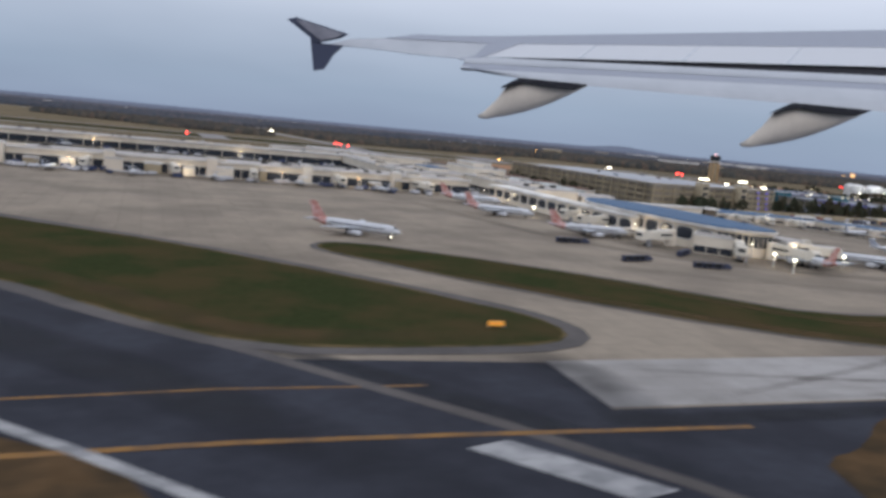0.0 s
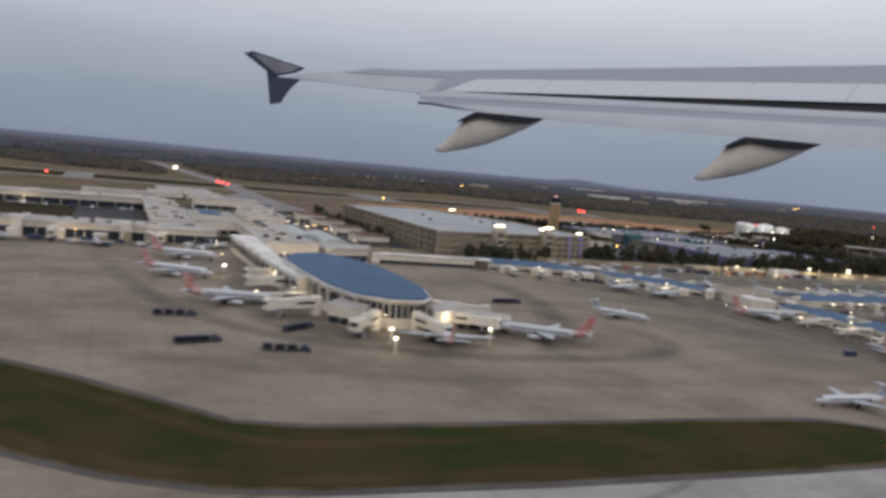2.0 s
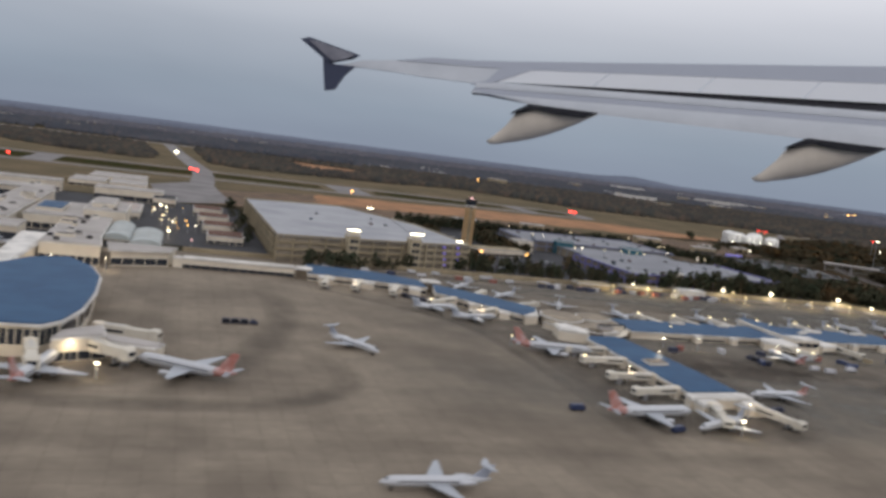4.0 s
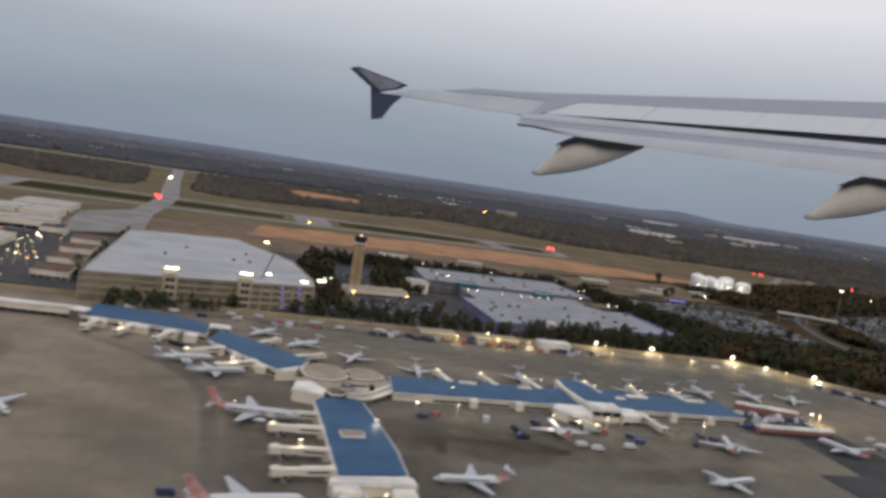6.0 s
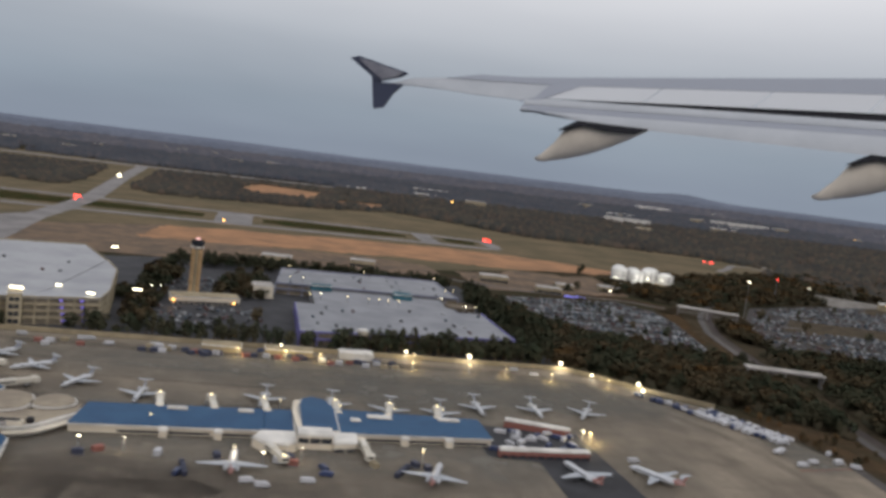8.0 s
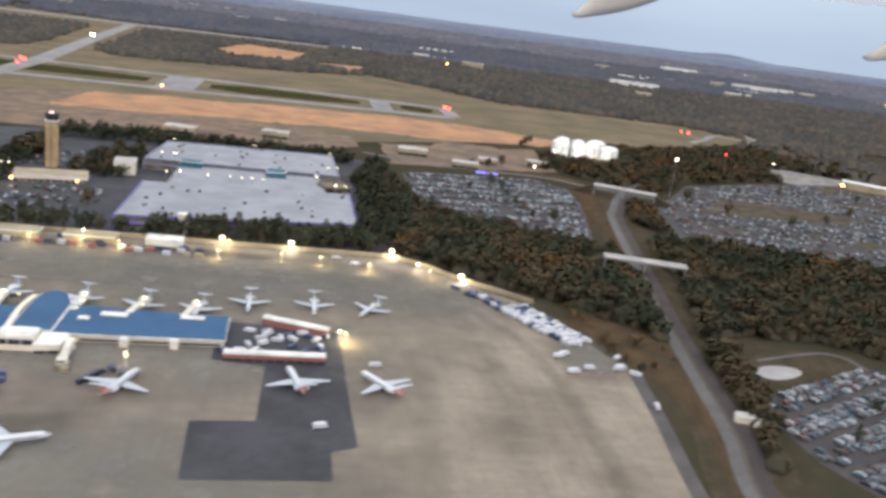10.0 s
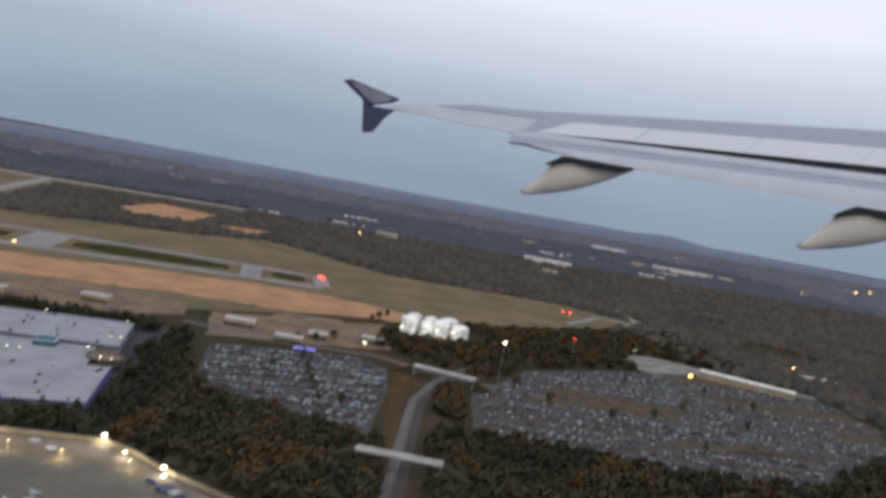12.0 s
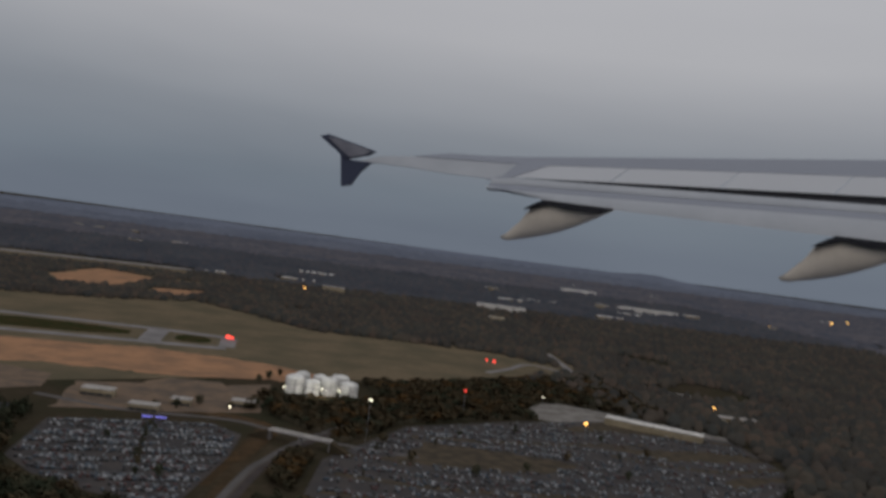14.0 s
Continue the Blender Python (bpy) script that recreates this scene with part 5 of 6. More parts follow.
for k in range(4):
    for x0 in (239.4 - 0.3 * k, 245.2 - 0.3 * k):
        b = thing("light_strip", "violet lit panel on a garage level", "light strip", "violet light strips", (x0, 284 + (x0 - 228.3) * 0.3226 - 0.1, 1.0 + 2.15 * k), math.degrees(math.atan(0.3226)))
        part("tube", Solid().box(0, 1.0, -0.12, 0.3, 0, 0.8), LAMPVIOLET, b)
car_deck("parking_deck", "low parking deck with sides coloured as if lit violet-blue", [(314, 284), (393, 297), (392, 345), (314, 336)], 2, 2.3, BLUEWALL, DECKTOP, 6, (2,))
car_deck("parking_deck", "low parking deck with pale roof", [(307, 376), (389, 376), (387, 424), (310, 420)], 2, 2.3, PALEBLUE, DECKTOP, 6)
for x, y, w, d, text in ((322, 372, 9, 4.5, "teal-clad stair house between the parking decks"), (358, 367, 8, 7, "teal-clad stair house between the parking decks")):
    hall("stair_house", text, [(x, y), (x + w, y), (x + w, y + d), (x, y + d)], 5.6, TEAL, 0.15, 0.3, skin=TEAL)
ramp = thing("spiral_ramp", "round dark spiral ramp at the end of the parking decks", "ramp", "", (386.5, 361, 0.03))
part("drum", Solid().turned([(3.6, 0), (3.6, 3.2), (3.3, 3.3)], sides=20), DARKTAN, ramp)
for k in range(2):
    part("ramp_parapet", Solid().turned([(7.0, 1.5 + 2.2 * k), (7.0, 2.5 + 2.2 * k), (6.7, 2.5 + 2.2 * k), (6.7, 1.7 + 2.2 * k), (4.2, 1.7 + 2.2 * k)], sides=24), DARKTAN, ramp)
car_deck("parking_ramp", "lower ramp deck between two parking decks", [(322, 337), (383, 345), (380, 375), (322, 375)], 1, 3.6, DECKTOP, DECKTOP, 8)
for x, y, hgt in ((201.8, 274.6, 10.2), (224.8, 280.8, 10.2)):
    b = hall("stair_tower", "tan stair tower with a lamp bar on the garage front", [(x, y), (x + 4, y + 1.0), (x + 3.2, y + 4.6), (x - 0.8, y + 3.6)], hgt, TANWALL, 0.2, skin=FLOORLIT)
    for k in range(4):
        windows_along(b, (x + 0.5, y + 0.125), (x + 3.5, y + 0.875), 0.9 + 2.3 * k, 2.2 + 2.3 * k, 2)
hall("stair_tower", "cream stair tower at the deck front", [(334, 285), (337, 285.5), (336.6, 288.5), (333.6, 288)], 6, TRIM, 0.2)

tower = thing("control_tower", "tall tan control tower with dark glazed cab", "control tower", "", (273.7, 365, 0.03))
part("shaft", Solid().turned([(1.7, 0), (1.6, 17.2), (1.9, 18.2)], sides=8), TANWALL, tower)
for k in range(4):
    u = radians(45 + 90 * k)
    part("fin", Solid().box(1.2, 2.5, -0.45, 0.45, 0, 17.8, 45 + 90 * k), TAN, tower)
part("gallery", Solid().turned([(2.0, 18.0), (2.7, 18.5), (2.7, 18.9)], sides=8), TRIM, tower)
part("cab_glass", Solid().turned([(2.2, 18.9), (2.7, 20.9)], sides=8), GLASS, tower, "dark tinted cab windows")
part("cab_roof", Solid().turned([(2.9, 20.9), (2.9, 21.3), (1.2, 21.8), (0.2, 21.9)], sides=8), DARK, tower)
part("antenna", Solid().box(-0.06, 0.06, -0.06, 0.06, 21.8, 23.4), STEEL, tower)
part("beacon", Solid().turned([(0.3, 21.7), (0.9, 21.85), (0.9, 22.05), (0.2, 22.3)], (0, 0), 10), LAMPPINK, tower)
hall("tower_annex", "low tan office building below the tower", [(268, 336), (293, 342), (291, 350), (266, 345)], 2.6, TANWALL, 0.3, panes=[(0, 12), (1, 4)])
hall("utility_building", "tan windowless block near the deck", [(298, 362), (306, 363), (305, 372), (297, 371)], 5, GREYROOF, 0.2)
for x, y, w, d, hgt, t in ((158, 300, 12, 14, 2.6, "brown-roofed roadside block with white walls"), (157, 328, 12, 14, 2.8, "brown-roofed roadside block with white walls"), (155.5, 357, 12, 14, 2.8, "brown-roofed roadside block with white walls"), (154, 386, 12, 14, 2.8, "brown-roofed roadside block with white walls"), (92, 478, 17, 30, 2.6, "low pale hangar behind the terminal"), (112, 474, 18, 26, 3.2, "low pale hangar behind the terminal"), (98, 516, 30, 34, 2.8, "low pale hangar behind the terminal"), (136, 410, 10, 14, 3.4, "dark low shed behind the terminal"), (124, 350, 9, 34, 2.4, "orange-lit canopy over the terminal road"), (110, 420, 30, 14, 5, "white cargo shed behind the terminal"), (60, 430, 34, 12, 5, "white cargo shed behind the terminal")):
    hall("service_block", t, [(x, y), (x + w, y), (x + w, y + d), (x, y + d)], hgt, BROWNROOF if "brown" in t else PATCHING if "dark" in t else GREYROOF, 0.3, panes=[(0, 5)])

# white tank farm, lit by its own floodlights
TANKS = [(534, 529), (544.5, 525), (555, 530), (566.5, 527), (539, 541), (550, 543), (562, 541)]
for k, (x, y) in enumerate(TANKS):
    t = thing("storage_tank", "white steel storage tank lit by floodlights", "tank", "storage tanks", (x, y, 0.03))
    r = 4.6 if k % 3 else 5.4
    hgt = 7.6 if k % 2 else 8.8
    part("shell", Solid().turned([(r, 0), (r, hgt)], sides=20), TANKWHITE, t)
    part("roof", Solid().turned([(r + 0.15, hgt), (r + 0.15, hgt + 0.2), (0.85 * r, hgt + 0.9), (0.55 * r, hgt + 1.6), (0.25 * r, hgt + 1.95), (0.1, hgt + 2.05)], sides=20), TANKWHITE, t, smooth=True)
    part("rim_ring", Solid().turned([(r + 0.05, 0.6 * hgt), (r + 0.2, 0.6 * hgt), (r + 0.2, 0.6 * hgt + 0.25), (r + 0.05, 0.6 * hgt + 0.25)], sides=20), STEEL, t)
    part("ladder", Solid().box(-0.3, 0.3, -r - 0.3, -r, 0, hgt), STEEL, t)


hall("pump_house", "small pale flat-roofed hut beside the highway", [(473.5, 172.6), (479.5, 171.4), (478.6, 167.4), (476.4, 167.8), (476.9, 169.9), (473, 170.6)], 1.6, GREYROOF, 0.25)

# ---- far buildings ----
FAR = [(1165, 1530, 115, 12, 11), (1115, 1520, 24, 10, 10.5), (1295, 1520, 30, 10, 10), (815, 1232, 72, 9, 9.5), (1020, 1270, 40, 14, 8.5), (1200, 1950, 80, 30, 10), (900, 1420, 40, 20, 7), (960, 1480, 30, 16, 6), (1010, 1500, 24, 14, 6), (1120, 1420, 40, 16, 6),
       (826, 550, 26, 7, 5), (1890, 1960, 40, 20, 8), (560, 1500, 60, 20, 7), (420, 1290, 40, 16, 6), (530, 1330, 50, 14, 6), (452, 452, 14, 6, 3), (470, 470, 10, 6, 3), (425, 475, 16, 7, 3.5), (500, 478, 12, 6, 3), (300, 470, 16, 8, 3.5), (350, 485, 14, 7, 3.5)]
for x, y, w, d, hgt in FAR:
    hall("far_building", "long pale industrial building among the woods", [(x, y), (x + w, y - 0.12 * w), (x + w + 0.12 * d, y + d - 0.12 * w), (x + 0.12 * d, y + d)], hgt, GREYROOF if w < 30 else TRIM, 0.3, panes=[(0, 4)] if w < 70 else [], skin=TRIM if w > 70 else TANWALL)

hall("far_building", "long low white-roofed shed past the car park", [(728, 519), (778, 487), (783, 494), (733, 527)], 4.0, TRIM, 0.3, skin=TANWALL)


# ---- rooftop plant and stairs ----
rng = random.Random(5)
units = {}
for x0, x1, y0, y1, z, count in ((-105, 100, 269, 281, 4.45, 40), (-125, 92, 389, 401, 4.85, 26), (115, 126, 240, 296, 5.5, 14), (119, 130, 302, 305, 7.65, 2), (87, 97, 290, 380, 5.05, 14), (248, 256, 184, 188, 3.45, 3)):
    for k in range(count):
        kind = rng.choice((0, 1, 2, 2, 3))
        w, d, hgt, skin = ((2.2, 2.0, 1.2, TRIM), (3.6, 2.2, 0.9, GREYROOF), (1.4, 1.4, 0.9, DARK), (5.0, 1.2, 1.1, WALL))[kind]
        at = pose(rng.uniform(x0, x1), rng.uniform(y0, y1), z, 0, 0, rng.choice((0, 90, 180)))
        if kind in units:
            copy_thing(units[kind], at)
        else:
            b = thing("rooftop_unit", ("white square rooftop plant unit", "long grey rooftop plant unit", "dark rooftop vent box", "cream rooftop duct housing")[kind], "rooftop unit", "rooftop plant units")
            part("casing", Solid().box(-w / 2, w / 2, -d / 2, d / 2, 0, hgt), skin, b)
            part("cap", Solid().box(-0.4 * w, 0.4 * w, -0.4 * d, 0.4 * d, hgt, hgt + 0.2), PATCHING, b)
            b.matrix_world = at
            units[kind] = b


# ---- lamps ----
def light_mast(at, high, head, label, power=0.0, col=(1.0, 0.9, 0.7), big=1.0, base=0.03):
    big *= 0.8
    m = thing("light_mast", label, "light mast", "light masts", (*at, base))
    part("pole", Solid().turned([(0.16, 0), (0.09, high)], sides=8), STEEL, m)
    part("lamp_head", Solid().turned([(0.25 * big, high), (0.6 * big, high + 0.1 * big), (0.6 * big, high + 0.55 * big), (0.2 * big, high + 0.75 * big)], sides=10), head, m, "glowing lamp head")
    if power:
        d = bpy.data.lights.new("mast_light", "POINT")
        d.energy, d.color, d.shadow_soft_size = power, col, 0.8
        new("mast_light", d).location = (at[0], at[1] - 0.8 * big, base + high - 0.5)


MASTS = [(349, 276, 2.6, 0.9, 600), (370.7, 275.8, 2.5, 1.25, 950), (403.3, 275.8, 2.5, 1.25, 950), (423.2, 255.6, 2.3, 1.2, 950), (411, 266, 1.8, 0.8, 700), (308, 272.5, 2.4, 0.7, 0), (423.8, 253.2, 0.9, 1.0, 0)]
for x, y, hgt, big, power in MASTS:
    light_mast((x, y), hgt, LAMP, "bright floodlight mast at the apron wall", power, big=big)
for x, y, big in ((384, 204, 1.0), (117, 128, 1.0), (118.6, 135.4, 1.0), (137.8, 137, 1.0), (180, 246, 1.2), (99, 206, 1.2), (101, 228, 0.8), (243, 119, 1.0), (226, 172.5, 0.6), (266, 182.5, 0.9), (303, 178, 0.9), (222, 175, 0.7), (278, 198.5, 0.7), (338, 183, 0.7), (141, 143, 0.8), (322, 213.5, 0.7), (336, 213.5, 0.7), (307, 215, 0.7), (349, 215.5, 0.7)):
    light_mast((x, y), 2.4, LAMP if big > 0.85 else LAMPSOFT, "small floodlight on the apron", 160 if big > 0.95 else 0, (1.0, 0.85, 0.55), big * 0.6)
for x, y, power in ((295, 263.5, 230), (309.4, 264.5, 330), (319.9, 264, 260), (349, 262, 200), (351.4, 273, 160), (368, 264, 150), (380, 263.5, 260), (395, 260.5, 280), (413.7, 258, 220), (385.5, 202.5, 420)):
    light_mast((x, y), 2.6, LAMPSOFT, "low yellow floodlight on the apron", 3 * power, (1.0, 0.76, 0.34), 0.45)
def lamp_bar(at, high, wide, base, label):
    """A post with a wide bright lamp panel."""
    m = thing("light_mast", label, "light mast", "light masts", (*at, base))
    part("pole", Solid().turned([(0.12, 0), (0.09, high)], sides=8), STEEL, m)
    part("lamp_panel", Solid().box(-wide / 2, wide / 2, -0.3, 0.3, high, high + 0.4), LAMP, m, "glowing lamp panel")


for x, y, w, z in ((203.8, 277, 4.0, 10.7), (226.8, 283, 4.0, 10.7), (235.6, 403, 3.0, 8.6), (234.6, 303, 1.8, 8.6), (246.5, 293.5, 2.4, 8.6), (256, 331, 3.0, 0.03)):
    lamp_bar((x, y), 1.0 if z > 1 else 5.0, w, z, "wide lamp panel at the parking garage")
DECKLAMPS = [(313.4, 382.5), (318.7, 381.9), (320.3, 349), (325.1, 351.3), (335.9, 350), (344.7, 350), (349.1, 350.5), (353.2, 350.5), (357.4, 351), (378.9, 366), (383.9, 382), (388, 384.2), (386.4, 350.9), (390.5, 350.9), (350, 416.5), (385.1, 416.1), (313.6, 415.4)]
for n, (x, y) in enumerate(DECKLAMPS):
    light_mast((x, y), 2.4, LAMP if n in (1, 3, 9, 12) else LAMPSOFT, "yellowish lamp post on the parking deck", 0, big=0.62, base=4.62 if y > 376 else 3.62)
for x, y, hgt, big in ((269, 331, 2.2, 1.1), (291, 334, 2.2, 1.0), (259, 350, 3.5, 0.6), (262, 351, 3.5, 0.6)):
    light_mast((x, y), hgt, LAMPWARM if big > 0.8 else LAMP, "orange lamp beside the tower annex", 120 if big > 1 else 0, (1, 0.55, 0.15), big)
for x, y, hgt, head, big in ((567, 429, 20, LAMP, 1.3), (698, 475, 8, LAMPWARM, 2.2), (834, 574, 6, LAMPWARM, 2.4), (500, 462, 3, LAMP, 1.1), (700, 560, 5, LAMP, 0.9), (528, 520, 4, LAMP, 1.2), (550, 519, 5, LAMP, 1.2), (560, 519, 5, LAMP, 1.2), (139.3, 1014, 1.2, LAMP, 4.0), (595, 1470, 6, LAMP, 3), (1130, 690, 6, LAMP, 1.2),
                              (486, 703, 1.5, LAMPRED, 3.2), (489, 700, 1.5, LAMPRED, 2.4), (701, 718, 2.5, LAMPRED, 1.8), (706, 713, 2.5, LAMPRED, 1.8), (709, 722, 2, LAMPRED, 1.4), (631, 498.5, 16, LAMPRED, 1.2), (154, 722, 1, LAMPRED, 2.6), (157.5, 719, 1, LAMPRED, 2.2), (159, 696, 1, LAMPRED, 2.0), (29.3, 668, 1, LAMPRED, 2.2), (272, 640, 2, LAMPWARM, 1.8), (1890, 1900, 8, LAMPWARM, 5), (2040, 2040, 8, LAMPWARM, 5), (560, 1180, 6, LAMPWARM, 3)):
    light_mast((x, y), hgt, head, "distant lamp on a pole", 0, big=big)
for x, y, t in ((470, 433, 0), (464, 433, 0)):
    b = thing("lit_canopy", "small canopy with a glowing blue roof in the car park", "canopy", "", (x, y, 0.03))
    # The roof slab itself glows in place of a blue lamp.
    part("roof", Solid().box(-2.5, 2.5, -1, 1, 2.0, 2.4), LAMPBLUE, b)
    for dx in (-2.2, 2.2):
        part("post", Solid().box(dx - 0.1, dx + 0.1, -0.1, 0.1, 0, 2.0), STEEL, b)
d = bpy.data.lights.new("tank_floodlight", "AREA")
d.energy, d.size, d.color = 8000, 14, (1.0, 0.95, 0.85)
new("tank_floodlight", d).matrix_world = look((548, 500, 5), (550, 530, 6))
for x, y in ((120, 144), (133, 146), (109, 172), (109, 196), (238, 150), (250, 127), (254, 165), (275, 181), (297, 179), (311, 180), (338, 183), (225, 205), (196, 230), (-80, 262), (-50, 262), (-20, 262), (10, 262), (40, 262), (64, 262), (88, 260), (102, 250), (-20, 383), (40, 383), (118, 231), (131, 233)):
    light_mast((x, y), 3.2, LAMPWARM if x < 100 else LAMP, "warm floodlight before the gates", 380 if x < 135 and y > 225 else 240, (1.0, 0.80, 0.52), 0.28)
# traffic and street lamps before the terminal
rng = random.Random(11)
for x, y in ((128, 367), (127, 385)):
    light_mast((x, y), 4.2, LAMPWARM, "orange lamp over the terminal road canopy", 420, (1.0, 0.36, 0.12), 0.2)
ROADLAMPS = [(145, 304, LAMP, 0.8), (145.8, 332, LAMP, 0.6), (140, 390, LAMP, 1.1), (141.8, 350, LAMPSOFT, 0.7), (142.5, 384, LAMP, 0.8), (142, 336, LAMPSOFT, 0.7), (151.4, 324, LAMPWARM, 0.6), (154.2, 326, LAMP, 0.5), (152.5, 286, LAMPPINK, 0.7), (150.4, 339, LAMPWARM, 0.5), (138, 372, LAMP, 0.6), (143, 366, LAMPSOFT, 0.6)]
for n, (x, y, head, big) in enumerate(ROADLAMPS):
    light_mast((x, y), 2.4, head, "street lamp on the terminal road", 260 if n < 4 else 0, (1.0, 0.82, 0.5), big)
for k in range(14):
    light_mast((136 + rng.uniform(0, 14), 300 + rng.uniform(0, 105)), 2.0, rng.choice((LAMPSOFT, LAMPSOFT, LAMPWARM)), "street lamp on the terminal road", 0, big=rng.uniform(0.25, 0.45))


# ---- ground vehicles ----
def van(label, skin, at, turn, length=2.9, wide=1.0, high=1.15, group="vans"):
    v = thing("van", label, "van", group, (*at, 0.03), turn)
    h, w = length / 2, wide / 2
    part("body", Solid().rings([[(h, -w, 0.25), (h, w, 0.25), (h, w, 0.6), (h, -w, 0.6)], [(h - 0.5, -w, 0.25), (h - 0.5, w, 0.25), (h - 0.5, 0.9 * w, high), (h - 0.5, -0.9 * w, high)], [(-h, -w, 0.25), (-h, w, 0.25), (-h, 0.9 * w, high), (-h, -0.9 * w, high)]]), skin, v)
    part("windscreen", Solid().add([(h - 0.08, -0.8 * w, 0.68), (h - 0.08, 0.8 * w, 0.68), (h - 0.46, 0.75 * w, high - 0.06), (h - 0.46, -0.75 * w, high - 0.06), (h - 0.2, 0, 0.6)], [(0, 1, 2, 3), (0, 4, 1)]), GLASS, v)
    me = Solid().tube([(-0.2, 0, 0.2, 0.08, 0.02), (-0.14, 0, 0.2, 0.1, 0.18), (0.14, 0, 0.2, 0.1, 0.18), (0.2, 0, 0.2, 0.08, 0.02)], 8).mesh("wheel", RUBBER)
    for x in (-0.6 * h, 0.6 * h):
        for y in (-w, w):
            part("wheel", me, RUBBER, v).location = (x, y, 0)
    return v


def cart_train(at, turn, count=3):
    c = thing("baggage_train", "dark train of baggage carts on the apron", "baggage carts", "baggage trains", (*at, 0.03), turn)
    part("tug", Solid().box(-0.9, 0.9, -0.5, 0.5, 0.2, 0.7).box(-0.5, 0.3, -0.45, 0.45, 0.7, 1.1), CARTDARK, c)
    for k in range(count):
        x = -2.0 - 1.9 * k
        cart = part("cart", Solid().box(x - 0.8, x + 0.8, -0.55, 0.55, 0.25, 0.4).box(x - 0.8, x + 0.8, -0.5, 0.5, 1.05, 1.12).box(x - 0.78, x - 0.72, -0.5, 0.5, 0.4, 1.05).box(x + 0.72, x + 0.78, -0.5, 0.5, 0.4, 1.05), CARTDARK, c)
        part("luggage", Solid().box(x - 0.65, x + 0.65, -0.45, 0.45, 0.4, 0.9), RUBBER, cart)
        part("drawbar", Solid().box(x + 0.8, x + 1.1, -0.05, 0.05, 0.28, 0.36), STEEL, c)
        for dx in (-0.5, 0.5):
            part("axle", Solid().box(x + dx - 0.1, x + dx + 0.1, -0.55, 0.55, 0.0, 0.25), RUBBER, c)
    return c


TRAINS = [(87.5, 156, 0), (89.5, 135.3, 16), (107, 147.5, 40), (165, 181, 4), (102.5, 129, -8)]
train = cart_train(TRAINS[0][:2], TRAINS[0][2])
for x, y, t in TRAINS[1:]:
    copy_thing(train, pose(x, y, 0.03, 0, 0, t))
white = van("white service van parked on the apron", VANWHITE, (441, 193), 5)
blue = van("blue service van parked by the apron wall", VANBLUE, (421, 250), -45)
rng = random.Random(4)
spots = []
for k in range(34):
    f = k / 33
    x, y = 425 + 23 * f, 247 - 36 * f
    spots.append((x + rng.uniform(-1.6, 1.0), y + rng.uniform(-1.4, 1.4), rng.choice((35, 40, -50)), 0.3 if f < 0.45 else 0.9))
for k in range(60):
    f, g = (k // 4) / 14, (k % 4) / 3
    spots.append((431.5 + 14 * f + (7.5 - 2 * f) * g + rng.uniform(-0.5, 0.5), 234.5 - 23.5 * f + 3 * g + rng.uniform(-0.5, 0.5), rng.choice((35, 40, -50, 30)), 0.82))
spots += [(441.6, 193.6, 0, 1), (446.2, 195.8, 6, 1), (454, 196, 8, 1), (455, 197.4, 8, 1), (457.5, 193.5, -30, 1), (440, 202.4, 12, 1), (442, 204, 20, 1), (456, 203, 40, 1), (456, 176, 80, 1), (231, 120, 20, 0), (217, 130, 0, 0), (366, 199, 40, 1), (392, 190, 10, 1), (379, 160, 15, 1), (300, 168, 10, 1), (303, 166, 0, 1), (312, 169, 0, 1)]
for k in range(24):
    spots.append((357 + rng.uniform(0, 24), 193 + rng.uniform(0, 14), rng.uniform(0, 180), 0.6))
for k in range(18):
    spots.append((190 + rng.uniform(0, 205), 264 + rng.uniform(0, 8), rng.choice((0, 180, 5)), 0.8))
for k in range(22):
    spots.append((-20 + rng.uniform(0, 130), 252 + rng.uniform(0, 12), rng.uniform(0, 180), 0.7))
for k in range(10):
    spots.append((262 + rng.uniform(0, 88), 197 + rng.uniform(0, 9), rng.uniform(0, 180), 0.6))
for k in range(3):
    spots.append((262 + rng.uniform(0, 88), 170 + rng.uniform(0, 9), rng.uniform(0, 180), 0.5))
for x, y, t, p in spots:
    copy_thing(white if rng.random() < p else blue, pose(x, y, 0.03, 0, 0, t))
for x, y, t in ((36.1, 81.2, 0), (174, 79.5, 10), (169, 78, 0)):
    b = thing("taxiway_sign", "lit yellow taxiway sign in the grass", "sign", "taxiway signs", (x, y, 0.1), t)
    part("panel", Solid().box(-0.9, 0.9, -0.12, 0.12, 0.25, 0.75), glow("sign_yellow", (0.8, 0.33, 0.04), 0.22), b)
    for dx in (-0.9, 0.9):
        part("leg", Solid().box(dx - 0.05, dx + 0.05, -0.05, 0.05, 0, 0.3), STEEL, b)


# ---- parked cars ----
def car_shape(s, x, y, turn, base, rng):
    c, n = math.cos(radians(turn)), math.sin(radians(turn))
    l, w = rng.uniform(1.05, 1.25), rng.uniform(0.42, 0.5)
    pts = []
    for px, py, pz in ((-l, -w, .15), (l, -w, .15), (l, w, .15), (-l, w, .15), (-l, -w, .48), (l, -w, .42), (l, w, .42), (-l, w, .48), (-.62 * l, -.85 * w, .8), (.3 * l, -.85 * w, .8), (.3 * l, .85 * w, .8), (-.62 * l, .85 * w, .8)):
        pts.append((x + px * c - py * n, y + px * n + py * c, base + pz))
    s.add(pts, [(0, 1, 5, 4), (1, 2, 6, 5), (2, 3, 7, 6), (3, 0, 4, 7), (4, 5, 9, 8), (5, 6, 10, 9), (6, 7, 11, 10), (7, 4, 8, 11), (8, 9, 10, 11)])


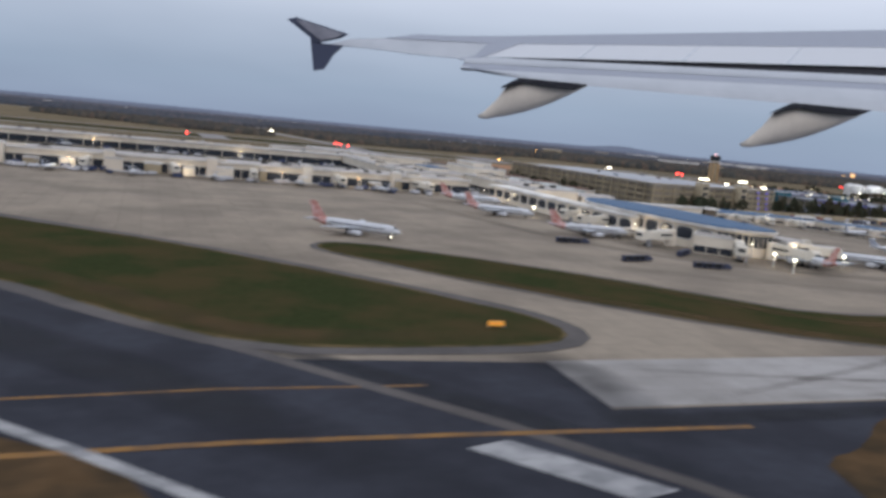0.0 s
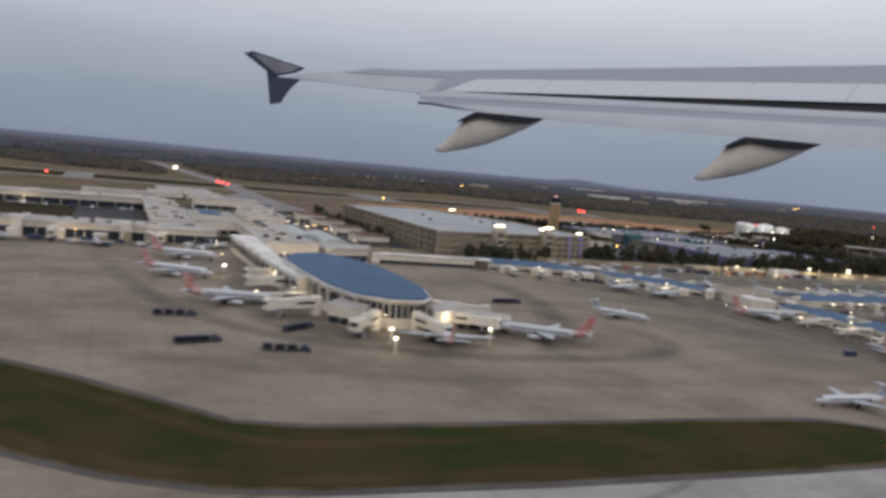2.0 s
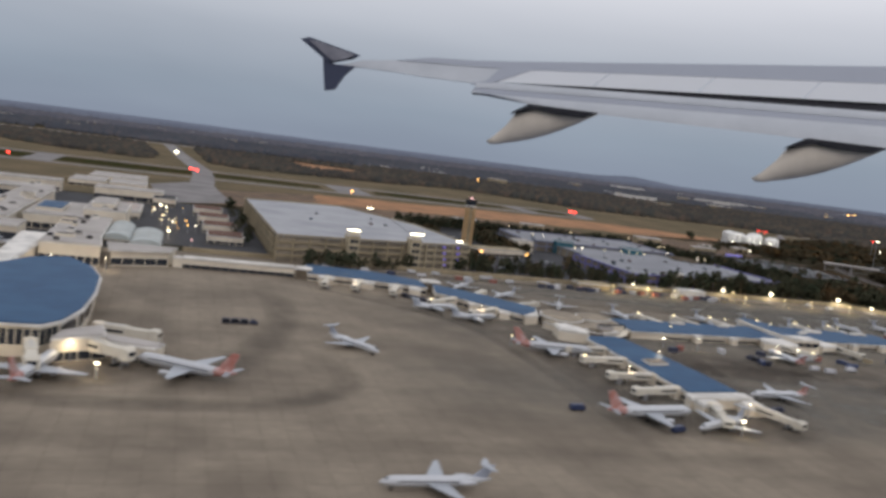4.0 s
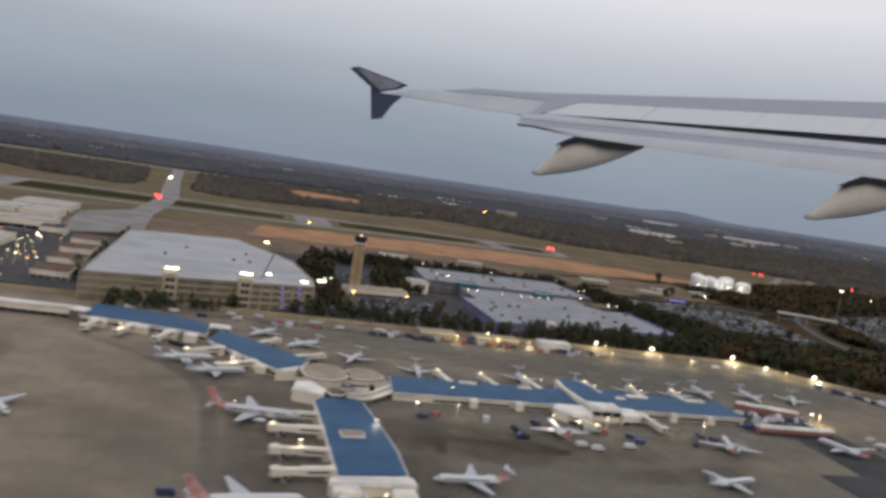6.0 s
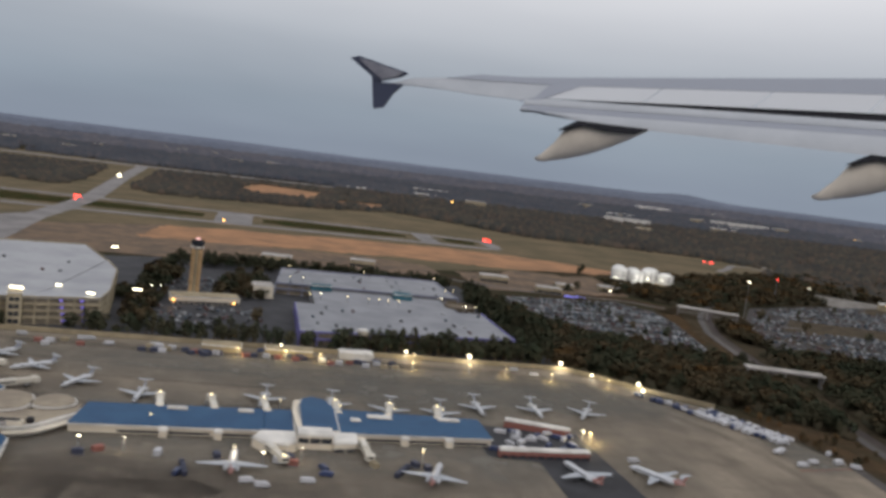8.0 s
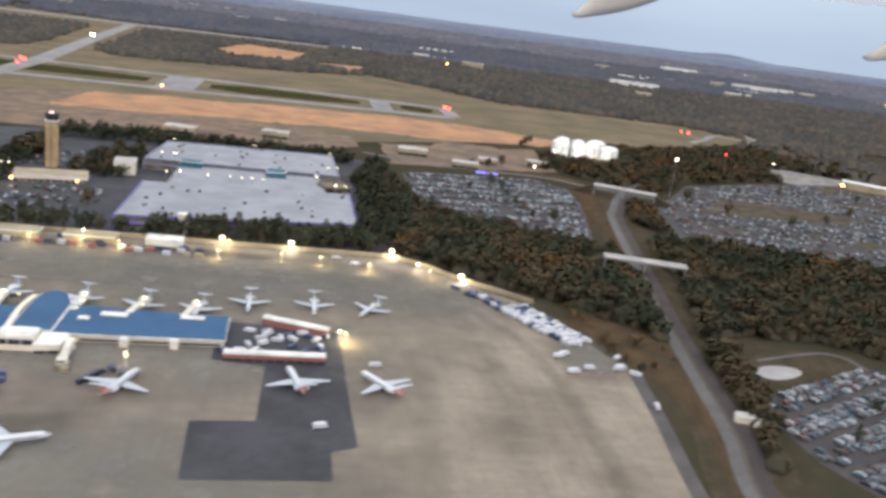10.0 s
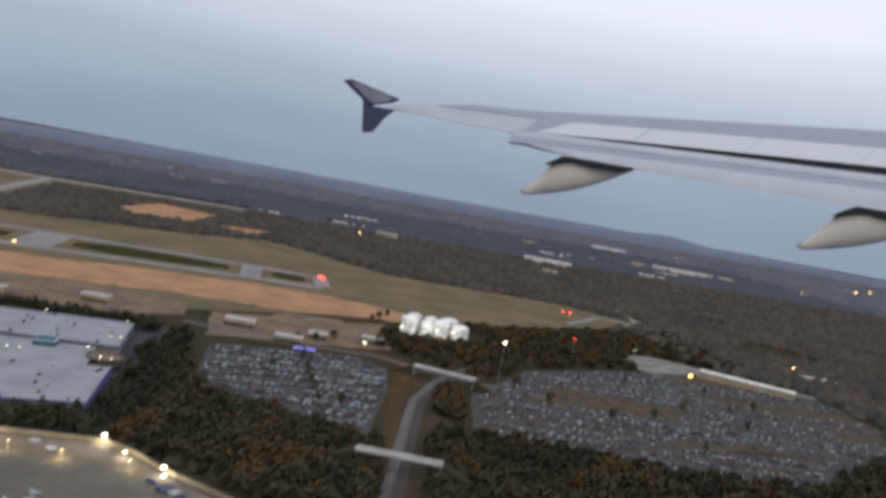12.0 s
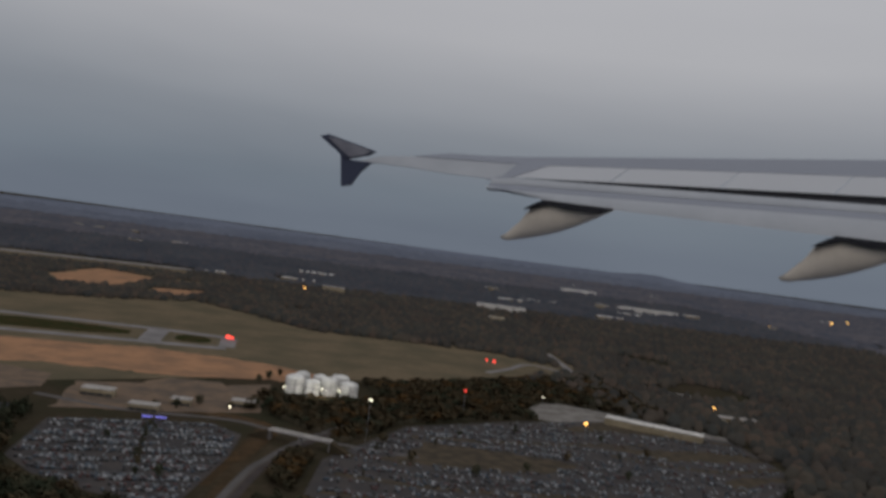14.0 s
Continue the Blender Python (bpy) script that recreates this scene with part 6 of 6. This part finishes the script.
CARSKINS = [paint("car_%s" % n, c, 0.35, 0.05, 1.0, shine=0.3) for n, c in (("silver", (0.20, 0.21, 0.22)), ("grey", (0.10, 0.105, 0.115)), ("black", (0.025, 0.025, 0.03)), ("white", (0.36, 0.36, 0.37)), ("blue", (0.05, 0.07, 0.13)), ("red", (0.18, 0.04, 0.035)))]
CARNAMES = ["silver", "grey", "black", "white", "dark blue", "dark red"]
CARFIRST = {}


def parked_car(x, y, turn, k):
    if k in CARFIRST:
        return copy_thing(CARFIRST[k], pose(x, y, 0.05, 0, 0, turn))
    c = CARFIRST[k] = thing("car", CARNAMES[k] + " car parked in the open car park", "car", "cars in the near car park", (x, y, 0.05), turn)
    l, w = 1.15, 0.46
    part("body", Solid().rings([[(px, -py, 0.15), (px, py, 0.15), (px, py, pz), (px, -py, pz)] for px, py, pz in ((-l, 0.9 * w, 0.42), (-0.9 * l, w, 0.48), (0.2 * l, w, 0.48), (0.9 * l, w, 0.40), (l, 0.85 * w, 0.34))]), CARSKINS[k], c)
    part("cabin", Solid().rings([[(px, -py, 0.47), (px, py, 0.47), (0.7 * px, 0.85 * py, 0.76), (0.7 * px, -0.85 * py, 0.76)] for px, py in ((-0.75 * l, 0.9 * w), (0.45 * l, 0.9 * w))]), GLASS, c, "dark car windows")
    part("car_roof", Solid().box(-0.5 * l, 0.28 * l, -0.76 * w, 0.76 * w, 0.755, 0.79), CARSKINS[k], c)
    me = Solid().tube([(-0.15, 0, 0.15, 0.06, 0.02), (-0.1, 0, 0.15, 0.08, 0.14), (0.1, 0, 0.15, 0.08, 0.14), (0.15, 0, 0.15, 0.06, 0.02)], 8).mesh("wheel", RUBBER)
    for px in (-0.62 * l, 0.62 * l):
        for py in (-0.95 * w, 0.95 * w):
            part("wheel", me, RUBBER, c).location = (px, py, 0)
    return c


NEAR = [0]


def fill_lot(outline, turn, full, seed, base=0.04, pitch=1.25, row=3.2):
    rng = random.Random(seed)
    s = Solid()
    cx, cy = sum(p[0] for p in outline) / len(outline), sum(p[1] for p in outline) / len(outline)
    c, n = math.cos(radians(turn)), math.sin(radians(turn))
    for j in range(-60, 61):
        for i in range(-120, 121):
            u, v = i * pitch, j * row * 2 + (1.3 if j % 2 else -1.3)
            for dv in (0, 2.7):
                x, y = cx + u * c - (v + dv) * n, cy + u * n + (v + dv) * c
                if inside((x, y), outline) and not any(inside((x, y), q) for q in LOTBARE) and rng.random() < full * (0.6 if x > 690 else 1.0) * min(1.35, max(0.12, 0.9 + 1.5 * noise.noise((x / 26, y / 11, seed)))):
                    if outline[0][0] < 500 and 60 < y < 176 and x < 530 and 100 < y and NEAR[0] < 200:
                        NEAR[0] += 1
                        parked_car(x + rng.uniform(-.2, .2), y + rng.uniform(-.3, .3), turn + 90 + rng.uniform(-6, 6), rng.choice((0, 0, 1, 1, 2, 2, 3, 4, 5)))
                        continue
                    car_shape(s, x + rng.uniform(-.3, .3), y + rng.uniform(-.5, .5), turn + 90 + rng.uniform(-9, 9), base, rng)
    return s


def shrunk(o, f=0.96):
    cx, cy = sum(p[0] for p in o) / len(o), sum(p[1] for p in o) / len(o)
    return [(cx + (x - cx) * f, cy + (y - cy) * f) for x, y in o]


for lot, turn, full, seed, row in ((LOT1, 10, 0.75, 1, 2.9), (LOT2, -12, 0.42, 2, 3.2), (LOT3, 28, 0.95, 3, 2.6)):
    tagged(new("parked_cars", fill_lot(shrunk(lot), turn, full, seed, row=row).mesh("parked_cars", CARPAINT)), "rows of parked cars of many colours", "cars", kind="stuff")
for lot, full, seed, base in (([(316, 287), (391, 299), (390, 342), (316, 334)], 0.025, 5, 4.64), ([(310, 378), (386, 378), (385, 422), (312, 418)], 0.025, 6, 4.64), ([(255, 300), (304, 305), (300, 335), (258, 330)], 0.35, 7, 0.04), ([(262, 356), (298, 374), (300, 400), (256, 400)], 0.3, 8, 0.04), ([(182, 275), (224, 284), (234, 400), (182, 385)], 0.006, 9, 8.64)):
    tagged(new("parked_cars", fill_lot(lot, 0, full, seed, base).mesh("parked_cars", CARPAINT)), "scattered parked cars on the parking level", "cars", kind="stuff")

# freight containers by the apron wall
rng = random.Random(83)
boxes = {}
for k in range(64):
    skin, text = ((VANWHITE, "small white freight container on the apron"), (TANWALL, "small tan freight container on the apron"), (REDWALL, "small red freight container on the apron"), (CARTDARK, "small dark freight container on the apron"))[rng.choice((0, 0, 1, 1, 2, 3, 3))]
    at = pose(rng.uniform(236, 346), rng.uniform(261.5, 267.5), 0.03, 0, 0, rng.uniform(-20, 20)) if k < 44 else pose(rng.uniform(262, 350), rng.choice((rng.uniform(178, 183), rng.uniform(199, 205))), 0.03, 0, 0, rng.uniform(0, 180))
    if text in boxes:
        copy_thing(boxes[text], at)
    else:
        b = thing("freight_container", text, "container", "freight containers")
        part("shell", Solid().box(-1.1, 1.1, -0.65, 0.65, 0.15, 1.25), skin, b)
        part("base", Solid().box(-1.15, 1.15, -0.7, 0.7, 0, 0.15), STEEL, b)
        b.matrix_world = at
        boxes[text] = b
for x, y, t in ((287, 176, 100), (334, 179, 60), (262, 133, 20), (214, 222, -40), (248, 209, 20), (330, 203, 90)):
    copy_thing(train, pose(x, y, 0.03, 0, 0, t))

# trucks and carts at the foot of the west halls and gates
rng = random.Random(61)
for k in range(46):
    x, y = (rng.uniform(-105, 104), rng.uniform(256, 265)) if k < 30 else (rng.uniform(-100, 90), rng.uniform(378, 386))
    copy_thing(rng.choice((white, white, blue)), pose(x, y, 0.03, 0, 0, rng.uniform(0, 360)))


# ---- trees ----
def crown_points(rng, high, wide, clumps, leaves, slim):
    """Leaf quads in clumps: vertices and faces."""
    v, f = [], []
    for k in range(clumps):
        u = k / clumps
        z = high * (0.32 + 0.66 * u)
        reach = wide * (1.0 - u) ** 0.8 if slim else wide * math.sin(math.pi * (0.12 + 0.8 * u)) ** 0.7
        a = rng.uniform(0, 6.283)
        d = reach * math.sqrt(rng.random()) * 0.85
        cx, cy, cr = d * math.cos(a), d * math.sin(a), wide * rng.uniform(0.28, 0.45) * (0.6 if slim else 1)
        for _ in range(leaves):
            p = Vector((rng.gauss(0, 1), rng.gauss(0, 1), rng.gauss(0.25, 0.8))).normalized()
            o = Vector((cx, cy, z)) + p * cr * rng.uniform(0.75, 1.05)
            n = (p + 0.7 * Vector((rng.uniform(-1, 1), rng.uniform(-1, 1), rng.uniform(-1, 1)))).normalized()
            t = n.orthogonal().normalized()
            b = n.cross(t)
            e = cr * rng.uniform(0.35, 0.6)
            i = len(v)
            v += [tuple(o + t * e), tuple(o + b * e * 0.7), tuple(o - t * e), tuple(o - b * e * 0.7)]
            f.append((i, i + 1, i + 2, i + 3))
    return v, f


def tree_meshes(seed, high, wide, leafage, slim=False):
    rng = random.Random(seed)
    t = Solid().turned([(0.26, 0), (0.2, 0.3 * high), (0.06, 0.85 * high)], sides=6)
    for k in range(4):
        a, z = k * 1.7, high * (0.35 + 0.1 * k)
        dx, dy = math.cos(a), math.sin(a)
        t.add([(0, 0, z), (0.1 * dy, -0.1 * dx, z + 0.1), (dx * wide * 0.6, dy * wide * 0.6, z + 0.15 * high), (-0.1 * dy, 0.1 * dx, z + 0.1)], [(0, 1, 2), (0, 2, 3), (1, 3, 2)])
    c = Solid()
    c.v, c.f = crown_points(rng, high, wide, 26, 12, slim)
    return t.mesh("trunk", BARK), c, leafage


KINDS = [tree_meshes(1, 7.0, 2.5, PINE, True), tree_meshes(2, 6.5, 2.9, OAK), tree_meshes(3, 6.0, 2.7, RUST), tree_meshes(4, 7.5, 2.8, PINE, True), tree_meshes(5, 5.2, 2.6, OAK), tree_meshes(6, 5.8, 2.6, PINE)]


def leaf_normals(v):
    """Leaves take the light of the whole crown's round form."""
    n = np.array(v) * (0.5, 0.5, 0.2) + (0, 0, 0.9)
    return n / np.linalg.norm(n, axis=1, keepdims=True)


CROWNS = [c.mesh("crown", m, normals=leaf_normals(c.v)) for _, c, m in KINDS]
LABELS = ["dark green pine", "olive-brown oak in autumn leaf", "rust-orange autumn tree", "tall dark pine", "low olive tree", "dark green round tree"]
FIRST = {}


def plant(k, x, y, size, where):
    if k in FIRST:
        ob = copy_thing(FIRST[k], pose(x, y, 0, 0, 0, (x * 37 + y * 91) % 360))
    else:
        ob = tagged(new("tree", KINDS[k][0]), LABELS[k] + " " + where, "tree", "trees by the apron")
        part("crown", CROWNS[k], KINDS[k][2], ob)
        ob.matrix_world = pose(x, y, 0)
        FIRST[k] = ob
    ob.scale = (size, size, size)
    return ob


def scatter(outline, gap, seed):
    rng = random.Random(seed)
    xs, ys = [p[0] for p in outline], [p[1] for p in outline]
    out = []
    y = min(ys)
    while y < max(ys):
        x = min(xs) + rng.random() * gap
        while x < max(xs):
            p = (x + rng.uniform(-.45, .45) * gap, y + rng.uniform(-.45, .45) * gap)
            if inside(p, outline):
                out.append(p)
            x += gap
        y += gap * 0.87
    return out


SPANS = [(476 + 37 * k / 12, 284.5 - 9 * k / 12) for k in range(13)] + [(512 + 44 * k / 12, 419 - 22 * k / 12) for k in range(13)]


def off_road(p, clear=5.5):
    return all((p[0] - q[0]) ** 2 + (p[1] - q[1]) ** 2 > 80 for q in SPANS) and all((p[0] - q[0]) ** 2 + (p[1] - q[1]) ** 2 > 26 for q in FORESTPATH) and all((p[0] - q[0]) ** 2 + (p[1] - q[1]) ** 2 > clear * clear for q in HIGHWAY)


rng = random.Random(77)
for k in range(26):
    f = rng.random()
    plant(rng.choice((1, 2, 4)), 452 + 18 * rng.random() + 4 * f, 238 - 42 * f, rng.uniform(0.22, 0.42), "on the open slope beside the apron")
rng = random.Random(21)
BELTREST = []
BELTS = [([(404, 318), (424, 322), (419, 366), (400, 395), (402, 350)], 4.4, (3, 0, 5), 1.15), ([(238, 279), (312, 279), (308, 288), (286, 286), (250, 284)], 3.0, (5, 0), 0.8), ([(196, 279), (312, 279), (316, 283), (372, 292), (397, 296), (402, 281), (300, 278.5)], 2.7, (5, 0, 3), 0.85), ([(394, 300), (404, 285), (414, 330), (410, 400), (416, 440), (402, 436), (396, 380)], 4.2, (3, 0, 5), 1.0), ([(184, 262), (225, 276), (228, 279), (190, 271)], 2.6, (5, 0), 0.62), ([(255, 290), (263, 298), (265, 345), (262, 358), (244, 352), (246, 334), (255, 330)], 4.2, (5, 1), 0.7), ([(282, 356), (300, 352), (306, 372), (302, 420), (286, 405)], 4.4, (5, 1), 0.8), ([(168, 298), (176, 298), (175, 380), (171, 436), (165, 434), (168, 380)], 8.5, (5, 3), 0.9)]
for x, y in ((467, 424), (466, 412), (468, 400), (468, 388), (469, 376), (470, 364), (471, 352), (464, 458), (474, 463), (484, 474), (500, 472), (512, 486), (524, 505), (519, 560), (526, 574), (513, 548), (560, 372), (585, 398), (612, 384), (640, 398), (668, 420), (700, 430), (690, 395), (655, 470), (620, 455), (706, 470), (720, 440), (575, 425), (452, 400), (468, 372), (470, 415), (480, 350), (602, 430), (570, 410), (640, 345), (500, 165), (515, 180), (530, 160), (540, 190), (510, 145), (255, 312), (262, 300), (300, 312), (285, 372)):
    plant(rng.choice((5, 0, 1)), x, y, rng.uniform(0.5, 0.9), "standing in the car park")
for outline, gap, kinds, size in BELTS:
    for x, y in scatter(outline, gap, 31):
        if y > 290:
            BELTREST.append((x, y, rng.choice(kinds), size * rng.uniform(0.75, 1.2)))
            continue
        plant(rng.choice(kinds), x, y, size * rng.choice((0.5, 0.75, 0.95, 1.1, 1.4)), "in the belt beside the car parks")

WOODS = [([(256, 428), (300, 432), (395, 430), (398, 446), (300, 452), (256, 446)], 3.6, (0, 3, 5)), ([(252, 356), (264, 360), (266, 400), (258, 420), (250, 390)], 4.5, (0, 5, 1)),
         ([(404, 281), (414, 272), (430, 261), (447, 248), (458, 241), (470, 227), (475, 218), (482, 246), (490, 286), (490, 304), (462, 318), (440, 332), (420, 352), (414, 400), (408, 380), (412, 320)], 3.2, (0, 5, 3, 1, 4, 2)),
         ([(498, 250), (506, 296), (516, 330), (532, 328), (572, 321), (603, 308), (664, 306), (720, 330), (740, 280), (700, 190), (640, 160), (600, 150), (572, 170), (552, 206), (528, 226), (500, 226), (488, 214)], 3.7, (3, 0, 5, 0, 1, 4, 2)),
         ([(528, 340), (540, 395), (530, 392), (520, 362)], 3.2, (1, 4, 2)), ([(555, 420), (590, 470), (660, 506), (728, 532), (790, 560), (790, 690), (640, 600), (580, 575), (590, 520), (560, 510), (525, 500), (520, 470), (540, 440)], 4.2, (1, 5, 1, 4, 2, 1)),
         ([(466, 150), (474, 150), (490, 200), (488, 215), (476, 190)], 3.4, (1, 4)), ([(756, 300), (780, 420), (760, 560), (735, 530), (760, 440), (690, 330)], 4.5, (1, 0, 2)), ([(505, 470), (520, 478), (528, 512), (518, 520)], 5.0, (1, 5))]
tufts("undergrowth", 400, 800, 140, 700, 2.9, 2.4, 2.9, (LOT1, LOT2, LOT3, SHEDYARD, CLEARING, [(486, 190), (500, 214), (530, 222), (556, 205), (520, 185)]), "dull brown-green undergrowth between the trees", UNDER, 23, [w[0] for w in WOODS[2:4] + WOODS[5:8]], off_road)
canopies = [(np.array(c.v), np.array(c.f), leaf_normals(c.v)) for _, c, _ in KINDS]
parts_v, parts_n, parts_f, at = [], [], [], 0
for n, (outline, gap, kinds) in enumerate(WOODS + [(None, 0, ())]):
    for x, y, *rest in scatter(outline, gap, 50 + n) if outline else BELTREST:
        if not off_road((x, y)) or any(inside((x, y), q) for q in (LOT1, LOT2, LOT3, CLEARING)) or inside((x, y), SHEDYARD):
            continue
        lean = noise.noise((x / 22, y / 22, 5.0)) + 0.25 * rng.uniform(-1, 1)
        k = rest[0] if rest else kinds[min(len(kinds) - 1, max(0, int((lean + 0.75) / 1.5 * len(kinds))))]
        v, f, nv = canopies[k]
        keep = f[::2] if math.hypot(x - 450, y - 230) > 110 else f
        a, size = rng.uniform(0, 6.28), rest[1] if rest else rng.uniform(0.6, 1.3)
        m = np.array([[math.cos(a), -math.sin(a), 0], [math.sin(a), math.cos(a), 0], [0, 0, 1]]) * size
        m = m * 1.12 if not rest else m
        m[2, 2] = size * (0.8 if rest else 0.72)
        if keep is not f:
            v, nv = v[keep.ravel()], nv[keep.ravel()]
            c4 = v.reshape(-1, 4, 3)
            v = (c4.mean(1, keepdims=True) + (c4 - c4.mean(1, keepdims=True)) * 1.35).reshape(-1, 3)
            keep = np.arange(len(v)).reshape(-1, 4)
        parts_v.append(v @ m.T + (x, y, 0))
        parts_n.append(nv)
        parts_f.append((keep + at, k))
        at += len(v)
allv, alln = np.concatenate(parts_v), np.concatenate(parts_n)
for name, ks, material, label in (("pine_woods", (0, 3, 5), PINE, "dense dark green pine woods"), ("oak_woods", (1, 4), OAK, "dense olive-brown autumn woods"), ("rust_woods", (2,), RUST, "scattered rust-orange autumn trees in the woods")):
    f = np.concatenate([q for q, k in parts_f if k in ks])
    used, back = np.unique(f.ravel(), return_inverse=True)
    s = Solid()
    s.v, s.f = allv[used].tolist(), back.reshape(-1, 4).tolist()
    tagged(new(name, s.mesh(name, material, normals=alln[used])), label, "woods", kind="stuff")


# ---- far houses and their lights ----
rng = random.Random(77)
for k in range(16):
    x, y = rng.uniform(-300, 1900), rng.uniform(1000, 2500)
    if y < 1500 and x < 560 or inside((x, y), AIRFIELD):
        continue
    w, d, hgt = rng.uniform(9, 34), rng.uniform(7, 14), rng.uniform(7.5, 10)
    hall("far_house", "pale low house among distant woods", [(x, y), (x + w, y - 0.2 * w), (x + w + 2, y + d - 0.2 * w), (x + 2, y + d)], hgt, rng.choice((GREYROOF, DECKTOP, TANWALL, TANWALL)), 0.3, skin=TANWALL)
    if k % 4 == 0:
        light_mast((x - 6, y - 6), 9, rng.choice((LAMP, LAMPWARM, LAMPWARM)), "distant street lamp among the woods", 0, big=rng.uniform(1.0, 1.8))
